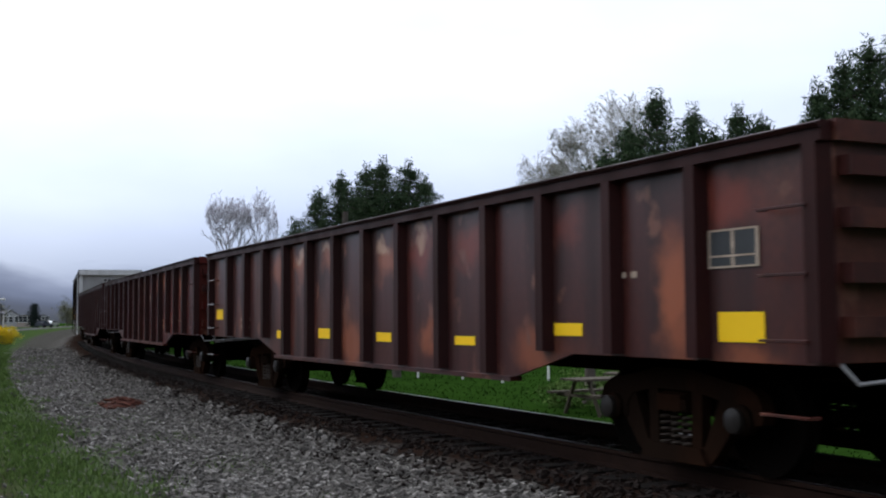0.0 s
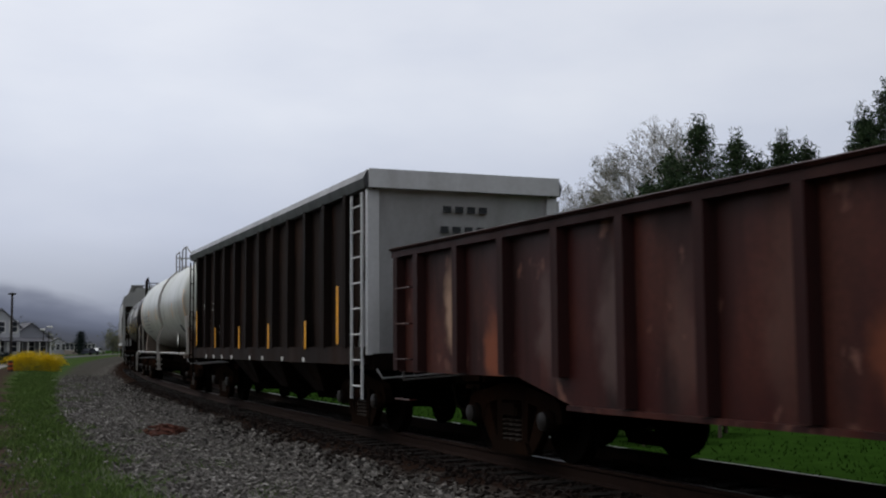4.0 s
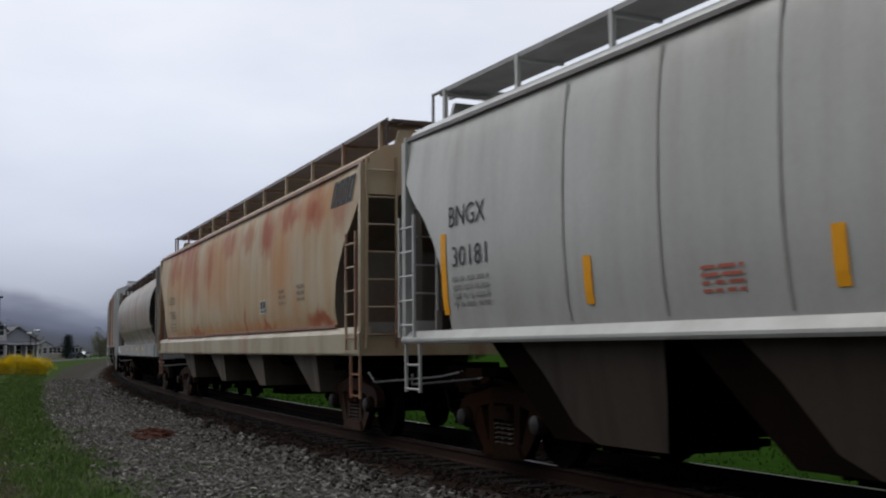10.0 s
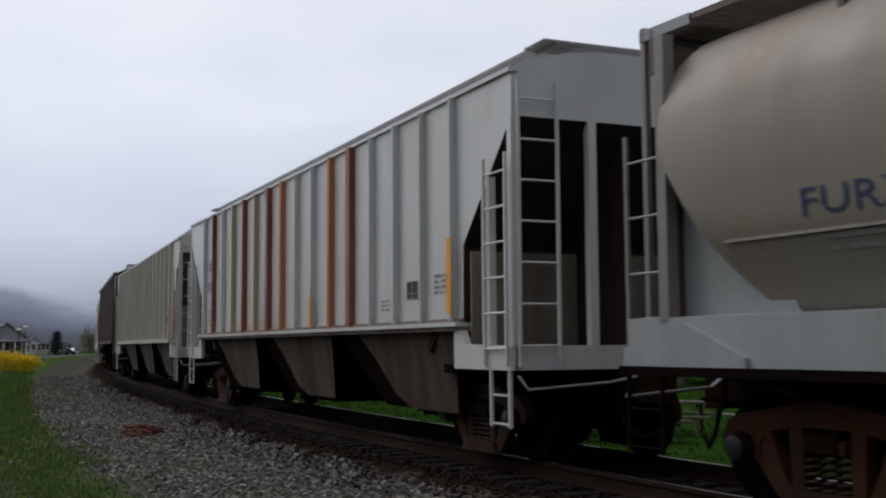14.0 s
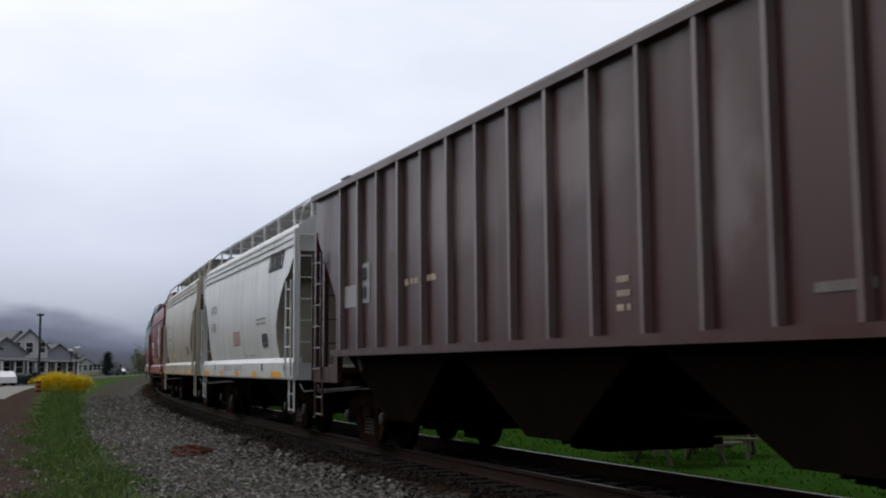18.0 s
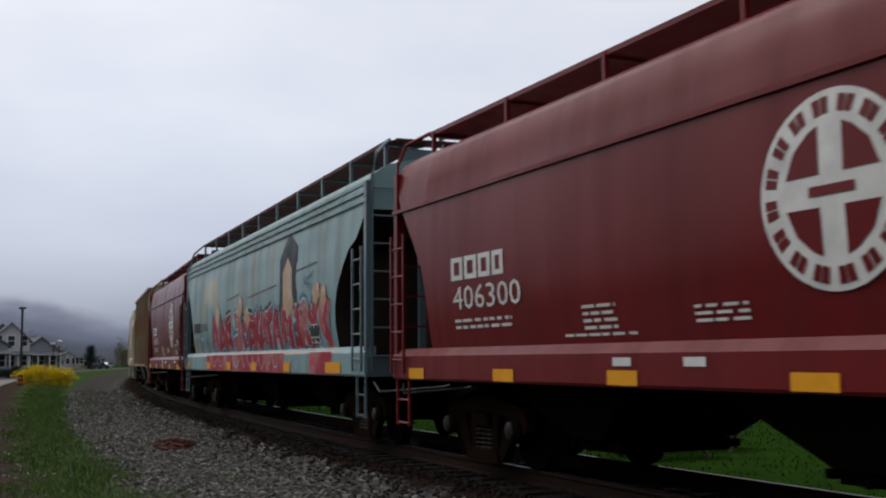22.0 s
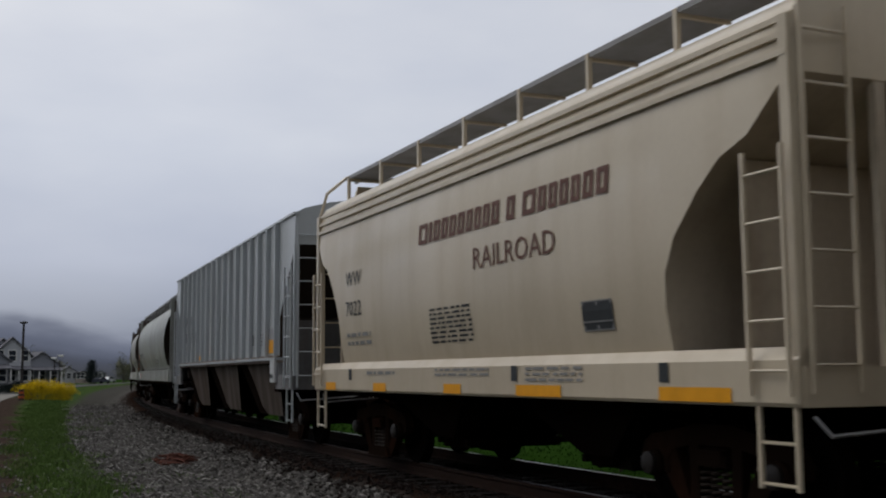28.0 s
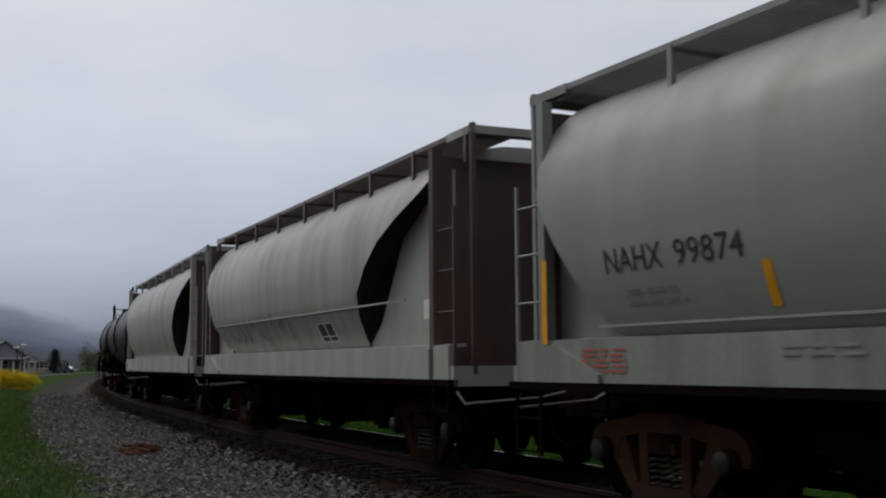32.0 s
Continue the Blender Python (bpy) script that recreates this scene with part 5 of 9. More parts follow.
    for t in (1, -1):
        y, z0, z1 = t * 0.78, zt, zt + 0.76
        skin = zc + math.sqrt(radius ** 2 - 0.78 ** 2)
        rear = Shape().rod([(xr, y, z0 - 0.06), (xr, y, z1 - 0.03), (bend + 0.1, y, z1), (bend + 0.02, y, z1 - 0.03), (bend, y, z1 - 0.12), (bend, y, z0 - 0.04)], 0.024, 7)
        part("guard_rail", rear, rails or steel, pf)
        foot = [(tip + 0.06, y, skin + 0.2), (tip, y, skin + 0.15), (tip + 0.08, y, skin + 0.1), (tip + 0.42, y, skin + 0.07), (tip + 0.48, y, skin - 0.02)] if t > 0 else [(tip + 0.3, y, skin - 0.03)]
        fore = Shape().rod([(fore_at, y, z0 - 0.02), (fore_at - 0.02, y, z1 - 0.14), (fore_at - 0.12, y, z1 - 0.03), (fore_at - 0.3, y, z1 + 0.03), (post_at - 0.2, y, z1 + 0.03), (dip, y, z1 - 0.14)] + foot, 0.024, 7)
        fore.rod([(post_at, y, z0), (post_at, y, z1 + 0.03)], 0.024, 7)
        part("guard_rail", fore, rails or steel, pf)
        part("grab_bar", Shape().rod([(xr, y, z1 - 0.14), (bend, y, z1 - 0.2), (fore_at, y, z0 + 0.36)], 0.018, 6), rails or steel, pf)
    part("end_rail", Shape().rod([(xr, -0.78, zt + 0.62), (xr, 0.78, zt + 0.62)], 0.024).rod([(xr, -0.78, zt + 0.3), (xr, 0.78, zt + 0.3)], 0.018), rails or steel, pf)
    part("manway", Shape().turned([(0, 0.0), (0, 0.34), (0.3, 0.34), (0.32, 0.38), (0.38, 0.38), (0.40, 0.0)], (walk_x - 0.2, 0, zt + sunk - 0.03), "z", 20), dome, pf, smooth=35)
    part("valve_housing", Shape().turned([(-dome_long / 2, 0.0), (-dome_long / 2, 0.12), (-dome_long / 2 + 0.05, 0.17 * wide), (dome_long / 2 - 0.06, 0.17 * wide), (dome_long / 2, 0.1), (dome_long / 2, 0.0)], (walk_x - 0.2 - dome_long * 0.2 + (0.0 if wide < 1.5 else 0.45), 0.1, zt + sunk + (0.16 if wide < 1.5 else 0.1)), "x", 18), dome, pf, smooth=35)
    part("vent_pipe", Shape().rod([(walk_x + 0.6, -0.3, zt), (walk_x + 0.6, -0.3, zt + 0.35)], 0.06, 8), dome, pf)
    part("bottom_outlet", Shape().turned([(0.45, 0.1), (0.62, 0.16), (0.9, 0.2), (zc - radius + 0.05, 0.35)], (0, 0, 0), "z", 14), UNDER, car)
    underframe(car, half, bc)
    bs = half - 0.35
    part("brake_valve", Shape().box(bs - 0.2, bs + 0.15, 0.55, 1.1, 1.12, 1.3).turned([(0, 0.0), (0, 0.16), (0.35, 0.16), (0.4, 0.0)], (bs - 0.1, 0.9, 1.45), "x", 12).box(bs - 0.05, bs + 0.05, 0.6, 0.7, 1.1, 1.7), steel, car, "pale brake valve and cylinder")
    return car, half, (lambda z: math.sqrt(max(radius ** 2 - (z - zc) ** 2, 0.01)))


FLOW_PROFILE = [(1.50, 1.42), (1.57, 1.9), (1.60, 2.4), (1.60, 3.0), (1.575, 3.5), (1.52, 4.0), (1.48, 4.12)]
FLOW_ROOF = [(1.42, 4.20), (1.2, 4.33), (0.8, 4.42), (0.4, 4.46), (0.0, 4.47)]
FLOW_CUT = [(0.02, 3.60), (0.35, 3.25), (0.72, 2.95), (0.98, 2.65), (1.16, 2.35), (1.26, 2.0), (1.30, 1.7), (1.30, 1.42)]


def flow_hopper(label, right, left, mat, sill=(1.08, 1.50), n_bays=2, walk_mat=None, end_mat=None, cut=None, bay_mat=None, inset=1.75, posts=8, steps=(), bay_foot=0.45, name="covered_hopper", sill_mat=None, roof_rails=True, dz=0.0, board=4.76, bay_form=(0.49, 0.30, 0.9), slope_mat=None, cut2=None, lip_mat=None, low_end=None, hoop=True):
    """A covered hopper with bulging smooth sides, a cut-away at each end, side sills and a roof walkway."""
    car, half = make_car(name, label, right, left, inset)
    cut = cut or FLOW_CUT
    low = max(sill[1] - 0.06, 1.3)
    prof = [(1.49, low)] + [(y, z + (dz if z > 3.6 else 0)) for y, z in FLOW_PROFILE if z > low + 0.1]
    roof = [(y, z + dz) for y, z in FLOW_ROOF]
    cut = [(d, max(z, low)) for d, z in cut[:-1]] + [(cut[-1][0], low)]
    cut2 = [(d, max(z, low)) for d, z in cut2[:-1]] + [(cut2[-1][0], low)] if cut2 else cut
    sides, under = shell(half, prof, roof, cut, 9, cut2)
    body = part("body", sides, mat, car, smooth=30)
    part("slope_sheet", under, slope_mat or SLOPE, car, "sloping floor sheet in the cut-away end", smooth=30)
    ys = lambda z: side_y(prof, z)
    wm = walk_mat or GALV
    for s in (1, -1):
        part("side_sill", Shape().prism([(s * 1.44, sill[0]), (s * 1.58, sill[0]), (s * 1.60, sill[0] + 0.03), (s * 1.60, sill[1] - 0.10), (s * 1.52, sill[1]), (s * 1.42, sill[1])], "x", -half, half), sill_mat or mat, car)
        for k, (z, d) in enumerate(steps):
            part("roof_lip", Shape().prism([(s * (side_y(prof, z) - 0.05), z - 0.04), (s * (side_y(prof, z) + d), z - 0.03), (s * (side_y(prof, z) + d), z + 0.02), (s * (side_y(prof, z) - 0.05), z + 0.04)], "x", -half + 0.01, half - 0.01), lip_mat or mat, car)
    em = end_mat or mat
    for s in (1, -1):
        part("end_sill", Shape().box(*sorted((s * (half - 0.12), s * (half + 0.02))), -1.56, 1.56, sill[0], sill[0] + 0.3), em, car)
        part("end_deck", Shape().box(*sorted((s * (half - 1.5), s * (half - 0.12))), -1.42, 1.42, sill[0] + 0.10, sill[0] + 0.16), UNDER, car)
        for t in (1, -1):
            part("corner_post", Shape().box(*sorted((s * (half - 0.11), s * half)), *sorted((t * 1.46, t * 1.58)), sill[0], 4.06 + dz), em, car)
            part("slope_brace", Shape().box(*sorted((s * (half - 0.08), s * half)), *sorted((t * 0.62, t * 0.72)), sill[0], 3.6), slope_mat or em, car)
            ladder(car, "side_ladder", (s * (half - 0.05), t * 1.64), (s * (half - 0.50), t * 1.64), sill[0] + 0.08, 3.05, 5, em)
            ladder(car, "end_ladder", (s * (half + 0.05), t * 1.50), (s * (half + 0.05), t * 1.04), sill[0] + 0.1, 4.15, 7, em)
            st = ladder(car, "stirrup_step", (s * (half - 0.08), t * 1.56), (s * (half - 0.50), t * 1.56), sill[0] - 0.62, sill[0], 2, em)
            if hoop:
                part("roof_grab", Shape().rod([(s * (half + 0.04), t * 1.50, 4.1), (s * (half - 0.02), t * 1.40, 4.5 + dz), (s * (half - 0.25), t * 1.12, board), (s * (half - 0.5), t * 1.05, board)], 0.028, 6), em, car)
            else:
                part("walkway_end_post", Shape().rod([(s * (half - 0.06), t * 1.14, 4.2), (s * (half - 0.06), t * 1.14, board)], 0.022, 6).rod([(s * (half - 0.06), t * 1.14, board - 0.02), (s * (half - 0.3), t * 1.14, board - 0.02)], 0.022, 6), wm, car)
        if low_end:
            part("end_panel", Shape().box(*sorted((s * (half - 0.62), s * (half - 0.66))), -1.40, 1.40, sill[0] + 0.16, sill[0] + low_end[1]), low_end[0], car, "pale lower panel behind the ladders")
        cut_ = cut if s > 0 else cut2
        # web and plate added to close the view through the open end
        web = [(s * (half - d), z) for d, z in cut_ if z > low + 0.01] + [(s * (half - cut_[-1][0]), low), (s * (half - cut_[-1][0]), sill[0] + 0.16), (s * (half - 0.14), sill[0] + 0.16)]
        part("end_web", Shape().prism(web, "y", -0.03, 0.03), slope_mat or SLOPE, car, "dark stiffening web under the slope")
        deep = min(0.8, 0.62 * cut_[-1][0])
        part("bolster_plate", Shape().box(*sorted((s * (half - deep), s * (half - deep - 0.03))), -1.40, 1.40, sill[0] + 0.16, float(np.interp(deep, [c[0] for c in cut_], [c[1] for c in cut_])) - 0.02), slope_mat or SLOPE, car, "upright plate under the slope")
        part("roof_end_plate", Shape().prism([(-1.0, 4.30 + dz), (1.0, 4.30 + dz), (0.9, board - 0.14), (-0.9, board - 0.14)], "x", *sorted((s * (half - 0.25), s * (half - 0.18)))), em, car)
    walkway(car, half, board, 0.5, 1.12, wm, posts, 4.22 + dz, em if posts else None)
    end_walk(car, half, board, wm)
    part("roof_hatch", Shape().prism([(-0.36, 4.44 + dz), (0.36, 4.44 + dz), (0.33, board - 0.08), (0.1, board - 0.04), (-0.1, board - 0.04), (-0.33, board - 0.08)], "x", -half + 1.0, half - 1.0), mat, car)
    bays(car, half, n_bays, low + 0.02, bay_foot, bay_mat or mat, half - 1.95, "", *bay_form)
    underframe(car, half, half - inset)
    part("brake_wheel", Shape().turned([(-0.02, 0.24), (-0.02, 0.28), (0.02, 0.28), (0.02, 0.24)], (half + 0.12, -0.55, 2.2), "x", 20).rod([(half + 0.12, -0.79, 2.2), (half + 0.12, -0.31, 2.2)], 0.02).rod([(half + 0.12, -0.55, 1.96), (half + 0.12, -0.55, 2.44)], 0.02), em, car)
    return car, half, ys


def ribbed_hopper(label, right, left, mat, ribs=16, eave=4.30, foot=1.58, n_bays=3, end_mat=None, bay_mat=None, inset=1.75, hatch=True, bay_foot=0.5, cut=None, posts=None, stained_posts=None, plate_mat=None, slope_mat=None, low_end=None, slim=False, face=None, rust_lip=None):
    """A covered hopper with flat sides between posts, diagonal cut-aways at the ends and bays below the side."""
    car, half = make_car("ribbed_hopper", label, right, left, inset)
    prof = [(1.50, foot), (1.50, eave)]
    roof = [(1.50, eave + 0.02), (1.3, eave + 0.12), (0.8, eave + 0.25), (0.4, eave + 0.30), (0.0, eave + 0.31)]
    cut = cut or [(0.02, 3.80), (1.26, 2.5), (1.27, foot), (1.28, foot)]
    sides, under = shell(half, prof, roof, cut, 3)
    part("body", sides, mat, car)
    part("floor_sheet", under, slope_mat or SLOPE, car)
    em = end_mat or mat
    pw = 0.024 if slim else 0.05
    post = Shape().prism([(-pw, 1.5), (pw, 1.5), (pw * 0.8, 1.59), (-pw * 0.8, 1.59)], "z", foot + 0.02, eave - 0.02).mesh("side_post", mat)
    for s in (1, -1):
        part("side_sill", Shape().box(-half + 1.28, half - 1.28, *sorted((s * 1.40, s * 1.605)), foot - (0.05 if rust_lip else 0.09), foot + 0.02 - (0.02 if rust_lip else 0)), mat, car)
        if rust_lip:
            part("rusty_seam", Shape().box(-half + 1.28, half - 1.28, *sorted((s * 1.49, s * 1.545)), foot, foot + 0.045), rust_lip, car, "rusted seam above the sill")
            part("sill_web", Shape().box(-half + 1.28, half - 1.28, *sorted((s * 1.40, s * 1.56)), foot - 0.1, foot - 0.05), rust_lip, car)
        part("eave_rail", Shape().box(-half, half, *sorted((s * 1.42, s * (1.535 if slim else 1.60))), eave - (0.02 if slim else 0.05), eave + (0.03 if slim else 0.05)), mat, car)
        for i in range(ribs):
            x = -half + posts[0] + posts[1] * i if posts else -half + 1.4 + (2 * half - 2.8) * i / (ribs - 1)
            pm, wp = (stained_posts or {}).get(i, (None, 0))
            ob = part("side_post", Shape().prism([(-wp, 1.5), (wp, 1.5), (wp * 0.75, 1.59), (-wp * 0.75, 1.59)], "z", foot + 0.02, eave - 0.02) if pm else post, pm or mat, car, "weathered, stained post" if pm else "", at=(s * x if pm else x, 0, 0))
            if s < 0:
                ob.rotation_euler = (0, 0, math.pi)
    for s in (1, -1):
        part("end_sill", Shape().box(*sorted((s * (half - 0.1), s * half)), -1.5, 1.5, 1.06, 1.32), plate_mat or em, car)
        part("end_deck", Shape().box(*sorted((s * (half - 1.35), s * (half - 0.1))), -1.42, 1.42, 1.16, 1.22), UNDER, car)
        if low_end:
            part("end_panel", Shape().box(*sorted((s * (half - 1.16), s * (half - 1.2))), -1.44, 1.44, 1.2, 2.42), low_end, car, "dusty lower panel behind the ladders")
        if face:
            a, b = sorted((s * (half - 0.04), s * (half + 0.0)))
            part("end_plate", Shape().box(a, b, -1.42, 1.42, 1.2, 2.9), face[0], car, "rust-stained plate with openings above")
            for y0, y1 in ((-1.42, -1.2), (-0.55, -0.4), (0.4, 0.55), (1.2, 1.42)):
                part("plate_post", Shape().box(a, b, y0, y1, 2.9, 3.86), face[0], car)
            part("end_lintel", Shape().box(a, b, -1.46, 1.46, 3.86, eave + 0.06), face[1], car, "pale grey panel under the roof")
        # web added to close the view through the open end
        part("end_web", Shape().prism([(s * (half - 0.12), 3.75), (s * (half - 2.4), 1.3), (s * (half - 0.12), 1.22)], "y", -0.03, 0.03), SLOPE, car, "dark stiffening web under the slope")
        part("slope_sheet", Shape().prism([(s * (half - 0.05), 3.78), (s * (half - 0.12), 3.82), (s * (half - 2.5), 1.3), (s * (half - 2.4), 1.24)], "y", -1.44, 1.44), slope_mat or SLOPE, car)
        for t in (1, -1):
            part("sill_plate", Shape().prism([(s * half, 1.06), (s * (half - 1.45), 1.06), (s * (half - 1.45), foot - 0.1), (s * (half - 1.25), foot - 0.1), (s * (half - 1.15), 1.34), (s * half, 1.32)], "y", *sorted((t * 1.46, t * 1.54))), plate_mat or em, car)
            part("corner_post", Shape().box(*sorted((s * (half - 0.1), s * half)), *sorted((t * 1.42, t * 1.52)), 1.3, 3.8), em, car)
            part("end_post", Shape().box(*sorted((s * (half - 0.1), s * half)), *sorted((t * 0.45, t * 0.55)), 1.3, 3.8), plate_mat or em, car)
            part("side_post_low", Shape().box(*sorted((s * (half - 0.62), s * (half - 0.54))), *sorted((t * 1.44, t * 1.52)), 1.3, 3.2), em, car)
            ladder(car, "side_ladder", (s * (half - 0.05), t * 1.57), (s * (half - 0.58), t * 1.57), 1.1, 3.4, 6, em)
            ladder(car, "end_ladder", (s * (half + 0.05), t * 1.46), (s * (half + 0.05), t * 0.98), 1.1, 4.2, 7, em)
            ladder(car, "stirrup_step", (s * (half - 0.08), t * 1.52), (s * (half - 0.52), t * 1.52), 0.45, 1.06, 2, em)
    if hatch:
        part("roof_hatch", Shape().box(-half + 0.9, half - 0.9, -0.45, 0.45, eave + 0.28, eave + 0.44), mat, car)
        for s in (1, -1):
            walk = part("roof_walkway", Shape().box(-half + 0.1, half - 0.1, *sorted((s * 0.55, s * 0.575)), eave + 0.38, eave + 0.41), GALV, car, "open grating roof walkway")
            for k in range(1, 8):
                part("walkway_bar", Shape().box(-half + 0.1, half - 0.1, *sorted((s * (0.55 + k * 0.06), s * (0.575 + k * 0.06))), eave + 0.38, eave + 0.41), GALV, walk)
        end_walk(car, half, eave + 0.41, GALV)
    bays(car, half, n_bays, foot - 0.02, bay_foot, bay_mat or BAY, half - 1.5, "", 0.49, 0.5, 1.26)
    underframe(car, half, half - inset)
    return car, half, (lambda z: 1.5)


def round_hopper(label, right, left, mat, skirt, walk_mat, end_mat, n_bays=4, inset=1.75, lip=0.0, cut_by=1.0, fold=0.0, post_mat=None, low_mat=None):
    """A cylindrical covered hopper: a round barrel over a flat skirt, sloping dark barrel ends, gusset plates, tall walkway."""
    car, half = make_car("cylindrical_hopper", label, right, left, inset)
    bottom = 1.50
    knots = [(1.30, 1.50), (1.41, 1.72), (1.51, 2.0), (1.575, 2.3), (1.61, 2.7), (1.605, 3.0), (1.55, 3.3), (1.44, 3.56), (1.32, 3.72)]
    if fold:
        at = float(np.interp(fold, [k[1] for k in knots], [k[0] for k in knots]))
        knots = [(1.22, bottom), (at - 0.012, fold - 0.02)] + [(at, fold)] + [k for k in knots if k[1] > fold + 0.05]
    prof = [(float(np.interp(z, [k[1] for k in knots], [k[0] for k in knots])), float(z)) for z in sorted(list(np.linspace(bottom, 3.72, 18)) + ([fold, fold - 0.02] if fold else []))]
    roof = [(1.2, 3.84), (1.05, 3.95), (0.85, 4.05), (0.6, 4.13), (0.3, 4.18), (0.0, 4.19)]
    cut = [(d * cut_by, z) for d, z in ((0.75, 3.72), (0.88, 3.52), (1.3, 3.26), (1.75, 3.0), (2.12, 2.68), (2.42, 2.34), (2.56, 2.0), (2.61, 1.75), (2.62, 1.5))]
    rear = [(0.62, 3.25), (0.64, 3.0), (0.8, 2.72), (0.98, 2.44), (1.18, 2.16), (1.36, 1.93), (1.55, 1.73), (1.7, 1.58), (1.78, 1.5)]
    sides, under = shell(half, prof, roof, rear, 24, cut)
    part("body", sides, mat, car, smooth=12)
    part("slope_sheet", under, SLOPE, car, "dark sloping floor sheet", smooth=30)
    ys = lambda z: side_y(prof, z)
    for s in (1, -1):
        part("skirt", Shape().prism([(s * 1.46, 1.14), (s * 1.52, 1.14), (s * 1.52, 1.55), (s * 1.28, 1.57), (s * 1.28, 1.53), (s * 1.46, 1.52)], "x", -half + 0.1, half - 0.1), skirt, car)
        part("side_sill", Shape().box(-half, half, *sorted((s * 1.44, s * 1.56)), 1.06, 1.14), low_mat or skirt, car)
        if lip:
            part("barrel_lip", Shape().box(-half + 1.4, half - 1.4, *sorted((s * (ys(lip) - 0.02), s * (ys(lip) + 0.012))), lip - 0.012, lip + 0.012), mat, car)
    for s in (1, -1):
        part("end_sheet", Shape().box(*sorted((s * (half - 0.62), s * (half - 0.56))), -1.42, 1.42, 1.14, 3.9), end_mat, car)
        part("end_sill", Shape().box(*sorted((s * (half - 0.1), s * half)), -1.5, 1.5, 1.06, 1.3), skirt, car)
        for t in (1, -1):
            if s > 0:
                part("gusset_plate", Shape().prism([(half - 0.55, 1.2), (half - 1.95, 1.2), (half - 1.95, 1.56), (half - 0.75, 3.2), (half - 0.55, 3.4)], "y", *sorted((t * 1.26, t * 1.30))), skirt, car)
            else:
                part("gusset_plate", Shape().prism([(-half + 0.55, 1.2), (-half + 3.6, 1.2), (-half + 3.6, 1.5), (-half + 3.0, 1.9), (-half + 1.7, 3.72), (-half + 0.55, 3.75)], "y", *sorted((t * 1.20, t * 1.24))), skirt, car)
            part("corner_post", Shape().box(*sorted((s * (half - 0.66), s * (half - 0.54))), *sorted((t * 1.40, t * 1.52)), 1.14, 4.0), post_mat or skirt, car)
            part("walk_post", Shape().box(*sorted((s * (half - 0.06), s * (half - 0.0))), *sorted((t * 1.18, t * 1.24)), 1.2, 4.24), post_mat or skirt, car)
            ladder(car, "end_ladder", (s * (half - 0.04), t * 1.46), (s * (half - 0.6), t * 1.46), 1.2, 3.2, 4, post_mat or skirt)
            part("step_bracket", Shape().prism([(s * (half - 0.6), 1.14), (s * (half - 1.6), 1.14), (s * (half - 1.6), 1.22), (s * (half - 0.9), 1.5), (s * (half - 0.6), 1.5)], "y", *sorted((t * 1.5, t * 1.56))), skirt, car)
            ladder(car, "stirrup_step", (s * (half - 0.1), t * 1.52), (s * (half - 0.55), t * 1.52), 0.40, 1.06, 2, UNDER)
        part("walk_frame", Shape().box(*sorted((s * (half - 0.7), s * half)), -1.25, -1.17, 4.11, 4.21).box(*sorted((s * (half - 0.7), s * half)), 1.17, 1.25, 4.11, 4.21).box(*sorted((s * (half - 0.08), s * half)), -1.25, 1.25, 4.11, 4.21), skirt, car)
    walkway(car, half, 4.195, 0.52, 1.22, walk_mat, 9, 3.78, walk_mat, 0.02)
    end_walk(car, half, 4.22, walk_mat)
    part("roof_hatch", Shape().prism([(-0.34, 4.15), (0.34, 4.15), (0.3, 4.26), (-0.3, 4.26)], "x", -half + 1.6, half - 1.6), mat, car)
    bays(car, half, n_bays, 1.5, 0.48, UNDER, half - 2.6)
    underframe(car, half, half - inset)
    return car, half, ys


# ---- the train, in the order in which it passes ----
CREAM_CUT = [(0.02, 3.62), (0.4, 3.2), (0.66, 3.08), (0.88, 2.85), (1.14, 2.5), (1.28, 2.2), (1.30, 1.9), (1.31, 1.48)]
RED_CUT = [(0.02, 3.75), (0.25, 3.45), (0.7, 2.95), (1.0, 2.55), (1.12, 2.2), (1.14, 1.9), (1.15, 1.42)]
WIDE_CUT = [(0.02, 3.62), (0.5, 3.2), (0.85, 3.08), (1.15, 2.85), (1.5, 2.5), (1.66, 2.2), (1.68, 1.9), (1.69, 1.48)]
R_CUT = [(0.02, 4.2), (1.0, 3.25), (1.01, 1.2), (1.02, 1.2)]
STEPPED = ((4.06, 0.03), (3.92, 0.035), (3.77, 0.04))
gA, hA, yA = gondola("weathered brown mill gondola with yellow squares, loaded with scrap", 5.3, 22.2, GOND, 1, 0.24)
gB, hB, yB = gondola("red-brown mill gondola with peeling paint and chalked numerals", 23.4, 40.6, GOND_RED, 2, 0.4, 1.14)
gC, hC, yC = gondola("dark brown mill gondola with few faded marks", 41.5, 58.7, GOND_STREAKED, 3)
cD, hD, yD = coal_hopper("tall black open hopper with one pale grey end", 59.7, 74.75)
tE, hE, yE = tank_car("dirty white tank car with side ladder and railings", 76.3, 93.4, TANK_WHITE, 1.46, 2.75, TANK_STEEL, PALE_END, -0.65, True, 0.27, SLATE_RAIL, (1.0, 1.8, 2.8, 3.6, 5.4), 4.0, climb_by=-0.2)
tF, hF, yF = tank_car("glossy maroon-black tank car with white lettering", 94.5, 106.5, TANK_BLACK, 1.42, 2.60, UNDER, TANK_BLACK, -1.34, False, 0.17, dome_long=1.3, cap=0.5)
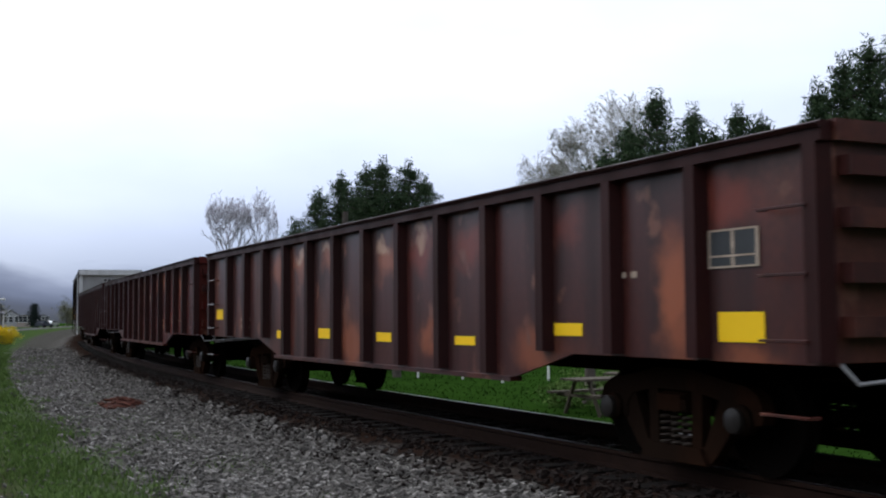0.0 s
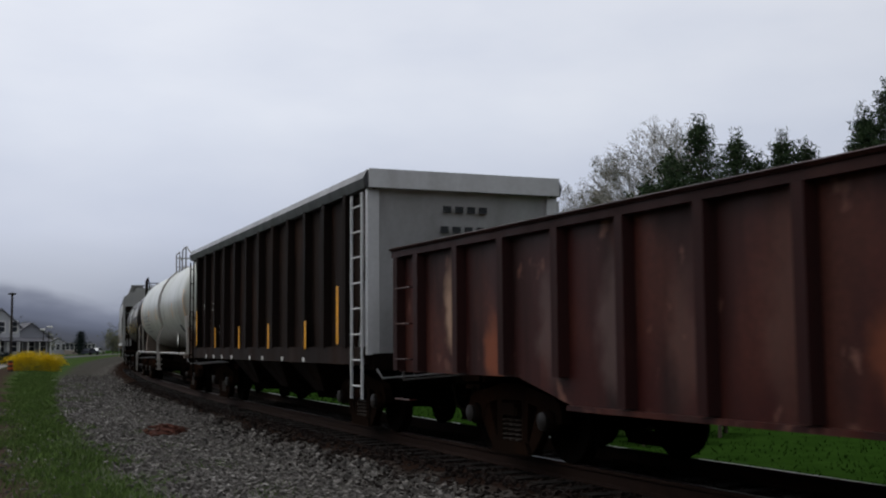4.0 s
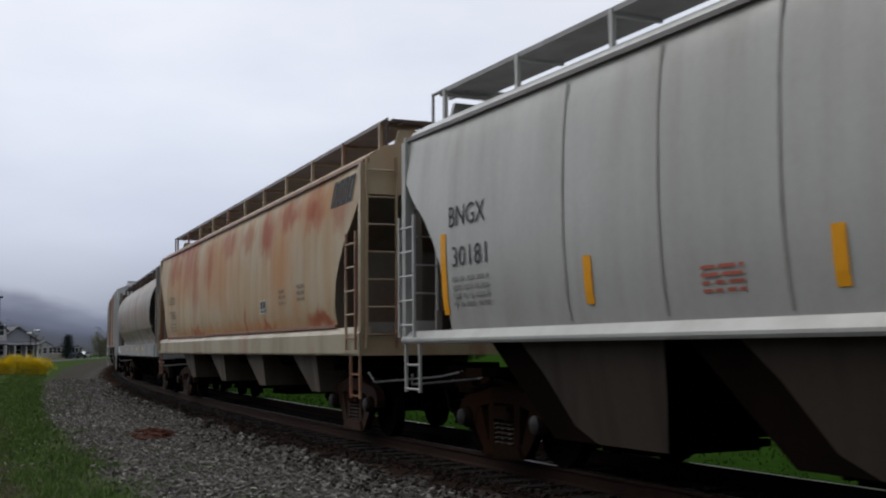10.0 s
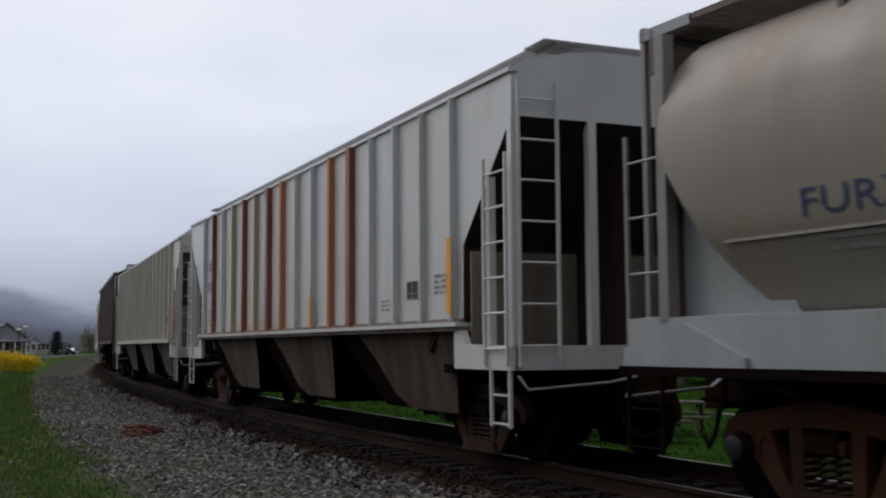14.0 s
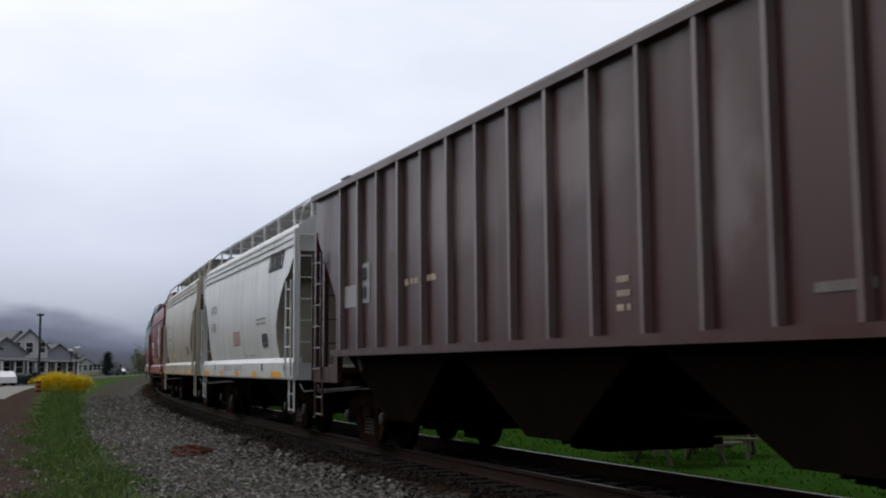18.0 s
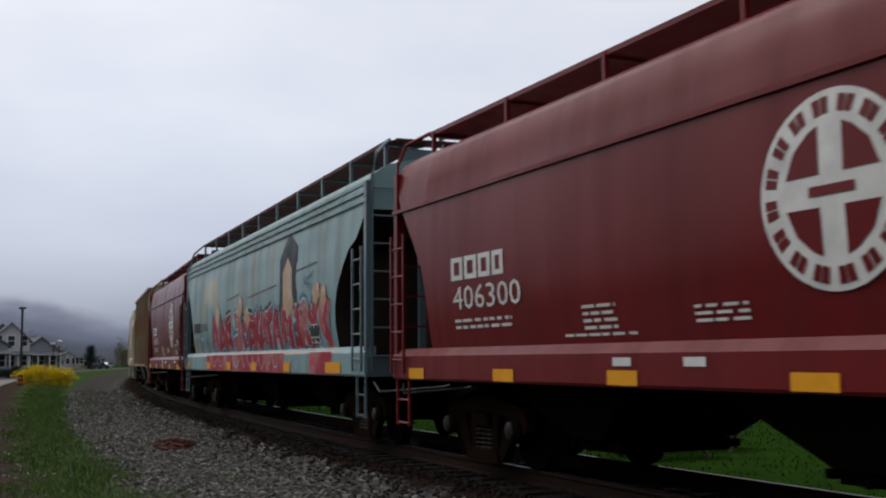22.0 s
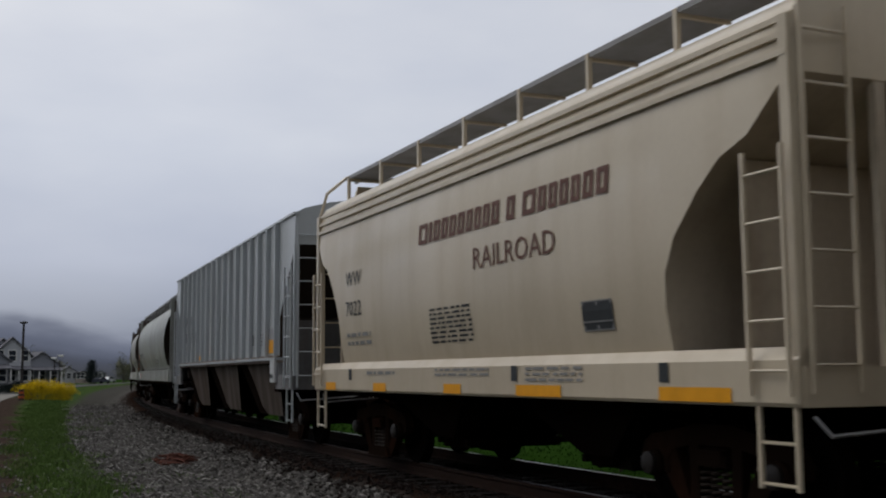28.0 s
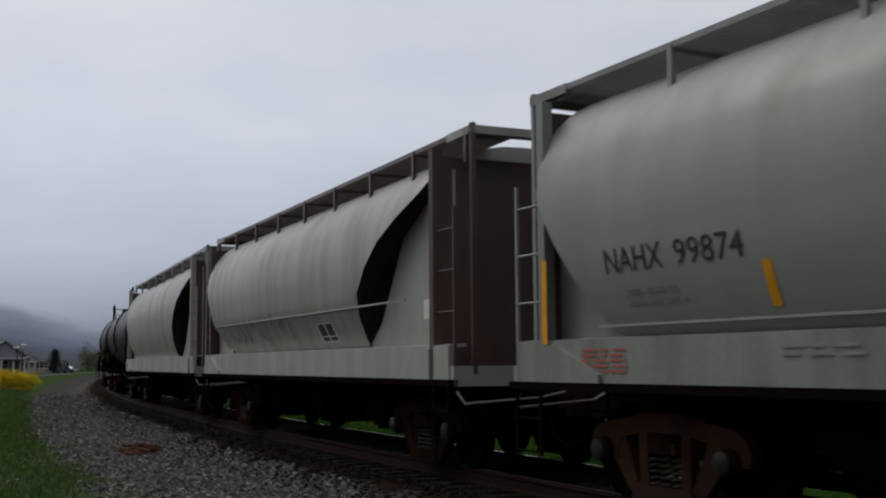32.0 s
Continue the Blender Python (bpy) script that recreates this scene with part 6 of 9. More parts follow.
cG, hG, yG = flow_hopper("light grey covered hopper with open grating walkway", 107.4, 125.4, GREY_HOP, (1.40, 1.56), 4, GALV, None, None, BAY, 1.75, 10, ((4.10, 0.045),), 0.38, bay_form=(0.49, 0.5, 1.26), lip_mat=DARK_CHORD, low_end=(PALE_PANEL, 0.42), hoop=False)
cH, hH, yH = flow_hopper("buff covered hopper streaked with orange rust", 126.9, 146.2, RUSTY_HOP, (1.24, 1.66), 4, DARK_WALK, RUSTY_END, None, UNDER, 1.9, 11, ((4.10, 0.05),), 0.55, bay_form=(0.49, 0.3, 0.6), slope_mat=BUFF_SLOPE, sill_mat=DULL_SILL, lip_mat=RUST_CHORD, low_end=(PALE_PANEL, 0.5), hoop=False)
for s in (1, -1):
    part("rusty_seam", Shape().box(-hH + 1.3, hH - 1.3, *sorted((s * 1.51, s * 1.56)), 1.665, 1.715), RUST_CHORD, cH, "rusted seam above the sill")
bays(cH, hH, 4, 1.3, 0.62, PALE_BAY, hH - 1.95, "grimy chute plate", 0.21, 0.26, 1.32, -0.5, -0.2, False)
cI, hI, yI = round_hopper("taupe cylindrical hopper over a blue-grey skirt", 147.3, 165.3, TAUPE, TAUPE_LOW, DARK_WALK, BROWN_END, 4, 1.9, 2.13, 0.86, 2.13, GREY_POST, UNDER)
cJ, hJ, yJ = ribbed_hopper("white ribbed hopper with rust-stained posts", 167.2, 184.2, WHITE_RIB, 16, 4.30, 1.60, 3, posts=(1.46, 0.915), stained_posts={4: (RIB_RED, 0.11), 5: (RIB_ORANGE, 0.07), 8: (RIB_ORANGE, 0.085), 9: (RIB_RED, 0.105), 10: (RIB_TAN, 0.045), 11: (RIB_RED, 0.07), 12: (RIB_TAN, 0.04), 14: (RIB_RED, 0.055)}, slope_mat=SLOPE, low_end=TAN_PANEL, slim=True, bay_mat=TAUPE_BAY, rust_lip=RUST_SADDLE)
cK, hK, yK = ribbed_hopper("cream ribbed hopper with rounded roof", 185.9, 203.4, CREAM_RIB, 17, 4.18, 1.54, 3, slope_mat=BUFF_SLOPE, low_end=TAN_PANEL, slim=True)
cL, hL, yL = ribbed_hopper("dark plum-brown ribbed hopper, weathered", 204.9, 221.8, BROWN_RIB, 16, 4.43, 1.60, 3, bay_mat=UNDER, posts=(1.32, 0.924), stained_posts={i: (WORN_SHEEN_POST, 0.045) for i in range(16)})
cM, hM, yM = flow_hopper("clean white covered hopper with yellow sill marks", 223.1, 235.2, WHITE_HOP, (1.08, 1.52), 2, GALV, None, CREAM_CUT, UNDER, 1.75, 8, STEPPED, slope_mat=PALE_SLOPE, cut2=WIDE_CUT)
cN, hN, yN = flow_hopper("beige covered hopper with stepped roof edge", 236.9, 248.8, BEIGE_HOP, (1.08, 1.52), 2, GALV, None, CREAM_CUT, UNDER, 1.75, 8, STEPPED, slope_mat=TAN_PANEL, cut2=WIDE_CUT)
cO, hO, yO = flow_hopper("mineral red covered hopper with round white emblem", 249.9, 261.8, RED_HOP, (1.06, 1.48), 2, RED_HOP, None, RED_CUT, UNDER, 1.75, 6, ((3.40, 0.035),), dz=-0.12, board=4.54)
cP, hP, yP = flow_hopper("faded blue covered hopper covered in red painted scrawl", 262.9, 280.3, BLUE_HOP, (1.08, 1.54), 3, MAROON_WALK, BLUE_DEEP, CREAM_CUT, UNDER, 1.75, 10, STEPPED, cut2=WIDE_CUT)
cQ, hQ, yQ = flow_hopper("mineral red covered hopper with round white emblem", 281.1, 293.0, RED_DEEP, (1.06, 1.48), 2, RED_DEEP, None, RED_CUT, UNDER, 1.75, 6, ((3.40, 0.035),), dz=-0.12, board=4.61)
cR, hR, yR = ribbed_hopper("rust-streaked tan ribbed hopper", 294.4, 306.7, RUST_RIB, 12, 4.35, 1.20, 2, cut=R_CUT, low_end=GREEN_PANEL, face=(RUST_PLATE, LINTEL))
cS, hS, yS = flow_hopper("cream covered hopper with brown lettering", 308.2, 320.3, CREAM_HOP, (1.07, 1.52), 2, GALV, None, CREAM_CUT, UNDER, 1.75, 8, STEPPED, slope_mat=CREAM_SLOPE, cut2=WIDE_CUT)
cT, hT, yT = flow_hopper("cream covered hopper with brown lettering", 321.6, 333.65, CREAM_HOP, (1.07, 1.52), 2, GALV, None, CREAM_CUT, UNDER, 1.75, 8, STEPPED, slope_mat=CREAM_SLOPE, cut2=WIDE_CUT)
cU, hU, yU = ribbed_hopper("blue-grey ribbed hopper with many posts", 335.3, 351.8, STEEL_RIB, 17, 4.39, 1.68, 3, hatch=False, plate_mat=SLATE_PANEL, low_end=SLATE_PANEL, slim=True, bay_mat=TAUPE_BAY, rust_lip=RUST_SADDLE)
cV, hV, yV = round_hopper("sage grey cylindrical hopper", 353.0, 370.9, SAGE, SAGE_GRIME, GALV, BROWN_END, 4, 1.9, 1.67, 1.06, 1.66, low_mat=UNDER)
cW, hW, yW = round_hopper("pale sage cylindrical hopper with brown ends", 372.3, 385.9, SAGE_PALE, SAGE_PALE, DARK_WALK, BROWN_END, 3, 1.9, 2.15, 1.3, 2.15, BROWN_END, UNDER)
cX, hX, yX = round_hopper("pale sage cylindrical hopper", 387.1, 401.9, SAGE_PALE, SAGE_PALE, GALV, BROWN_END, 3, 1.9, 0.0, 1.35, low_mat=UNDER)
tY, hY, yY = tank_car("maroon-black tank car with railings", 403.2, 416.0, TANK_BLACK, 1.42, 2.60, UNDER, TANK_BLACK, 0.0, True, 0.17, dome_long=1.3)
tZ, hZ, yZ = tank_car("maroon-black tank car with railings", 417.4, 430.2, TANK_BLACK, 1.42, 2.60, UNDER, TANK_BLACK, 0.0, True, 0.17, dome_long=1.3)


# some trucks are browner with rust than the rest
ME_FRAME_RUST = ME_FRAME.copy()
ME_FRAME_RUST.materials[0] = TRUCK_RUST
for car in (cI, cH, cJ, cV, cR):
    for tr in car.children:
        for piece in tr.children:
            if piece.data is ME_FRAME:
                piece.data = ME_FRAME_RUST


# ---- marks and lettering, car by car; places are metres along the train ----
def marks(car, right, left, ys):
    """Helpers that place marks by metres along the train on one car."""
    mid = (right + left) / 2
    flat = lambda z: 1.60

    def box(name, a0, a1, z0, z1, mat, label="", y=None):
        return decal(car, name, (a0 + a1) / 2 - mid, (z0 + z1) / 2, a1 - a0, z1 - z0, mat, y or ys, label)

    def word(body, a0, a1, z0, z1, mat, y=None, lean=0.0):
        return word_on(car, body, a1 - mid, z0, z1 - z0, a1 - a0, mat, y or ys, lean=lean)

    def prints(a, z, width, count, pitch, mat, seed, y=None):
        return lines_on(car, a - mid, z, width, count, pitch, mat, y or ys, seed)

    def blocks(a, z0, z1, widths, mat, lean=0.0, y=None, gap=0.05, tall=None):
        return blocks_on(car, a - mid, z0, z1 - z0, widths, mat, y or ys, gap, lean, tall=tall)

    def window(a0, a1, z0, z1, frame_mat=None, y=None):
        """A dark inspection panel with pale crossed lines."""
        yy = y or ys
        p = box("routing_panel", a0, a1, z0, z1, INK_DARK, "black routing panel", yy)
        w, h = a1 - a0, z1 - z0
        for u in (0.0, 0.47, 0.94):
            part("grid_line", band(Shape(), a0 - mid + w * u, a0 - mid + w * (u + 0.06), z0, z1, yy, 0.011, 1), frame_mat or INK_GREY, p)
        for v in (0.0, 0.28, 0.95):
            part("grid_line", band(Shape(), a0 - mid, a1 - mid, z0 + h * v, z0 + h * (v + 0.05), yy, 0.012, 1), frame_mat or INK_GREY, p)
        return p

    return mid, box, word, prints, blocks, window


def stroke(sh, pts, wide, ys, off):
    """A painted band through (x, z) points, mitred, that bends with the side."""
    n, k = len(sh.v), len(pts)
    for i, (x, z) in enumerate(pts):
        a, b = pts[max(i - 1, 0)], pts[min(i + 1, k - 1)]
        dx, dz = b[0] - a[0], b[1] - a[1]
        d = math.hypot(dx, dz) or 1
        for s in (-1, 1):
            xx, zz = x - s * dz / d * wide / 2, z + s * dx / d * wide / 2
            sh.v.append((xx, ys(zz) + off, zz))
    sh.f += [(n + 2 * i, n + 2 * i + 1, n + 2 * i + 3, n + 2 * i + 2) for i in range(k - 1)]


PATCH_DARK = plain("painted_out_patch", (0.07, 0.08, 0.085), 0.7, 0, 0.4, 12)
INK_SEAM = plain("dark_seam", (0.30, 0.30, 0.285), 0.7, 0, 0.4, 3)
PATCH_DULL = plain("dull_patch", (0.17, 0.15, 0.15), 0.7, 0, 0.3)
RUST_BARE = paint("bare_rust", (0.22, 0.085, 0.05), (0.08, 0.035, 0.03), 0.6, 0.5, 0.5, 0.7, (0.30, 0.13, 0.07))
post_y = lambda z: 1.615
mid, box, word, prints, blocks, window = marks(gA, 5.3, 22.2, yA)
box("yellow_square", 5.98, 6.50, 1.13, 1.36, BRIGHT_YELLOW, "yellow reflective square")
for a0, z0, z1 in ((8.42, 1.15, 1.27), (10.58, 1.02, 1.12), (12.92, 1.02, 1.14), (15.22, 1.03, 1.18), (17.3, 1.0, 1.13), (21.3, 1.32, 1.52)):
    box("yellow_square", a0, a0 + 0.5, z0, z1, BRIGHT_YELLOW, "yellow reflective square")
window(6.02, 6.60, 1.70, 2.0, CHALK)
prints(20.0, 1.35, 0.6, 2, 0.14, CHALK, 4)
prints(7.9, 1.72, 0.35, 1, 0.12, CHALK, 5)
mid, box, word, prints, blocks, window = marks(gB, 23.4, 40.6, yB)
DIGITS = {
    6: (((0.15, 1.0), (-0.05, 0.95), (-0.17, 0.7), (-0.18, 0.3), (-0.1, 0.05), (0.1, 0.05), (0.18, 0.25), (0.1, 0.5), (-0.15, 0.45)),),
    5: (((0.17, 1.0), (-0.15, 1.0), (-0.16, 0.58), (0.05, 0.6), (0.17, 0.42), (0.15, 0.12), (0.0, 0.02), (-0.17, 0.1)),),
    4: (((0.05, 1.0), (-0.19, 0.36), (0.2, 0.36)), ((0.08, 0.62), (0.08, 0.0))),
    0: (((-0.03, 1.0), (-0.16, 0.8), (-0.17, 0.2), (-0.04, 0.02), (0.1, 0.05), (0.17, 0.25), (0.16, 0.8), (0.04, 1.0), (-0.03, 1.0)),)}
for a, digit, worn in ((34.62, 6, 0.3), (33.5, 5, 0.35), (32.3, 4, 0.5), (31.12, 5, 0.42), (30.02, 0, 0.5)):
    low, high = Shape(), Shape()
    for path in DIGITS[digit]:
        pts = [(a - mid - u, 1.06 + v * 0.5) for u, v in path]
        stroke(high, pts, 0.085, yB, 0.007)
        foot = [q for q in pts if q[1] < 1.08 + 0.5 * worn]
        if len(foot) > 1:
            stroke(low, foot, 0.115, yB, 0.010)
    numeral = part("chalked_numeral", high, OCHRE_BARE, gB, "numeral worn down to rust above")
    part("pale_foot", low, DULL_CHALK, numeral, "chalky white lower half of the numeral")
for a, pts in ((32.22, ((0.04, 1.0), (0.1, 0.92), (0.02, 0.84), (0.08, 0.76))), (31.05, ((0.14, 1.02), (0.06, 0.9), (0.0, 0.72), (0.1, 0.7)))):
    sh = Shape()
    stroke(sh, [(a - mid - u, z) for u, z in pts], 0.09, yB, 0.009)
    part("paint_dribble", sh, CHALK, gB, "white paint dribble below a numeral")
for a, z, w in ((38.0, 1.55, 0.2), (37.05, 1.56, 0.22), (38.0, 1.42, 0.18), (37.05, 1.44, 0.2), (28.3, 1.3, 0.35), (26.9, 1.28, 0.4), (25.6, 1.3, 0.3)):
    sh = Shape()
    stroke(sh, [(a - mid + w, z - 0.02), (a - mid + 0.3 * w, z + 0.02), (a - mid - 0.4 * w, z - 0.01), (a - mid - w, z + 0.015)], 0.05, yB, 0.008)
    part("worn_streak", sh, RUST_BARE, gB, "bare worn streak across the panel")
decal(gB, "ochre_smear", 30.02 - mid, 1.56, 0.3, 0.08, RIB_TAN, yB, "ochre smear")
blob_on(gB, "chalk_ring", [(39.45 - mid + 0.13 * math.cos(q), 1.32 + 0.13 * math.sin(q)) for q in np.linspace(0, 6.0, 14)], CHALK, yB, 0.009, "chalk ring")
blob_on(gB, "ring_middle", [(39.45 - mid + 0.07 * math.cos(q), 1.32 + 0.08 * math.sin(q)) for q in np.linspace(0, 6.0, 12)], GOND_RED, yB, 0.012)
mid, box, word, prints, blocks, window = marks(gC, 41.5, 58.7, yC)
sh = Shape()
for x0, x1, z0, z1 in ((44.6, 45.08, 0.92, 0.95), (44.6, 45.08, 1.27, 1.31), (44.6, 44.63, 0.92, 1.31), (45.05, 45.08, 0.92, 1.31)):
    band(sh, x0 - mid, x1 - mid, z0, z1, yC, 0.009, 1)
part("chalk_frame", sh, CHALK, gC, "chalked frame")
prints(42.74, 1.87, 0.32, 2, 0.14, CHALK, 9)
prints(43.4, 1.05, 0.3, 1, 0.1, CHALK, 10)
mid, box, word, prints, blocks, window = marks(cD, 59.7, 74.75, yD)
blocks(73.25, 2.2, 2.43, (0.125, 0.125, 0.125, 0.12, 0.12), INK_WHITE, -0.25, None, 0.045)
word("2113", 71.42, 72.12, 2.22, 2.44, INK_WHITE)
prints(73.0, 2.02, 0.6, 3, 0.16, INK_GREY, 11)
prints(71.8, 2.02, 0.6, 3, 0.16, INK_GREY, 12)
for a, z0, z1 in ((73.53, 1.36, 2.27), (71.0, 1.31, 1.79), (68.3, 1.29, 1.77), (65.6, 1.29, 1.77), (62.9, 1.29, 1.77), (61.0, 1.36, 2.27)):
    box("orange_reflector", a, a + 0.13, z0, z1, YELLOW, "orange reflective strip", lambda z: 1.632)
for a in (72.3, 71.3, 70.3, 69.2, 67.35, 66.2, 64.6, 63.1):
    box("white_square", a, a + 0.15, 1.06, 1.14, INK_WHITE, "small white square", lambda z: 1.603)
for k, z in enumerate((3.4, 3.1)):
    sh = Shape()
    for j in range(4):
        sh.box(-(74.75 - 59.7) / 2 + 0.02 + (3.7 - z) * 0.36, -(74.75 - 59.7) / 2 + 0.035 + (3.7 - z) * 0.36, -0.4 + j * 0.2, -0.27 + j * 0.2, z - 0.05, z + 0.05)
    part("end_print", sh, INK_DARK, cD, "dark print on the pale end")

mid, box, word, prints, blocks, window = marks(tE, 76.3, 93.4, yE)
word("UTLX", 89.88, 90.95, 2.32, 2.56, INK_BLUE)
word("202172", 88.62, 89.7, 2.32, 2.56, INK_BLUE)
prints(90.7, 2.24, 1.9, 3, 0.13, INK_GREY, 21)
card = blob_on(tE, "placard", [(78.03 - mid + u * 0.2, 1.58 + v * 0.2) for u, v in ((0, -1), (1, 0), (0, 1), (-1, 0))], INK_WHITE, lambda z: 1.50, 0.02, "white diamond placard")
part("placard_stake", Shape().box(78.0 - mid, 78.06 - mid, 1.47, 1.50, 1.1, 1.7), UNDER, tE)
prints(79.15, 2.72, 1.15, 7, 0.085, INK_FAINT, 22)
prints(75.9 + 1.1, 2.95, 0.45, 2, 0.1, INK_FAINT, 23)
box("placard", 79.27, 79.77, 1.80, 2.02, INK_DARK, "dark square placard")
blob_on(tE, "diamond_placard", [(78.6 - mid + 0.24, 1.56), (78.6 - mid, 1.80), (78.6 - mid - 0.24, 1.56), (78.6 - mid, 1.32)], INK_WHITE, yE, 0.012, "white diamond placard")
for a, z0, z1 in ((80.43, 2.28, 2.74), (77.42, 2.12, 3.03), (91.45, 2.17, 3.13), (85.8, 2.32, 2.78), (88.5, 2.35, 2.78), (83.0, 2.25, 2.6)):
    box("yellow_strip", a, a + 0.10, z0, z1, YELLOW if a != 83.0 else INK_GREY, "thin yellow strip")
mid, box, word, prints, blocks, window = marks(tF, 94.5, 106.5, yF)
blocks(98.5, 2.72, 3.13, (0.36, 0.25, 0.12, 0.25, 0.33, 0.13, 0.25, 0.25, 0.25, 0.22, 0.13, 0.22), INK_WHITE, 0.12, None, 0.055, (1, 0.66, 0.66, 0.66, 1, 0.66, 0.66, 1, 0.66, 0.66, 0.9, 0.66))
blob_on(tF, "round_emblem", [(100.72 - mid + 0.5 * math.cos(q), 2.88 + 0.42 * math.sin(q)) for q in np.linspace(0, 6.1, 26)], INK_WHITE, yF, 0.03, "white round emblem")
sh = Shape()
for k in range(7):
    x = 100.36 - mid + k * 0.12
    band(sh, x, x + 0.02, 2.62, 3.05, yF, 0.036, 4)
part("emblem_lines", sh, INK_GREY, tF)
word("CCLX", 103.9, 104.74, 2.18, 2.45, INK_WHITE)
word("886", 103.06, 103.74, 2.18, 2.45, INK_WHITE)
prints(104.7, 2.06, 1.6, 3, 0.14, INK_GREY, 31)
prints(96.15, 2.56, 1.0, 10, 0.058, INK_GREY, 32)
window(96.45, 97.05, 1.78, 2.06, INK_WHITE)
for a, z0, z1 in ((102.04, 2.05, 2.5), (100.39, 2.04, 2.5), (98.44, 2.04, 2.54), (94.95, 1.7, 2.5), (105.75, 1.58, 2.45)):
    box("yellow_strip", a, a + 0.14, z0, z1, BRIGHT_YELLOW, "yellow reflective strip")
mid, box, word, prints, blocks, window = marks(cG, 107.4, 125.4, yG)
window(110.31, 110.77, 1.77, 2.05, INK_WHITE)
for a, z0, z1 in ((108.85, 1.73, 2.71), (111.7, 1.76, 2.17), (114.72, 1.74, 2.21), (117.76, 1.75, 2.2), (120.95, 1.75, 2.22), (124.05, 1.74, 2.72)):
    box("orange_strip", a, a + 0.14, z0, z1, YELLOW, "orange reflective strip")
word("BNGX", 123.05, 123.95, 2.78, 3.03, INK_DARK)
word("30181", 123.02, 123.88, 2.30, 2.54, INK_DARK)
prints(123.9, 2.18, 0.9, 4, 0.1, INK_GREY, 41)
prints(112.7, 2.2, 0.6, 1, 0.06, INK_WHITE, 42)
prints(112.6, 1.88, 0.5, 3, 0.06, INK_GREY, 43)
prints(113.81, 2.03, 0.52, 5, 0.058, INK_RED, 44)
prints(112.79, 1.88, 0.5, 2, 0.08, INK_DARK, 47)
prints(119.35, 2.0, 0.52, 4, 0.065, INK_RED, 48)
box("white_mark", 116.13, 116.33, 1.73, 1.8, INK_WHITE, "small white mark")
for a in (112.95, 114.37, 115.7, 117.03, 118.35, 119.85, 121.4):
    box("panel_seam", a, a + 0.035, 1.6, 4.02, INK_SEAM, "faint panel seam", lambda z: yG(z) - 0.003)
prints(109.9, 2.12, 0.6, 4, 0.09, INK_GREY, 45)
prints(116.5, 2.0, 0.5, 2, 0.07, INK_GREY, 46)
box("red_square", 107.55, 107.81, 1.44, 1.54, RED_DOT, "small red square", post_y)
mid, box, word, prints, blocks, window = marks(cH, 126.9, 146.2, yH)
window(132.58, 133.04, 2.03, 2.28, INK_WHITE)
word("GPLX", 143.27, 144.17, 2.62, 2.84, INK_DARK)
word("75456", 143.07, 144.05, 2.20, 2.42, INK_DARK)
prints(131.6, 2.42, 0.5, 3, 0.11, INK_OLIVE, 53)
prints(144.1, 2.08, 1.0, 3, 0.09, INK_OLIVE, 51)
blocks(128.4, 3.55, 3.95, (0.25, 0.22, 0.22, 0.26), INK_DARK, 0.25, None, 0.04)
prints(130.35, 2.45, 0.5, 3, 0.11, INK_OLIVE, 52)
mid, box, word, prints, blocks, window = marks(cI, 147.3, 165.3, yI)
sk = lambda z: 1.525
word("FURX", 162.05, 163.05, 2.24, 2.44, INK_BLUE)
word("892406", 160.72, 161.9, 2.24, 2.44, INK_BLUE)
for a in (159.45, 156.95, 154.55, 152.1):
    box("orange_mark", a, a + 0.5, 1.34, 1.45, YELLOW, "orange reflective mark", sk)
box("orange_mark", 163.37, 164.33, 1.58, 1.70, YELLOW, "orange reflective mark", lambda z: 1.262)
window(150.92, 151.34, 1.83, 2.07, INK_WHITE)
prints(158.8, 1.42, 0.6, 2, 0.07, INK_GREY, 61, sk)
prints(162.9, 2.1, 1.0, 2, 0.08, INK_GREY, 62)
mid, box, word, prints, blocks, window = marks(cJ, 167.2, 184.2, yJ)
window(169.81, 170.19, 1.93, 2.16, INK_GREY)
for a, z0, z1 in ((168.6, 1.70, 2.6), (174.08, 1.64, 2.12)):
    box("orange_strip", a, a + 0.12, z0, z1, YELLOW, "orange reflective strip", lambda z: 1.594)
blocks(182.15, 3.05, 3.24, (0.14, 0.14), INK_GREY, 0.0, None, 0.02)
blocks(182.2, 2.58, 2.78, (0.15, 0.14, 0.14), INK_GREY, 0.0, None, 0.02)
prints(182.1, 2.15, 0.4, 4, 0.1, INK_GREY, 71)
prints(180.9, 2.2, 0.25, 3, 0.1, INK_GREY, 72)
prints(171.1, 1.95, 0.3, 3, 0.06, INK_GREY, 73)
prints(169.3, 2.2, 0.35, 4, 0.07, INK_GREY, 74)
mid, box, word, prints, blocks, window = marks(cK, 185.9, 203.4, yK)
window(188.06, 188.42, 1.98, 2.21, INK_GREY)
box("orange_strip", 187.12, 187.3, 1.71, 2.6, YELLOW, "faded orange strip")
mid, box, word, prints, blocks, window = marks(cL, 204.9, 221.8, yL)
window(207.2, 207.66, 1.91, 2.23, CHALK)
box("grey_patch", 217.35, 217.85, 2.46, 3.04, PATCH_DULL, "dull grey patch", lambda z: 1.502)
prints(211.4, 2.2, 0.25, 3, 0.14, CHALK, 78)
box("pale_smear", 207.98, 208.62, 1.86, 1.94, PATCH_DULL, "pale smear", lambda z: 1.503)
box("grey_patch", 219.43, 220.21, 2.32, 2.68, PATCH_GREY, "grey painted patch", lambda z: 1.502)
box("grey_patch", 218.75, 219.27, 2.35, 3.0, PATCH_GREY, "grey painted patch", lambda z: 1.502)
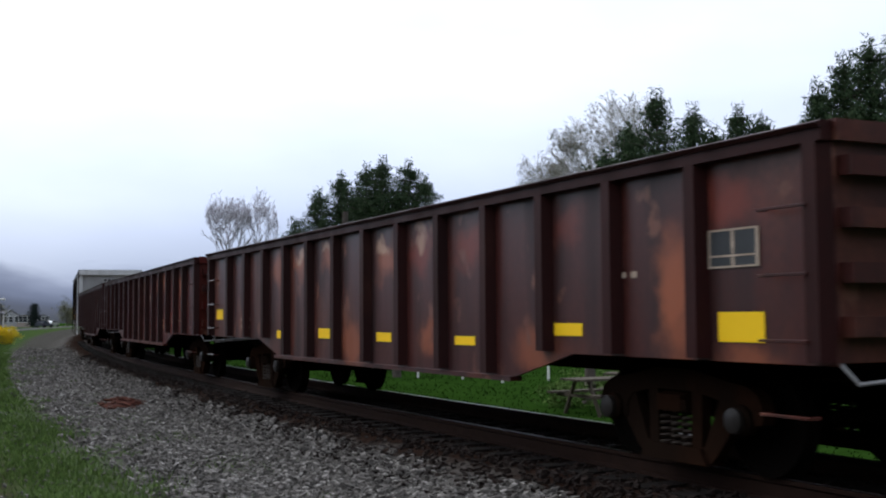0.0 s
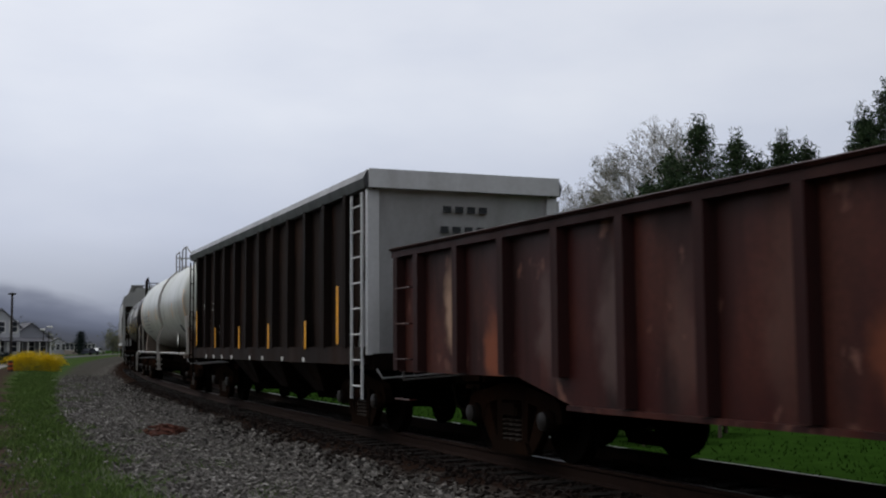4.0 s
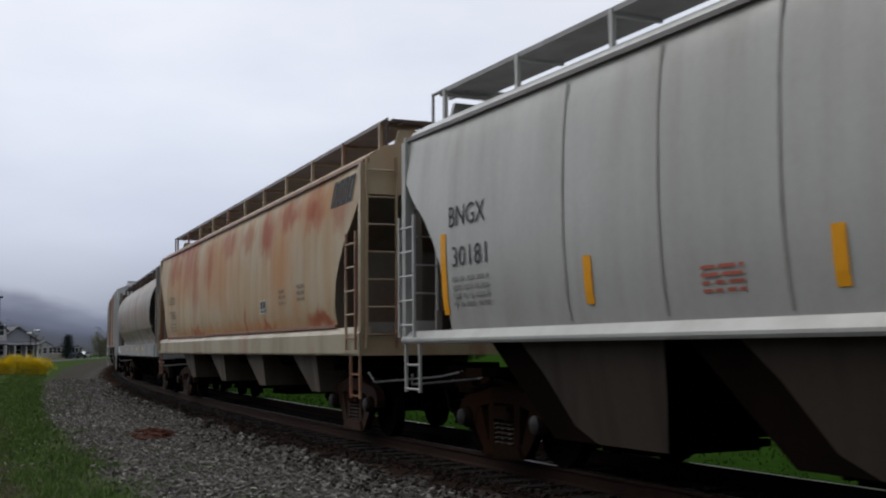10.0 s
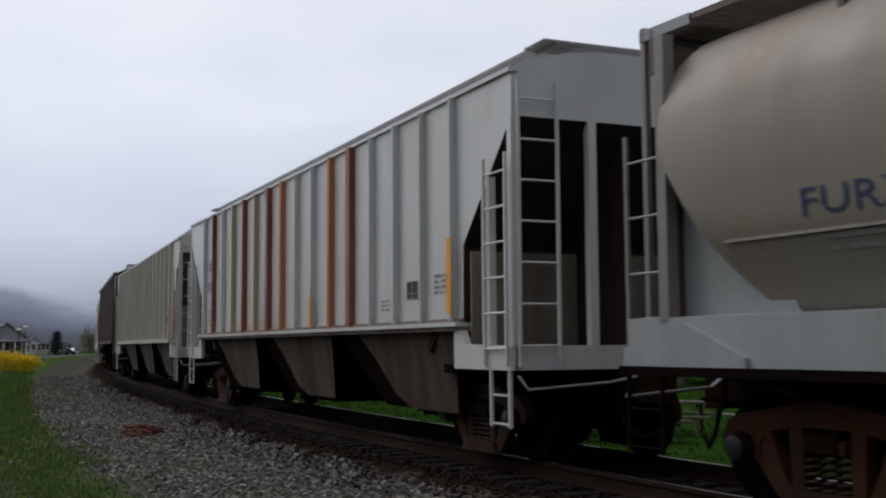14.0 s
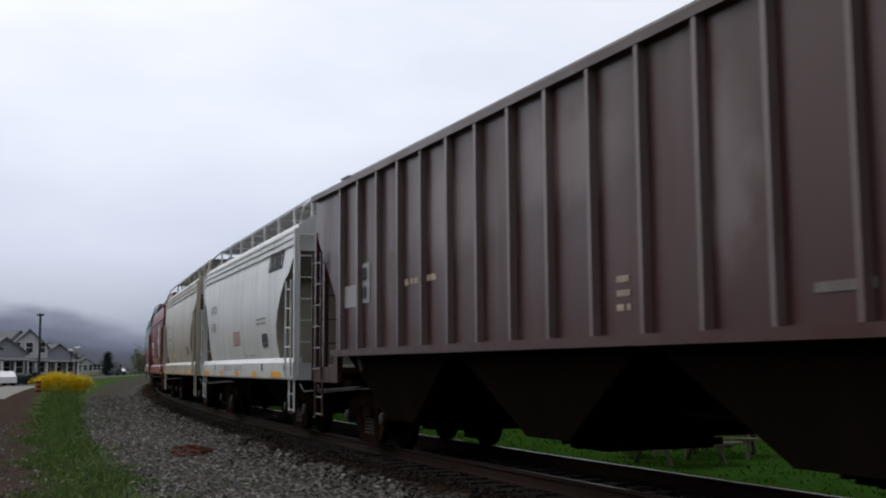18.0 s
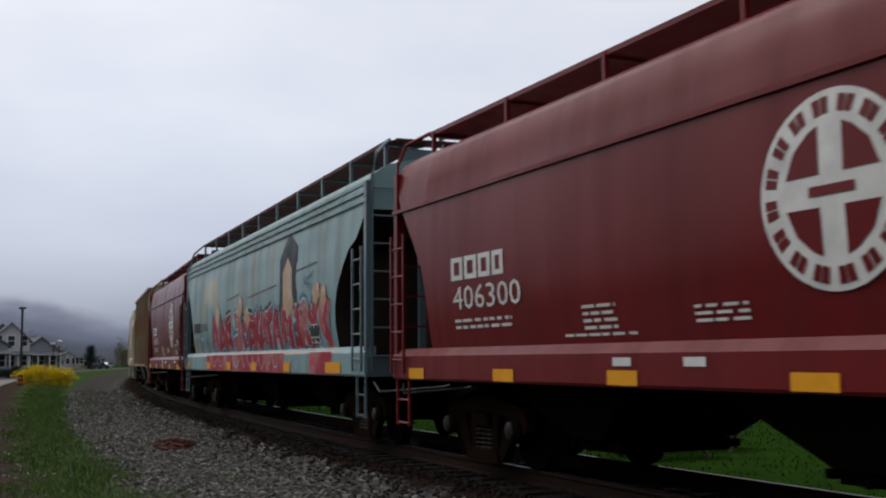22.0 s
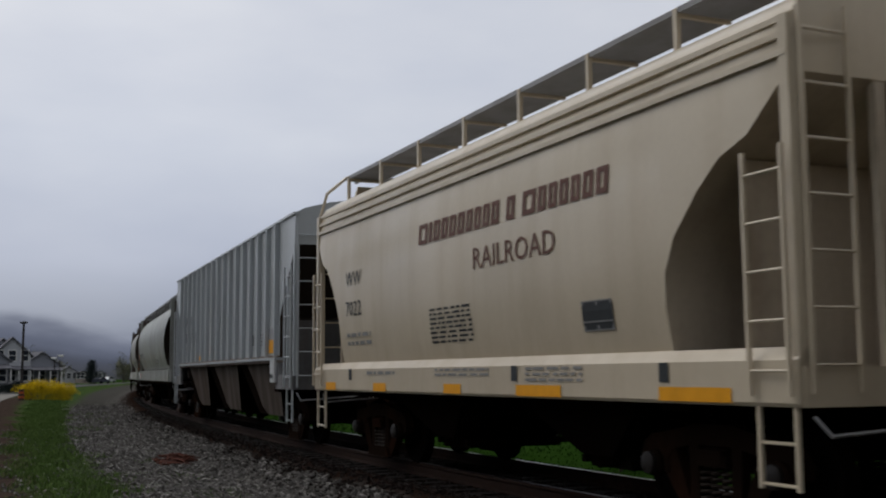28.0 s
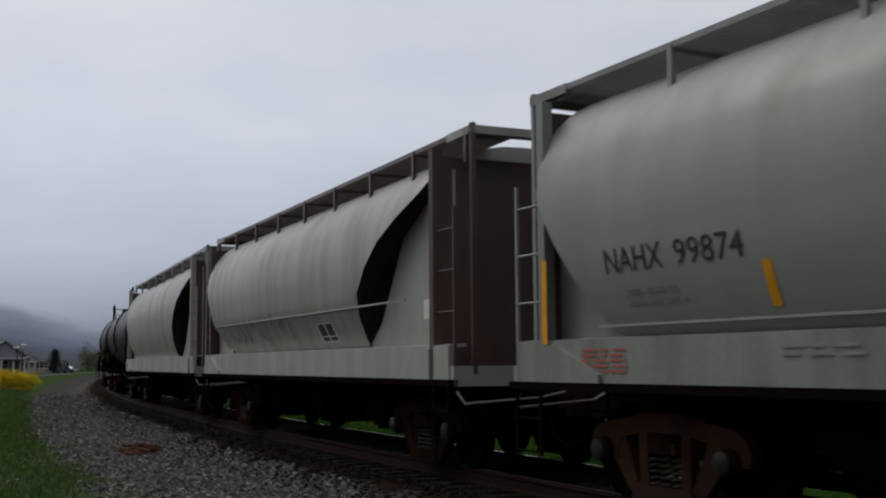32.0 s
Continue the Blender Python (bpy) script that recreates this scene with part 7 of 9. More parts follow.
blocks(219.2, 2.72, 2.92, (0.12, 0.16), INK_DARK, 0, lambda z: 1.512, 0.04)
blocks(219.2, 2.42, 2.62, (0.16, 0.12), INK_DARK, 0, lambda z: 1.512, 0.04)
prints(217.2, 2.6, 1.2, 1, 0.2, CHALK, 76)
mid, box, word, prints, blocks, window = marks(cM, 223.1, 235.2, yM)
blocks(225.6, 3.36, 3.74, (0.32, 0.32, 0.28, 0.34), INK_DARK, 0.28, None, 0.05)
window(225.71, 226.31, 1.76, 2.07)
word("GACX", 232.5, 233.5, 2.79, 3.03, INK_BLUE)
word("5180", 232.62, 233.48, 2.31, 2.55, INK_BLUE)
prints(230.0, 2.2, 1.0, 6, 0.06, INK_RED, 81)
prints(226.85, 2.42, 1.05, 2, 0.1, INK_GREY, 82)
prints(228.6, 1.62, 1.4, 1, 0.06, INK_GREY, 83)
sill_y = lambda z: 1.602
for a in (224.21, 226.79, 229.1, 231.35, 233.75):
    box("orange_mark", a, a + (0.95 if a < 225 or a > 233 else 0.48), 1.12, 1.235, YELLOW, "orange reflective mark", sill_y)
for a in (223.8, 226.1, 232.6):
    box("dark_mark", a, a + 0.12, 1.25, 1.40, INK_DARK, "", sill_y)
prints(231.2, 1.36, 1.2, 2, 0.07, INK_GREY, 84, sill_y)
prints(229.6, 1.36, 1.0, 2, 0.07, INK_GREY, 85, sill_y)
mid, box, word, prints, blocks, window = marks(cN, 236.9, 248.8, yN)
box("white_patch", 245.5, 246.85, 2.70, 3.02, PATCH_PALE, "white patch behind the lettering")
box("white_patch", 245.6, 246.75, 2.25, 2.54, PATCH_PALE, "white patch behind the lettering")
for body, z0, z1 in (("WWUX", 2.74, 2.98), ("6088", 2.28, 2.51)):
    word(body, 245.65, 246.7, z0, z1, INK_BLUE, lambda z: yN(z) + 0.004)
window(239.25, 239.75, 1.74, 2.03)
box("orange_mark", 244.1, 244.6, 1.69, 1.86, YELLOW, "orange patch")
prints(246.6, 2.05, 0.9, 2, 0.1, INK_GREY, 91)
prints(240.7, 2.1, 0.9, 2, 0.08, INK_GREY, 92)
for a in (238.0, 240.5, 243.0, 245.5, 247.6):
    box("orange_mark", a, a + (0.95 if a < 239 else 0.5), 1.12, 1.235, YELLOW, "orange reflective mark", sill_y)
prints(245.9, 1.40, 0.9, 1, 0.12, INK_GREY, 93, sill_y)
prints(244.0, 1.40, 0.9, 2, 0.09, INK_GREY, 94, sill_y)
prints(245.3, 2.95, 0.2, 2, 0.18, INK_GREY, 95)


def emblem(car, x, z, r, ys):
    """A round white emblem: a ring with a dark band of lettering bars round it and a cross inside."""
    disc = blob_on(car, "round_emblem", [(x + r * math.cos(q), z + r * 0.98 * math.sin(q)) for q in np.linspace(0, 2 * math.pi, 41)[:-1]], INK_WHITE, ys, 0.012, "round white emblem with a cross")
    def ring(name, r0, r1, mat, off, gaps=None):
        steps = 48
        for k in range(steps):
            if gaps and (k % gaps == 0):
                continue
            sh, n = Shape(), 0
            for q in (2 * math.pi * k / steps, 2 * math.pi * (k + 0.86 if gaps else k + 1) / steps):
                for rr in (r0, r1):
                    zz = z + rr * 0.98 * math.sin(q)
                    sh.v.append((x + rr * math.cos(q), ys(zz) + off, zz))
            sh.f.append((n, n + 1, n + 3, n + 2))
            part(name, sh, mat, disc)
    ring("ring_print", r * 0.76, r * 0.93, RED_HOP, 0.016, 3)
    for sx in (-1, 1):
        for sz in (-1, 1):
            sh, n = Shape(), 0
            for u, v in ((0.16, 0.16), (0.62, 0.16), (0.50, 0.42), (0.30, 0.58), (0.16, 0.64)):
                zz = z + sz * v * r
                sh.v.append((x + sx * u * r, ys(zz) + 0.016, zz))
            sh.f.append(tuple(range(n, n + 5)))
            part("cross_quarter", sh, RED_HOP, disc)
    part("centre_print", band(Shape(), x - r * 0.3, x + r * 0.3, z - r * 0.05, z + r * 0.05, ys, 0.018, 1), RED_HOP, disc)


for car, right, left, ys, num, sd in ((cO, 249.9, 261.8, yO, "406300", 101), (cQ, 281.1, 293.0, yQ, "406034", 102)):
    mid, box, word, prints, blocks, window = marks(car, right, left, ys)
    blocks(left - 1.98, 2.30, 2.58, (0.33, 0.33, 0.31, 0.28), INK_WHITE, 0.0, None, 0.05)
    word(num, left - 3.76, left - 2.0, 1.94, 2.22, INK_WHITE)
    emblem(car, right + 3.4 - mid, 2.53, 0.75, ys)
    window(right + 2.05, right + 2.65, 1.55, 1.86, INK_WHITE)
    prints(left - 2.0, 1.82, 1.5, 2, 0.08, INK_WHITE, sd)
    prints(left - 5.0, 1.86, 0.6, 4, 0.07, INK_WHITE, sd + 10)
    prints(right + 5.1, 1.78, 0.7, 3, 0.06, INK_WHITE, sd + 20)
    prints(right + 1.9, 2.0, 0.5, 3, 0.07, INK_WHITE, sd + 30)
    prints(left - 4.6, 1.58, 1.3, 1, 0.06, INK_WHITE, sd + 40)
    for d in (0.6, 3.4, 5.9, 8.3, 10.8):
        box("orange_mark", right + d, right + d + (0.92 if d < 1 else 0.5), 1.08, 1.22, YELLOW, "orange reflective mark", sill_y)
    for d in (1.9, 4.9, 6.0):
        box("white_mark", right + d, right + d + 0.3, 1.26, 1.34, INK_WHITE, "", sill_y)

mid, box, word, prints, blocks, window = marks(cP, 262.9, 280.3, yP)
SCRAWL_RED = paint("scrawl_red", (0.42, 0.022, 0.045), (0.15, 0.012, 0.03), 0.65, 0.75, 0.5, 0.55, (0.46, 0.20, 0.20), 0.7, gloss=0.2, wet=0.0)
SCRAWL_BLUE = plain("scrawl_light_blue", (0.36, 0.56, 0.63), 0.5, 0, 0.25, 3)
SCRAWL_DEEP = paint("scrawl_deep_blue", (0.06, 0.17, 0.27), (0.03, 0.05, 0.09), 0.5, 0.7, 0.5, 0.55, (0.30, 0.44, 0.48), 0.7, gloss=0.2, wet=0.0)
SCRAWL_TAN = paint("scrawl_tan", (0.54, 0.40, 0.26), (0.3, 0.14, 0.08), 0.55, 0.6, 0.5, 0.55, (0.62, 0.52, 0.40), 0.7, gloss=0.2, wet=0.0)
SCRAWL_PINK = plain("scrawl_pink_white", (0.62, 0.45, 0.40), 0.5, 0, 0.3, 3)
SCRAWL_BLACK = paint("scrawl_black", (0.014, 0.016, 0.02), (0.05, 0.07, 0.08), 0.5, 0.8, 0.52, 0.55, (0.07, 0.10, 0.12), 0.7, gloss=0.2, wet=0.0)


LETTER_FORMS = (
    (((0.0, 0.0), (0.12, 0.5), (0.3, 1.0)), ((0.3, 1.0), (0.6, 0.5), (0.75, 0.0)), ((0.15, 0.42), (0.62, 0.38))),
    (((0.1, 0.0), (0.1, 0.95)), ((0.1, 0.92), (0.62, 0.9), (0.6, 0.5), (0.15, 0.48)), ((0.3, 0.48), (0.75, 0.0))),
    (((0.6, 0.9), (0.15, 0.85), (0.08, 0.4), (0.2, 0.08), (0.75, 0.12)),),
    (((0.1, 1.0), (0.12, 0.1), (0.7, 0.08)), ((0.1, 0.55), (0.55, 0.58)), ((0.1, 0.95), (0.7, 0.92))),
    (((0.0, 0.92), (0.8, 0.95)), ((0.4, 0.92), (0.42, 0.0))),
    (((0.1, 0.0), (0.12, 1.0)), ((0.1, 0.5), (0.62, 0.5)), ((0.65, 1.0), (0.66, 0.0))),
    (((0.05, 1.0), (0.3, 0.5), (0.75, 0.02)), ((0.72, 1.0), (0.4, 0.55), (0.05, 0.0))),
    (((0.0, 1.05), (0.2, 0.8), (0.3, 0.45), (0.55, 0.35)), ((0.75, 1.1), (0.6, 0.7), (0.55, 0.35), (0.75, 0.0), (0.8, -0.35))),
)
rng = random.Random(23)
SCRAWL = ((275.95, 275.0, 0), (275.05, 274.1, 0), (274.15, 273.2, 1), (273.25, 272.1, 2), (272.1, 271.5, 3), (271.55, 270.7, 1), (270.95, 270.15, 6), (270.3, 269.6, 0), (269.8, 269.0, 4), (269.1, 268.35, 0), (268.25, 267.35, 5), (267.35, 266.8, 3), (266.85, 266.2, 1), (266.25, 265.55, 6), (265.6, 264.85, 7))
for k, (left, right, form) in enumerate(SCRAWL):
    w = left - right
    z0, h = 1.52, (0.66 if form == 3 and k < 6 else 0.86) + rng.uniform(-0.05, 0.07)
    x0, bold, flip = left - mid, 0.15 + 0.19 * w, k % 2
    halo, edge, fill = Shape(), Shape(), Shape()
    for path in LETTER_FORMS[form]:
        smooth = []
        for p, q in zip(path, path[1:]):
            smooth += [(p[0] + (q[0] - p[0]) * f, p[1] + (q[1] - p[1]) * f) for f in (0, 0.25, 0.5, 0.75)]
        smooth.append(path[-1])
        n = len(smooth)
        soft = [smooth[0]] + [tuple((smooth[i - 1][c] + 2 * smooth[i][c] + smooth[i + 1][c]) / 4 for c in (0, 1)) for i in range(1, n - 1)] + [smooth[-1]]
        pts = [(x0 - w * (0.1 + (0.78 - px if flip else px)) + 0.03 * math.sin(9 * pz + k), z0 + h * (0.10 + 0.80 * pz) + 0.06 * math.sin(5 * px + 2 * k)) for px, pz in soft]
        stroke(halo, [(x + 0.045, z + 0.055) for x, z in pts], bold + 0.13, yP, 0.009)
        stroke(edge, pts, bold + 0.085, yP, 0.0115)
        stroke(fill, pts, bold, yP, 0.0145)
        glint = Shape()
        stroke(glint, [(x - bold * 0.3, z + 0.02) for x, z in pts[: n // 2]], 0.022, yP, 0.017)
        part("scrawl_glint", glint, SCRAWL_PINK, cP)
    part("scrawl_shadow", halo, SCRAWL_BLACK if k % 3 else SCRAWL_DEEP, cP)
    part("scrawl_outline", edge, SCRAWL_BLUE, cP)
    part("scrawl_letter", fill, SCRAWL_RED, cP, "red painted scrawl")
    low = Shape()
    if right > 266.5:
        stroke(low, [(x0 - w * (0.1 + 0.1 * q), 1.45 - 0.3 * math.sin(q * 0.36) * rng.uniform(0.7, 1.0)) for q in range(9)], 0.03, sill_y, 0.012)
        part("scrawl_loop", low, SCRAWL_BLUE if k % 2 else SCRAWL_PINK, cP)
box("scrawl_ground", 265.3, 275.9, 1.54, 1.98, SCRAWL_DEEP, "deep blue ground of the scrawl", lambda z: yP(z) - 0.002)
for k in range(26):
    aa_, zz = rng.uniform(265, 276), rng.uniform(1.58, 2.3)
    blob_on(cP, "scrawl_fleck", [(aa_ - mid + 0.16 * math.cos(q) * rng.uniform(0.5, 1.2), zz + 0.14 * math.sin(q) * rng.uniform(0.5, 1.2)) for q in np.linspace(0, 5.8, 8)], SCRAWL_BLUE if k % 3 else SCRAWL_DEEP, yP, 0.0105)
box("scrawl_sill", 268.0, 276.6, 1.10, 1.47, SCRAWL_RED, "red paint run over the sill", lambda z: 1.6)
box("scrawl_sill", 264.7, 266.1, 1.10, 1.47, SCRAWL_RED, "red paint run over the sill", lambda z: 1.6)
box("haze_line", 264.3, 277.5, 1.455, 1.50, SCRAWL_PINK, "pale overspray", lambda z: 1.59 - 0.5 * (z - 1.45))
for x, z, r in ((275.1, 2.45, 0.30), (272.3, 2.55, 0.32), (271.5, 2.3, 0.26), (267.6, 2.42, 0.34), (265.6, 2.5, 0.24), (265.2, 2.42, 0.22)):
    blob_on(cP, "scrawl_flame", [(x - mid + r * 1.1 * math.cos(q) * rng.uniform(0.6, 1.1), z + r * 0.9 * math.sin(q) * rng.uniform(0.6, 1.1)) for q in np.linspace(0, 6.0, 14)], SCRAWL_TAN, yP, 0.0175, "tan painted flame")
    blob_on(cP, "scrawl_flame_tip", [(x - mid - r * 0.3 + r * 0.4 * math.cos(q), z + r * 0.5 + r * 0.4 * math.sin(q) * rng.uniform(0.5, 1.1)) for q in np.linspace(0, 6.0, 9)], SCRAWL_PINK, yP, 0.0185)
tower = [(268.42, 2.3), (268.42, 3.3), (267.75, 3.78), (267.02, 3.45), (267.02, 2.3)]
blob_on(cP, "painted_tower", [(x - mid, z) for x, z in tower], SCRAWL_BLACK, yP, 0.010, "black painted tower shape")
blob_on(cP, "tower_light", [(x - mid, z) for x, z in ((268.1, 2.3), (268.1, 3.02), (267.75, 3.3), (267.38, 3.05), (267.38, 2.3))], SCRAWL_TAN, yP, 0.0165)
for k in range(12):
    aa_, zz = rng.uniform(265.9, 266.7), rng.uniform(2.6, 3.05)
    sh = Shape()
    stroke(sh, [(aa_ - mid + rng.uniform(-0.15, 0.15), zz + rng.uniform(-0.12, 0.12)) for _ in range(3)], 0.035, yP, 0.010)
    part("scrawl_line", sh, SCRAWL_DEEP, cP)
window(265.58, 266.14, 1.63, 1.96, INK_WHITE, lambda z: yP(z) + 0.013)
word("815456", 276.65, 277.6, 2.12, 2.32, INK_DARK)
box("dark_patch", 277.75, 278.8, 2.10, 2.36, PATCH_DARK, "dark painted-out patch")
prints(278.7, 1.96, 1.0, 3, 0.09, INK_GREY, 111)
for a0, a1, z0, z1 in ((273.9, 272.4, 2.78, 2.86), (271.4, 268.7, 2.72, 2.83), (267.2, 265.6, 2.98, 3.04)):
    seam = Shape()
    stroke(seam, [(a0 - mid, z0), ((a0 + a1) / 2 - mid, (z0 + z1) / 2), (a1 - mid, z1)], 0.025, yP, 0.006)
    part("panel_crease", seam, INK_BROWN, cP, "dark crease in the side")
for k, (x, z) in enumerate(((277.4, 1.75), (277.9, 1.5), (276.9, 1.65), (278.3, 1.62))):
    sw = Shape()
    stroke(sw, [(x - mid + 0.32 * math.cos(q), z + 0.2 * math.sin(q * 1.3 + k)) for q in np.linspace(0, 4.5, 12)], 0.07, yP, 0.012)
    part("scrawl_swirl", sw, (SCRAWL_BLUE, SCRAWL_TAN, SCRAWL_DEEP, SCRAWL_PINK)[k], cP)
for d in (1.25, 4.6, 7.6, 10.4, 13.2, 16.6):
    box("orange_mark", 262.9 + d, 262.9 + d + (0.9 if d < 2 else 0.5), 1.12, 1.30, YELLOW, "orange reflective mark", lambda z: 1.608)
box("red_square", 265.75, 265.95, 1.25, 1.37, RED_DOT, "red square", lambda z: 1.608)
mid, box, word, prints, blocks, window = marks(cR, 294.4, 306.7, yR)
window(297.02, 297.52, 1.46, 1.80, INK_WHITE)
box("yellow_strip", 299.1, 299.35, 1.42, 1.83, YELLOW, "yellow strip")
box("yellow_strip", 302.25, 302.5, 1.40, 1.82, YELLOW, "yellow strip")
box("grey_patch", 295.75, 296.1, 1.52, 2.03, PATCH_GREY, "grey patch")
prints(305.6, 2.1, 0.5, 4, 0.1, INK_GREY, 121)
for car, right, left, ys, num, sd in ((cS, 308.2, 320.3, yS, "7081", 131), (cT, 321.6, 333.5, yT, "7022", 132)):
    mid, box, word, prints, blocks, window = marks(car, right, left, ys)
    blocks(left - 4.65, 3.06, 3.33, (0.3, 0.1, 0.2, 0.2, 0.2, 0.2, 0.18, 0.18, 0.18, 0.2, -0.08, 0.2, -0.08, 0.3, 0.18, 0.18, 0.18, 0.18, 0.2, 0.22), INK_BROWN, 0.06, None, 0.055)
    word("RAILROAD", left - 8.4, left - 6.4, 2.58, 2.84, INK_BROWN)
    word("WW", left - 2.33, left - 1.6, 2.72, 2.95, INK_DARK)
    word(num, left - 2.33, left - 1.6, 2.25, 2.48, INK_DARK)
    prints(left - 1.6, 1.98, 1.1, 2, 0.13, INK_GREY, sd)
    prints(left - 5.0, 2.18, 1.3, 8, 0.06, INK_DARK, sd + 10)
    window(right + 2.47, right + 3.03, 1.74, 2.04)
    for d in (0.7, 3.43, 5.9, 8.5, 10.8):
        box("orange_mark", right + d, right + d + (1.0 if d < 4 else 0.52), 1.09, 1.21, YELLOW, "orange reflective mark", sill_y)
    prints(left - 2.6, 1.38, 1.2, 1, 0.1, INK_GREY, sd + 20, sill_y)
    prints(left - 5.2, 1.40, 1.6, 2, 0.06, INK_GREY, sd + 30, sill_y)
    prints(right + 4.2, 1.40, 1.2, 3, 0.06, INK_GREY, sd + 40, sill_y)
    for d in (1.55, 4.4, 10.0):
        box("dark_mark", right + d, right + d + 0.14, 1.25, 1.42, INK_DARK, "", sill_y)
sh = Shape()
stroke(sh, [(316.4 - 314.25 - k * 0.12, 2.02 + 0.1 * math.sin(k * 1.9) + 0.05 * math.sin(k * 0.7)) for k in range(26)], 0.03, yS, 0.011)
part("faint_scrawl", sh, INK_GREY, cS, "faint scribbled line")
mid, box, word, prints, blocks, window = marks(cU, 335.3, 351.8, yU)
part("tag_holder", Shape().box(336.6 - mid, 337.0 - mid, 1.55, 1.60, 1.19, 1.63), PALE_END, cU, "pale tag holder plate")
window(339.1, 339.53, 1.97, 2.21, INK_GREY)
box("dark_slot", 336.68, 336.94, 1.27, 1.35, INK_DARK, "dark slot", lambda z: 1.605)
box("grey_patch", 336.98, 337.72, 1.76, 2.28, PATCH_GREY, "grey patch")
box("orange_mark", 337.1, 337.62, 1.78, 2.05, YELLOW, "orange patch", lambda z: 1.505)
box("grey_patch", 350.5, 351.0, 1.76, 2.2, PATCH_GREY, "grey patch")
box("orange_mark", 350.55, 350.9, 1.78, 1.98, YELLOW, "orange patch", lambda z: 1.505)
for a0 in (340.98, 343.58, 346.42):
    box("orange_mark", a0, a0 + 0.45, 1.76, 1.88, YELLOW, "orange reflective mark")
for body, a0, z0, z1 in (("FU", 348.95, 2.80, 3.08), ("RX", 347.98, 2.80, 3.08), ("82", 348.93, 2.28, 2.60), ("98", 347.98, 2.28, 2.60), ("87", 347.07, 2.28, 2.60)):
    word(body, a0 + 0.12, a0 + 0.56, z0, z1, INK_DARK)
prints(349.4, 2.16, 0.4, 2, 0.12, INK_GREY, 141)
prints(348.4, 2.16, 0.4, 2, 0.12, INK_GREY, 142)
prints(344.97, 2.13, 0.62, 5, 0.06, INK_RED, 143)
prints(338.63, 2.2, 0.5, 4, 0.07, INK_GREY, 144)
mid, box, word, prints, blocks, window = marks(cV, 353.0, 370.9, yV)
word("NAHX", 368.32, 369.14, 2.14, 2.36, INK_DARK)
word("99874", 367.32, 368.15, 2.14, 2.36, INK_DARK)
prints(368.9, 1.98, 0.8, 2, 0.1, INK_GREY, 151)
window(359.35, 359.8, 1.78, 2.05, INK_WHITE)
box("orange_strip", 367.06, 367.16, 1.75, 2.1, YELLOW, "orange strip")
box("orange_strip", 370.16, 370.25, 1.51, 2.35, YELLOW, "orange strip", lambda z: 1.545)
prints(369.6, 1.46, 0.7, 5, 0.05, INK_RED, 152, sk)
prints(367.0, 1.46, 0.8, 2, 0.06, INK_GREY, 153, sk)
mid, box, word, prints, blocks, window = marks(cW, 372.3, 385.9, yW)
window(376.9, 377.7, 1.68, 1.98, INK_WHITE)
for k in range(9):
    sh = Shape()
    x = 383.0 - k * 0.48 - mid
    stroke(sh, [(x + rng.uniform(-0.2, 0.2), 1.95 + rng.uniform(-0.2, 0.3)) for _ in range(5)], 0.07, yW, 0.010)
    part("faint_scrawl", sh, INK_GREY, cW, "faded grey scrawl")
box("white_square", 373.3, 373.55, 1.9, 2.15, INK_WHITE, "white square", lambda z: 1.33)



# ---- ties under the rails, those that the eye passes nearest ----
def ties():
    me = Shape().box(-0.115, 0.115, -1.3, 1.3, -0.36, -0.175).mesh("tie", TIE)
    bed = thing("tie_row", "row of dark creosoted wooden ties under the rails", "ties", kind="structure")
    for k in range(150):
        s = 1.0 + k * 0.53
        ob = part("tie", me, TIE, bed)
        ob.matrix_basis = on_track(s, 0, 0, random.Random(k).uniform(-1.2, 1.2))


ties()


# ---- loose stuff on the ground ----
def scatter(name, label, count, s0, s1, w0, w1, size, mat, seed, flat=0.7, fall=1.6, category="gravel", dens=None):
    """Broken stones over a strip along the track, thinner with distance."""
    rng = np.random.default_rng(seed)
    s = s0 + (s1 - s0) * rng.random(count) ** fall
    w = w0 + (w1 - w0) * rng.random(count)
    if dens is not None:
        keep = rng.random(count) < dens(s, w)
        s, w = s[keep], w[keep]
    n = len(s)
    x, y, _ = spot(s, w)
    z = lift(w)
    corner = np.array([(a, b, c) for c in (-1, 1) for b in (-1, 1) for a in (-1, 1)], float) * 0.62
    r = size[0] + (size[1] - size[0]) * rng.random(n) ** 1.8
    v = corner[None] * (0.55 + 0.75 * rng.random((n, 8, 3)))
    ang = rng.random(n) * 6.283
    c_, s_ = np.cos(ang)[:, None], np.sin(ang)[:, None]
    vx, vy = v[:, :, 0] * c_ - v[:, :, 1] * s_, v[:, :, 0] * s_ + v[:, :, 1] * c_
    tilt = rng.normal(0, 0.35, n)[:, None]
    vz = v[:, :, 2] * flat + vx * tilt
    P = np.stack([vx * r[:, None] + x[:, None], vy * r[:, None] + y[:, None], vz * r[:, None] + (z + r * 0.25)[:, None]], -1).reshape(-1, 3)
    quad = np.array([(0, 2, 3, 1), (4, 5, 7, 6), (0, 1, 5, 4), (2, 6, 7, 3), (0, 4, 6, 2), (1, 3, 7, 5)])
    F = (quad[None] + (np.arange(n) * 8)[:, None, None]).reshape(-1, 4)
    me = bpy.data.meshes.new(name)
    me.from_pydata(P.tolist(), [], F.tolist())
    me.materials.append(mat)
    return tagged(new(name, me), label, category, kind="stuff")


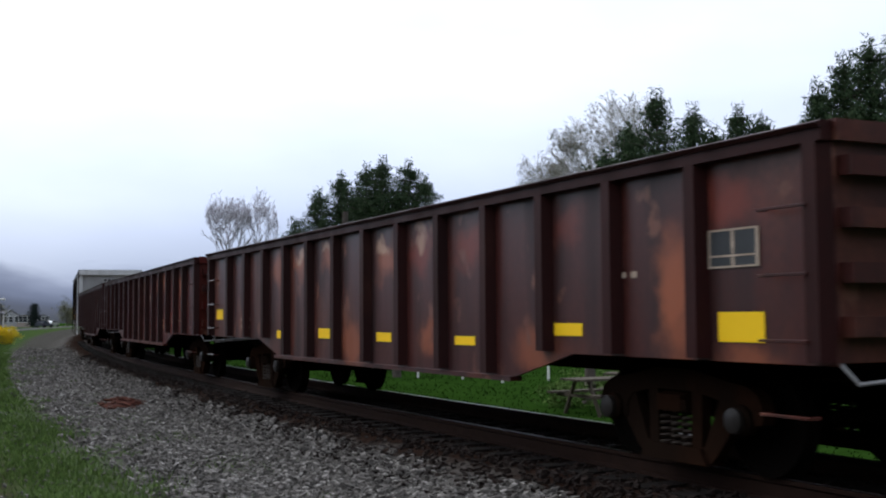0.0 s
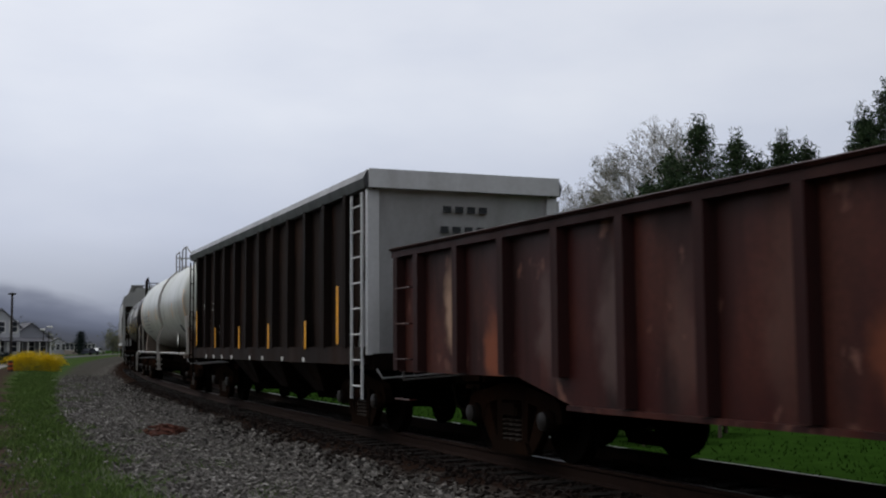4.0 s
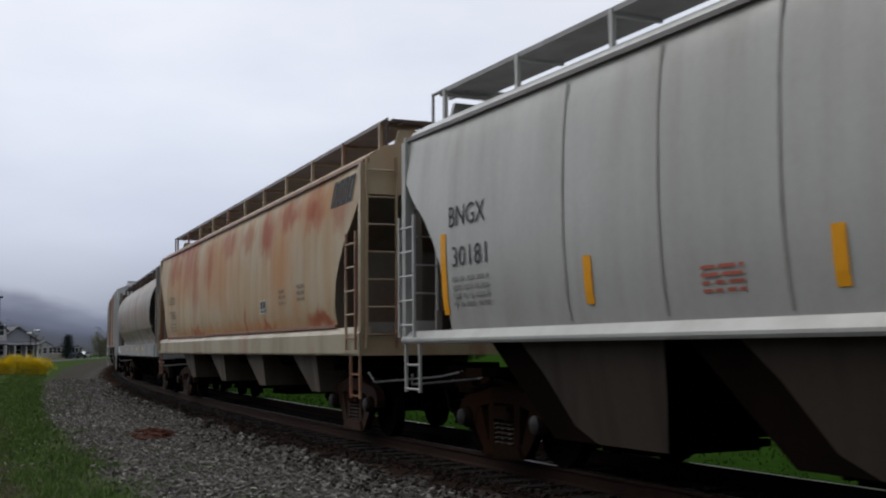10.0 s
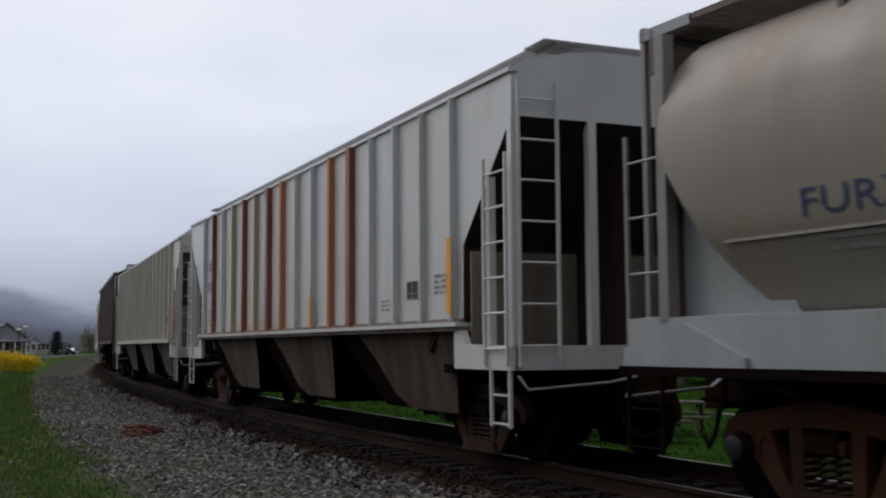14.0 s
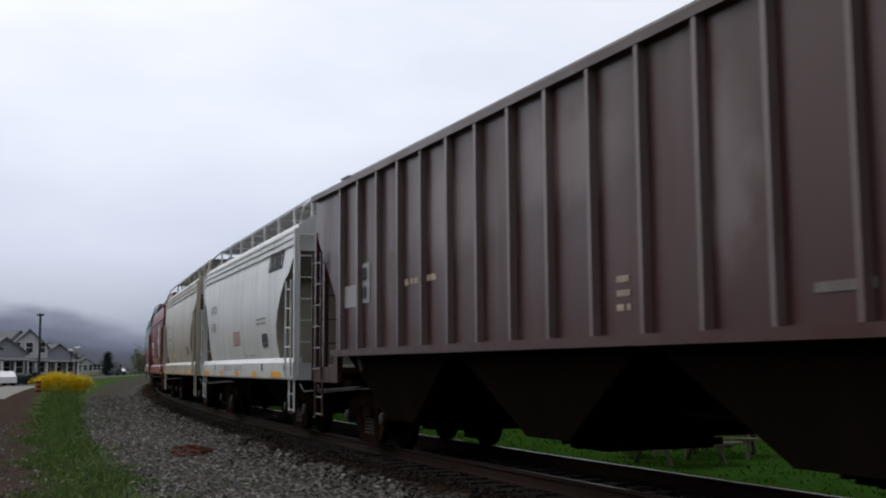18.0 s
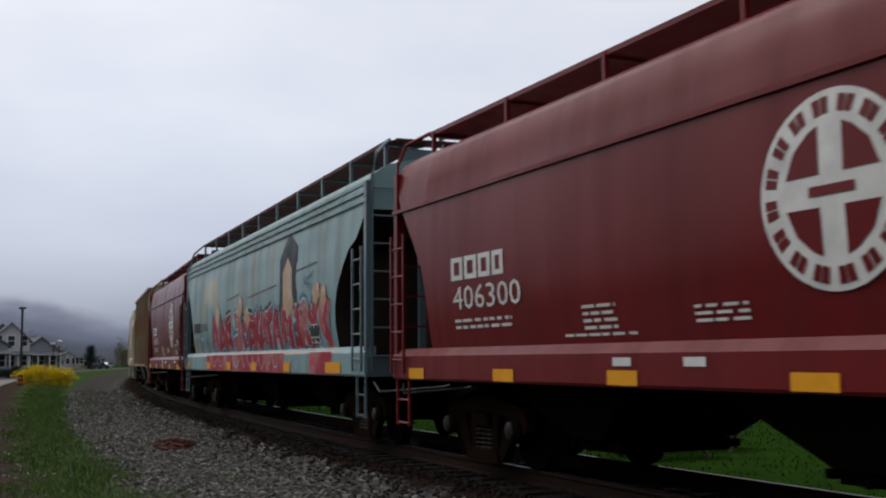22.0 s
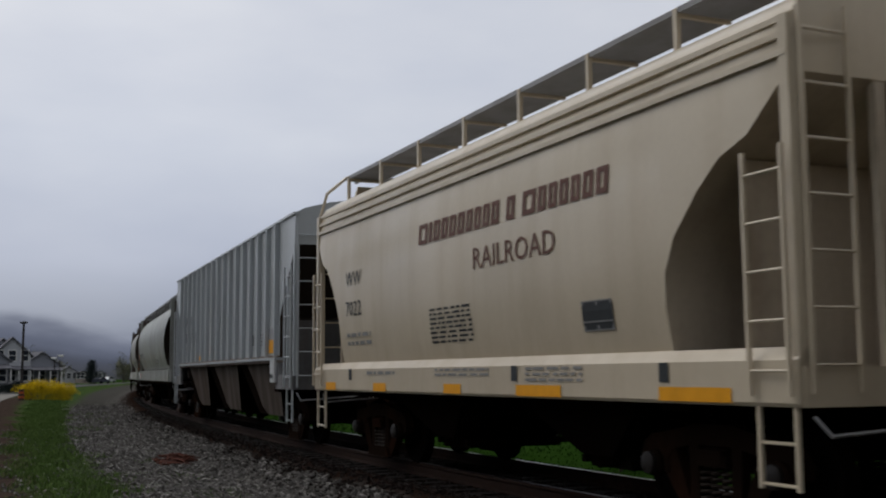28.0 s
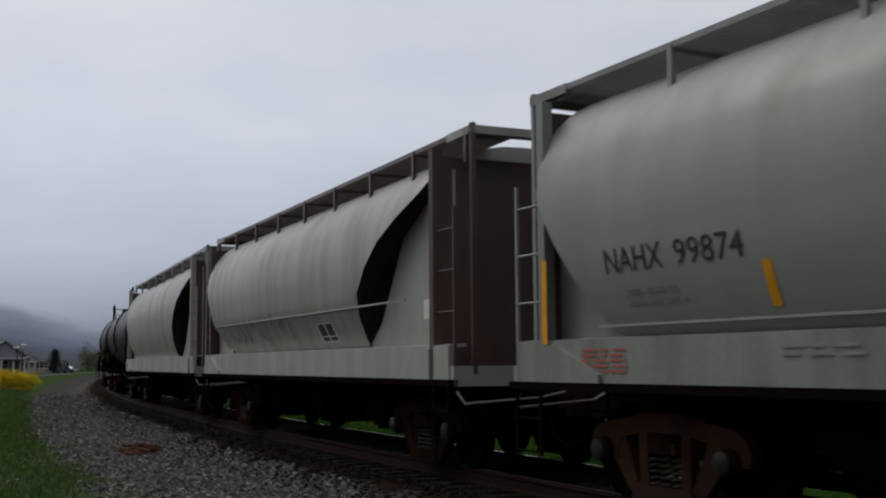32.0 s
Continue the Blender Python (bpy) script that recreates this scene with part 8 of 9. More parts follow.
def stone_material(name, dark, light, warm):
    m, nt, ln, bs = nodes_of(name)
    geo = nt.new("ShaderNodeNewGeometry")
    ramp = nt.new("ShaderNodeValToRGB")
    ramp.color_ramp.elements[0].color, ramp.color_ramp.elements[1].color = (*dark, 1), (*light, 1)
    e = ramp.color_ramp.elements.new(0.7)
    e.color = (*warm, 1)
    ln.new(geo.outputs["Random Per Island"], ramp.inputs["Fac"])
    c = mixed(nt, ln, grain(nt, ln, 30, lo=0.3, hi=0.7), ramp.outputs["Color"], [v * 0.6 for v in warm])
    ln.new(c, bs.inputs["Base Color"])
    bs.inputs["Roughness"].default_value = 0.85
    return m


STONES = stone_material("crushed_stone", (0.045, 0.043, 0.041), (0.40, 0.38, 0.36), (0.140, 0.130, 0.120))
# grimy stones with the shade under the cars put into their colour
GRIMY_SHADED = stone_material("grimy_stone", (0.009, 0.006, 0.005), (0.030, 0.019, 0.0155), (0.015, 0.0098, 0.008))
scatter("gravel", "grey crushed stone beside the track", 30000, 8, 34, 1.8, 5.2, (0.022, 0.062), STONES, 5, dens=lambda s, w: np.clip((w - 1.75) / 0.5 + 0.25 * np.sin(s * 2.3), 0, 1) * np.clip((4.9 - w) / 1.3 + 0.12, 0, 1))
scatter("gravel", "grey crushed stone beside the track", 15000, 26, 78, 1.75, 4.8, (0.03, 0.07), STONES, 6, 0.7, 1.3, dens=lambda s, w: np.clip((80 - s) / 45, 0, 1) * np.clip((w - 1.7) / 0.5, 0, 1))
scatter("ballast", "grimy oil-dark ballast between and beside the rails", 20000, 5, 50, -1.6, 2.5, (0.022, 0.055), GRIMY_SHADED, 7)
scatter("ballast", "grimy ballast on the far shoulder", 3000, 8, 60, -3.0, -1.5, (0.03, 0.07), GRIMY_SHADED, 8)
scatter("pebbles", "scattered stones in the grass and earth", 2500, 8, 40, 5.2, 8.5, (0.015, 0.05), STONES, 9)


def blades(name, label, count, s0, s1, w0, w1, height, mat, seed, fall=1.5, dens=None, lean=0.35, wide=0.006, ragged=False):
    rng = np.random.default_rng(seed)
    s = s0 + (s1 - s0) * rng.random(count) ** fall
    w = w0 + (w1 - w0) * (rng.random(count) + rng.random(count)) / 2 if ragged else w0 + (w1 - w0) * rng.random(count)
    w = w + (0.25 * np.sin(s * 0.9) + 0.15 * np.sin(s * 2.3 + 1) + np.maximum(0, s - 50) * 0.045 if ragged else 0)
    if dens is not None:
        keep = rng.random(count) < dens(s, w)
        s, w = s[keep], w[keep]
    n = len(s)
    x, y, _ = spot(s, w)
    z = lift(w) - 0.01
    h = height[0] + (height[1] - height[0]) * rng.random(n)
    a = rng.random(n) * 6.283
    k = wide * (1 + (s - s0) * 0.05)
    dx, dy = np.cos(a) * k, np.sin(a) * k
    lx, ly = rng.normal(0, lean, n) * h, rng.normal(0, lean, n) * h
    P = np.stack([np.stack([x - dx, y - dy, z], -1), np.stack([x + dx, y + dy, z], -1), np.stack([x + dx * 0.7 + lx * 0.45, y + dy * 0.7 + ly * 0.45, z + h * 0.6], -1), np.stack([x + lx, y + ly, z + h], -1), np.stack([x - dx * 0.7 + lx * 0.45, y - dy * 0.7 + ly * 0.45, z + h * 0.6], -1)], 1).reshape(-1, 3)
    b = (np.arange(n) * 5)[:, None]
    me = bpy.data.meshes.new(name)
    me.from_pydata(P.tolist(), [], (b + np.array([0, 1, 2, 4])).tolist() + (b + np.array([4, 2, 3])).tolist())
    me.materials.append(mat)
    return tagged(new(name, me), label, "grass", kind="stuff")


def patchy(scale, cut, seed):
    def d(s, w):
        v = np.array([noise.noise((float(p) * scale, float(q) * scale * 1.6, seed)) for p, q in zip(s, w)])
        return np.clip((v - cut) * 4, 0, 1)
    return d


GRASS = leafy("verge_grass", (0.062, 0.115, 0.028), 0.45, (0.14, 0.19, 0.055))
LAWN = leafy("spring_lawn", (0.013, 0.036, 0.004), 0.25, (0.021, 0.052, 0.007))
DARK_NEEDLES = leafy("cypress_needles", (0.018, 0.026, 0.026), 0.3, (0.03, 0.04, 0.035))
blades("verge_grass", "short spring grass on the verge", 60000, 9, 130, 4.45, 6.7, (0.03, 0.10), GRASS, 11, ragged=True)
blades("weed_tufts", "sparse grass growing through the gravel", 30000, 9, 60, 3.0, 5.1, (0.02, 0.07), GRASS, 12, 1.5, patchy(0.55, 0.04, 3.0))
blades("lawn_grass", "mown lawn behind the track", 26000, 8, 90, -22, -2.7, (0.03, 0.08), LAWN, 13, 1.3, None, 0.4, 0.012)


def debris(s, w, seed):
    """A low heap of rotten red-brown wood and leaves."""
    heap = thing("debris_heap", "low heap of rotten red-brown wood and dead leaves", "debris", on_track(s, w, float(lift(w))))
    rng = random.Random(seed)
    sh = Shape()
    n, m = 16, 9
    for i in range(n):
        for j in range(m):
            u, v = i / (n - 1) * 2 - 1, j / (m - 1) * 2 - 1
            sh.v.append((u * 0.65, v * 0.42, max(0, 1 - u * u - v * v) ** 0.8 * 0.15 * rng.uniform(0.5, 1.3) - 0.015))
    sh.f = [(i * m + j, i * m + j + 1, (i + 1) * m + j + 1, (i + 1) * m + j) for i in range(n - 1) for j in range(m - 1)]
    part("mound", sh, plain("rotten_wood", (0.075, 0.028, 0.020), 0.95, 0, 0.6, 18, 0.6), heap)
    bark = plain("red_bark", (0.10, 0.036, 0.024), 0.9, 0, 0.5, 10)
    for k in range(60):
        u, v = rng.gauss(0, 0.33), rng.gauss(0, 0.2)
        a, l = rng.uniform(0, 3.14), rng.uniform(0.06, 0.22)
        z = max(0, 1 - (u / 0.65) ** 2 - (v / 0.42) ** 2) * 0.14 + 0.01
        part("chip", Shape().rod([(u - l * math.cos(a), v - l * math.sin(a), z), (u, v, z + rng.uniform(0.01, 0.05)), (u + l * math.cos(a), v + l * math.sin(a), z + rng.uniform(-0.01, 0.06))], rng.uniform(0.008, 0.022), 4), bark, heap)


debris(23.9, 3.05, 4)


# ---- trees ----
BARK = plain("grey_brown_bark", (0.10, 0.085, 0.075), 0.9, 0, 0.4, 12, 0.5)
# distance haze is put into this pale bark colour
HAZED_BARK = plain("pale_misty_twigs", (0.48, 0.46, 0.50), 0.95, 0, 0.2)
NEEDLES = leafy("pine_needles", (0.032, 0.056, 0.032), 0.45, (0.075, 0.105, 0.045))
BUDS = leafy("opening_buds", (0.13, 0.135, 0.085), 0.3, (0.17, 0.165, 0.10))
YELLOW_BLOOM = leafy("yellow_blossom", (0.72, 0.52, 0.01), 0.25, (0.82, 0.66, 0.03))


def tuft_mesh(name, centres, size, mat, seed, per=14, flat=0.5, long=1.0, thin=1.0):
    """Many small leaf or needle slips round the given places."""
    rng = np.random.default_rng(seed)
    c = np.repeat(np.asarray(centres, float), per, axis=0)
    n = len(c)
    c = c + np.clip(rng.normal(0, 1, (n, 3)), -1.5, 1.5) * np.array([size, size, size * flat])
    d = rng.normal(0, 1, (n, 3))
    d /= np.linalg.norm(d, axis=1)[:, None]
    e = np.cross(d, rng.normal(0, 1, (n, 3)))
    e /= np.linalg.norm(e, axis=1)[:, None]
    l, w = (size * long * (0.35 + 0.5 * rng.random(n)))[:, None], (size * thin * (0.08 + 0.1 * rng.random(n)))[:, None]
    P = np.stack([c - d * l, c + e * w, c + d * l, c - e * w], 1).reshape(-1, 3)
    me = bpy.data.meshes.new(name)
    me.from_pydata(P.tolist(), [], ((np.arange(n) * 4)[:, None] + np.arange(4)).tolist())
    me.materials.append(mat)
    return me


def pine(az, dist, top, spread, seed, label="dark green pine with ragged branches"):
    """A pine with a pointed leader, whorls of limbs that turn up at their ends, and tufts of needles along them."""
    x, y, z = bearing(az, dist, -0.7)
    tree = thing("pine_tree", label, "tree", pose(x, y, z), "pines behind the track")
    h, rng = top - z, random.Random(seed)
    part("trunk", Shape().rod([(0, 0, -0.1), (rng.uniform(-0.1, 0.1), 0, h * 0.5), (0, 0, h * 0.985)], 0.16 + h * 0.008, 8, 0.08), BARK, tree)
    tips, limbs = [], Shape()
    levels = int(h * 2.0)
    for i in range(levels):
        u = 0.12 + 0.85 * i / levels
        reach = spread * min(1.0, 1.9 * (1 - u)) ** 0.8 * rng.uniform(0.6, 1.15) + 0.12
        turn = rng.uniform(0, 6.283)
        for k in range(5):
            a = turn + k * 1.257 + rng.uniform(-0.35, 0.35)
            r = reach * rng.uniform(0.55, 1.1)
            zz = h * u + rng.uniform(-0.12, 0.12)
            rise = r * rng.uniform(0.12, 0.4)
            limb = [(r * f * math.cos(a), r * f * math.sin(a), zz + rise * f ** 2.2) for f in (0, 0.4, 0.75, 1.0)]
            limbs.rod(limb, 0.035, 4, 0.3)
            for f in np.linspace(0.25, 1.0, max(3, int(r * 4.0))):
                wide = 0.22 * r * (1.15 - f)
                for t in (-1, 0, 1):
                    tips.append((r * f * math.cos(a) - t * wide * math.sin(a) + rng.gauss(0, 0.05), r * f * math.sin(a) + t * wide * math.cos(a) + rng.gauss(0, 0.05), zz + rise * f ** 2.2 + rng.uniform(-0.04, 0.10)))
    for k in range(14):
        f = k / 13
        w = 0.16 * (1 - f)
        tips.append((rng.uniform(-w, w), rng.uniform(-w, w), h * (0.93 + 0.075 * f)))
    part("branchwork", limbs, BARK, tree)
    part("crown", tuft_mesh("crown", tips, 0.17, NEEDLES, seed, 13, 0.8, 1.15, 1.1), NEEDLES, tree)
    return tree


def bare_tree(az, dist, top, crown, seed, mat, label, buds=None, name="bare_tree", twig=0.012, depth=6):
    x, y, z = bearing(az, dist, -0.7)
    tree = thing(name, label, "tree", pose(x, y, z))
    rng, h = random.Random(seed), top - z
    trunk, limbs, ends = Shape(), Shape(), []
    trunk.rod([(0, 0, -0.1), (0.1, 0, h * 0.16), (0.05, 0.1, h * 0.3)], 0.03 * h * 0.6, 8, 0.7)

    centre, rz = h * 0.63, h * 0.385

    def grow(p, d, length, r, level):
        q = p + d * length
        u = (q.x / crown) ** 2 + (q.y / crown) ** 2 + ((q.z - centre) / rz) ** 2
        if level > 2 and u > 1:
            q = p + d * length * rng.uniform(0.15, 0.5)
        mid_ = p + (q - p) * 0.5 + Vector((rng.gauss(0, 0.05), rng.gauss(0, 0.05), rng.gauss(0, 0.04))) * length
        limbs.rod([p, mid_, q], max(r, twig), 4 if level > 1 else 6, 0.65)
        ends.append(tuple(q))
        if level >= depth or (level > 2 and u > 1):
            return
        for _ in range(3 if level < 6 else 2):
            e = (d + Vector((rng.gauss(0, 0.42), rng.gauss(0, 0.42), rng.uniform(-0.12, 0.26)))).normalized()
            grow(q, e, length * rng.uniform(0.62, 0.84), r * 0.6, level + 1)

    for k in range(5):
        a = k * 1.26 + rng.uniform(-0.5, 0.5)
        lean = rng.uniform(0.15, 0.75) * crown / (h * 0.33)
        grow(Vector((0.05, 0.1, h * 0.27)), Vector((lean * math.cos(a), lean * math.sin(a), 1)).normalized(), h * 0.17, 0.016 * h * 0.5, 1)
    part("trunk", trunk, mat, tree)
    part("branchwork", limbs, mat, tree)
    if buds:
        part("bud_haze", tuft_mesh("bud_haze", [e for e in ends if e[2] > h * 0.4], 0.10, buds, seed, 4), buds, tree)
    return tree


for k, (az, dist, top, spread) in enumerate(((5.4, 75, 7.6, 2.3), (4.2, 72, 9.6, 2.6), (3.0, 73, 10.8, 3.0), (1.7, 70, 11.0, 3.0), (0.9, 69, 11.3, 2.6), (-0.5, 70, 11.2, 2.9), (-1.3, 72, 10.5, 2.4), (2.3, 75, 9.8, 3.2), (0.2, 74, 10.0, 3.2), (-9.4, 56, 8.1, 2.5), (-10.7, 55, 9.5, 2.8), (-11.9, 54, 10.6, 2.9), (-13.3, 52, 11.8, 2.8), (-15.1, 54, 11.3, 2.1), (-16.1, 55, 10.4, 2.4), (-17.3, 54, 11.2, 2.0), (-18.4, 54, 10.7, 1.7), (-20.6, 46, 8.9, 1.8), (-21.2, 46, 10.5, 1.9), (-22.4, 46, 11.5, 2.2), (-23.6, 45, 11.8, 2.5), (-25.2, 45, 12.3, 2.8))):
    pine(az, dist, top, spread, 40 + k)
PALE_LIMBS = plain("pale_grey_limbs", (0.40, 0.38, 0.35), 0.9, 0, 0.2)
bare_tree(-10.9, 60, 15.2, 3.3, 61, PALE_LIMBS, "leafless tree just coming into bud", BUDS, twig=0.012, depth=7)
bare_tree(-8.4, 62, 12.3, 2.6, 62, PALE_LIMBS, "leafless tree just coming into bud", BUDS, twig=0.012, depth=7)
bare_tree(-6.2, 63, 9.9, 2.2, 65, PALE_LIMBS, "leafless tree just coming into bud", BUDS, twig=0.012, depth=6)
bare_tree(8.75, 150, 20.6, 3.3, 63, HAZED_BARK, "leafless tree pale in the mist", None, twig=0.02, depth=8)
bare_tree(7.0, 152, 20.4, 2.1, 64, HAZED_BARK, "leafless tree pale in the mist", None, twig=0.02, depth=8)


def shrub(az, dist, long, tall, seed):
    """An arching forsythia in full bloom."""
    bush = thing("forsythia", "forsythia bush in full yellow bloom on the verge", "bush", pose(*bearing(az, dist, -0.4), 0, 0, az))
    rng, stems, bloom = random.Random(seed), Shape(), []
    for k in range(90):
        u, a = rng.uniform(-0.42, 0.42) * long, rng.uniform(0, 6.283)
        r, t = rng.uniform(0.3, 0.8), tall * rng.uniform(0.5, 1.0) * (1 - (abs(u) / long) ** 2 * 1.6)
        pts = [(u, 0, 0), (u + r * 0.35 * math.cos(a), r * 0.35 * math.sin(a), t * 0.8), (u + r * 0.8 * math.cos(a), r * 0.8 * math.sin(a), t), (u + r * 1.2 * math.cos(a), r * 1.2 * math.sin(a), t * 0.75)]
        stems.rod(pts, 0.012, 4, 0.4)
        for p, q in zip(pts, pts[1:]):
            bloom += [tuple(p[i] + (q[i] - p[i]) * f + rng.gauss(0, 0.06) for i in range(3)) for f in np.linspace(0.1, 1, 7) if p[2] + q[2] > 0.25]
    part("stem_clump", stems, BARK, bush)
    part("blossom", tuft_mesh("blossom", bloom, 0.10, YELLOW_BLOOM, seed, 7, 1.0), YELLOW_BLOOM, bush, "dense yellow blossom")


shrub(20.1, 88, 4.0, 1.5, 71)


# ---- the valley beyond: road, poles, houses, cars, ridges ----
def road():
    sh = Shape()
    for i, s in enumerate(np.concatenate([np.arange(112, 200, 6.0), [230, 260, 300]])):
        for w in (13.0, 19.0):
            x, y, z = spot(s, w, float(lift(w)) + 0.03)
            sh.v.append((float(x), float(y), z))
        if i:
            sh.f.append((2 * i - 2, 2 * i - 1, 2 * i + 1, 2 * i))
    solid("road", sh, plain("worn_asphalt", (0.05, 0.05, 0.048), 0.9, 0, 0.25, 2), "worn grey asphalt road beside the railway", "road", "structure")


road()


def driveway():
    """A pale concrete lane that leaves the road towards the houses."""
    sh = Shape()
    for i, s in enumerate(np.arange(66, 118, 4.0)):
        for w in (9.3 + (s - 66) * 0.055, 12.2 + (s - 66) * 0.06):
            x, y, z = spot(s, w, float(lift(w)) + 0.025)
            sh.v.append((float(x), float(y), z))
        if i:
            sh.f.append((2 * i - 2, 2 * i - 1, 2 * i + 1, 2 * i))
    solid("driveway", sh, plain("pale_worn_concrete", (0.20, 0.19, 0.17), 0.9, 0, 0.25, 1.5), "pale worn concrete lane beside the verge", "road", "structure")


driveway()


def pole(az, dist, top, label, arm=0.0, name="utility_pole", r=0.13):
    x, y, z = bearing(az, dist, -0.35)
    ob = thing(name, label, "pole", pose(x, y, z))
    part("shaft", Shape().rod([(0, 0, -0.1), (0, 0, top - z)], r, 8, 0.75), plain("dark_pole", (0.05, 0.045, 0.045), 0.8), ob)
    if arm:
        part("arm", Shape().rod([(0, 0, top - z - 0.3), (arm * 0.5, 0, top - z + 0.15), (arm, 0, top - z + 0.2)], 0.05, 6), GALV, ob)
        part("lamp_head", Shape().turned([(-0.35, 0.02), (-0.3, 0.12), (0.3, 0.16), (0.35, 0.02)], (arm, 0, top - z + 0.18), "x", 10), INK_WHITE, ob)
    else:
        part("cap", Shape().turned([(0, 0.15), (0.05, 0.34), (0.16, 0.34), (0.22, 0.05)], (0, 0, top - z - 0.1), "z", 12), plain("dark_cap", (0.05, 0.05, 0.05), 0.7), ob)


pole(21.2, 105, 6.1, "dark slim pole beside the road")
pole(19.5, 150, 3.45, "street lamp with a short arm", -0.8, "street_lamp", 0.07)
pole(19.74, 152, 3.8, "street lamp with a short arm", 0.8, "street_lamp", 0.08)

SIDING = plain("white_siding", (0.44, 0.45, 0.48), 0.7, 0, 0.12, 1)
SIDING_GREY = plain("grey_siding", (0.25, 0.26, 0.29), 0.7, 0, 0.15, 1)
BUFF_WALL = plain("buff_brick", (0.36, 0.30, 0.27), 0.85, 0, 0.2, 3)
ROOFING = plain("grey_shingles", (0.14, 0.14, 0.155), 0.9, 0, 0.25, 2)
PANE = plain("dark_window_pane", (0.03, 0.035, 0.045), 0.12, 0, 0.1)


def house(az, dist, wide, deep, eave, ridge, turn, mat, label, porch=True, cols=3):
    x, y, z = bearing(az, dist, -0.4)
    ob = thing("house", label, "house", pose(x, y, z, 0, 0, az + turn), "houses along the road")
    w, d = wide / 2, deep / 2
    part("wall", Shape().prism([(-w, 0), (w, 0), (w, eave), (0, ridge), (-w, eave)], "y", -d, d), mat, ob)
    for s in (-1, 1):
        sh = Shape()
        o = 0.35
        k = (ridge - eave) / w
        sh.v = [(s * (w + o), y_, eave - o * k + t) for y_ in (-d - 0.3, d + 0.3) for t in (0.02, 0.18)] + [(0, y_, ridge + t) for y_ in (-d - 0.3, d + 0.3) for t in (0.02, 0.18)]
        sh.f = [(0, 2, 6, 4), (1, 5, 7, 3), (0, 1, 3, 2), (4, 6, 7, 5), (0, 4, 5, 1), (2, 3, 7, 6)]
        part("roof", sh, ROOFING, ob)
    rows = 2 if eave > 4 else 1
    for r in range(rows):
        for c in range(cols):
            cx, cz = -w + wide * (c + 0.5) / cols, 1.2 + r * 2.6
            win = part("window", Shape().box(cx - 0.55, cx + 0.55, -d - 0.06, -d, cz - 0.1, cz + 1.5), INK_WHITE, ob)
            part("pane", Shape().box(cx - 0.42, cx + 0.42, -d - 0.075, -d - 0.055, cz + 0.05, cz + 0.68), PANE, win)
            part("pane", Shape().box(cx - 0.42, cx + 0.42, -d - 0.075, -d - 0.055, cz + 0.76, cz + 1.36), PANE, win)
            for sd in (-1, 1):
                part("side_window", Shape().box(*sorted((sd * w, sd * (w + 0.06))), -d + deep * (c + 0.35) / cols, -d + deep * (c + 0.35) / cols + 1.0, cz, cz + 1.4), PANE, ob)
    if porch:
        pr = part("porch_roof", Shape().prism([(-d - 2.2, 2.55), (-d, 3.0), (-d, 3.15), (-d - 2.3, 2.7)], "x", -w, w), ROOFING, ob)
        for c in range(4):
            part("porch_post", Shape().box(-w + 0.1 + c * (wide - 0.35) / 3, -w + 0.25 + c * (wide - 0.35) / 3, -d - 2.15, -d - 2.0, 0, 2.6), INK_WHITE, pr)
        part("porch_floor", Shape().box(-w, w, -d - 2.2, -d, -0.1, 0.35), SIDING_GREY, ob)


house(24.5, 128, 5.2, 8, 3.9, 5.4, 10, SIDING, "white two-storey house with a porch")
house(23.0, 140, 4.4, 8, 3.6, 5.2, 10, SIDING_GREY, "grey two-storey house with a porch")
house(22.1, 190, 6.0, 8, 3.6, 5.3, 10, SIDING, "white gabled house with a porch")
house(20.75, 230, 5.0, 6, 2.5, 3.6, 10, SIDING, "white gabled house beside the road", False)
house(19.2, 290, 4.2, 5.0, 2.8, 4.0, 15, SIDING, "low white building with a shallow roof", False, 3)
house(18.46, 285, 2.9, 4.0, 2.5, 2.85, 5, BUFF_WALL, "low buff brick building", False)
house(17.6, 330, 3.0, 4, 2.4, 3.2, 0, SIDING_GREY, "distant grey house down the valley", False)
house(22.55, 178, 4.6, 8, 5.0, 7.2, 20, SIDING_GREY, "tall grey house behind the row", False)
house(23.5, 165, 4.8, 8, 4.6, 6.9, -8, SIDING, "tall white house with a steep gable", False)
house(21.75, 160, 4.6, 7, 4.6, 6.8, 4, SIDING, "narrow white house with a steep gable", True)
house(20.55, 175, 5.0, 7, 3.4, 5.2, 12, SIDING_GREY, "grey gabled house with a porch", True)
house(25.2, 150, 5.4, 8, 4.4, 6.2, 6, SIDING_GREY, "large grey house with a steep gable", False)

dark_tree = thing("cypress", "dark columnar evergreen beside low buildings", "tree", pose(*bearing(18.02, 258, -0.4)))
part("trunk", Shape().rod([(0, 0, 0), (0, 0, 1.2)], 0.15, 8), BARK, dark_tree)
rngc = random.Random(90)
part("crown", tuft_mesh("crown", [(rngc.gauss(0, 0.55) * (1 - (z / 5.4) ** 2.5) * 1.3, rngc.gauss(0, 0.5), z) for z in np.linspace(0.4, 5.0, 420)], 0.33, DARK_NEEDLES, 91, 9, 0.9), DARK_NEEDLES, dark_tree)

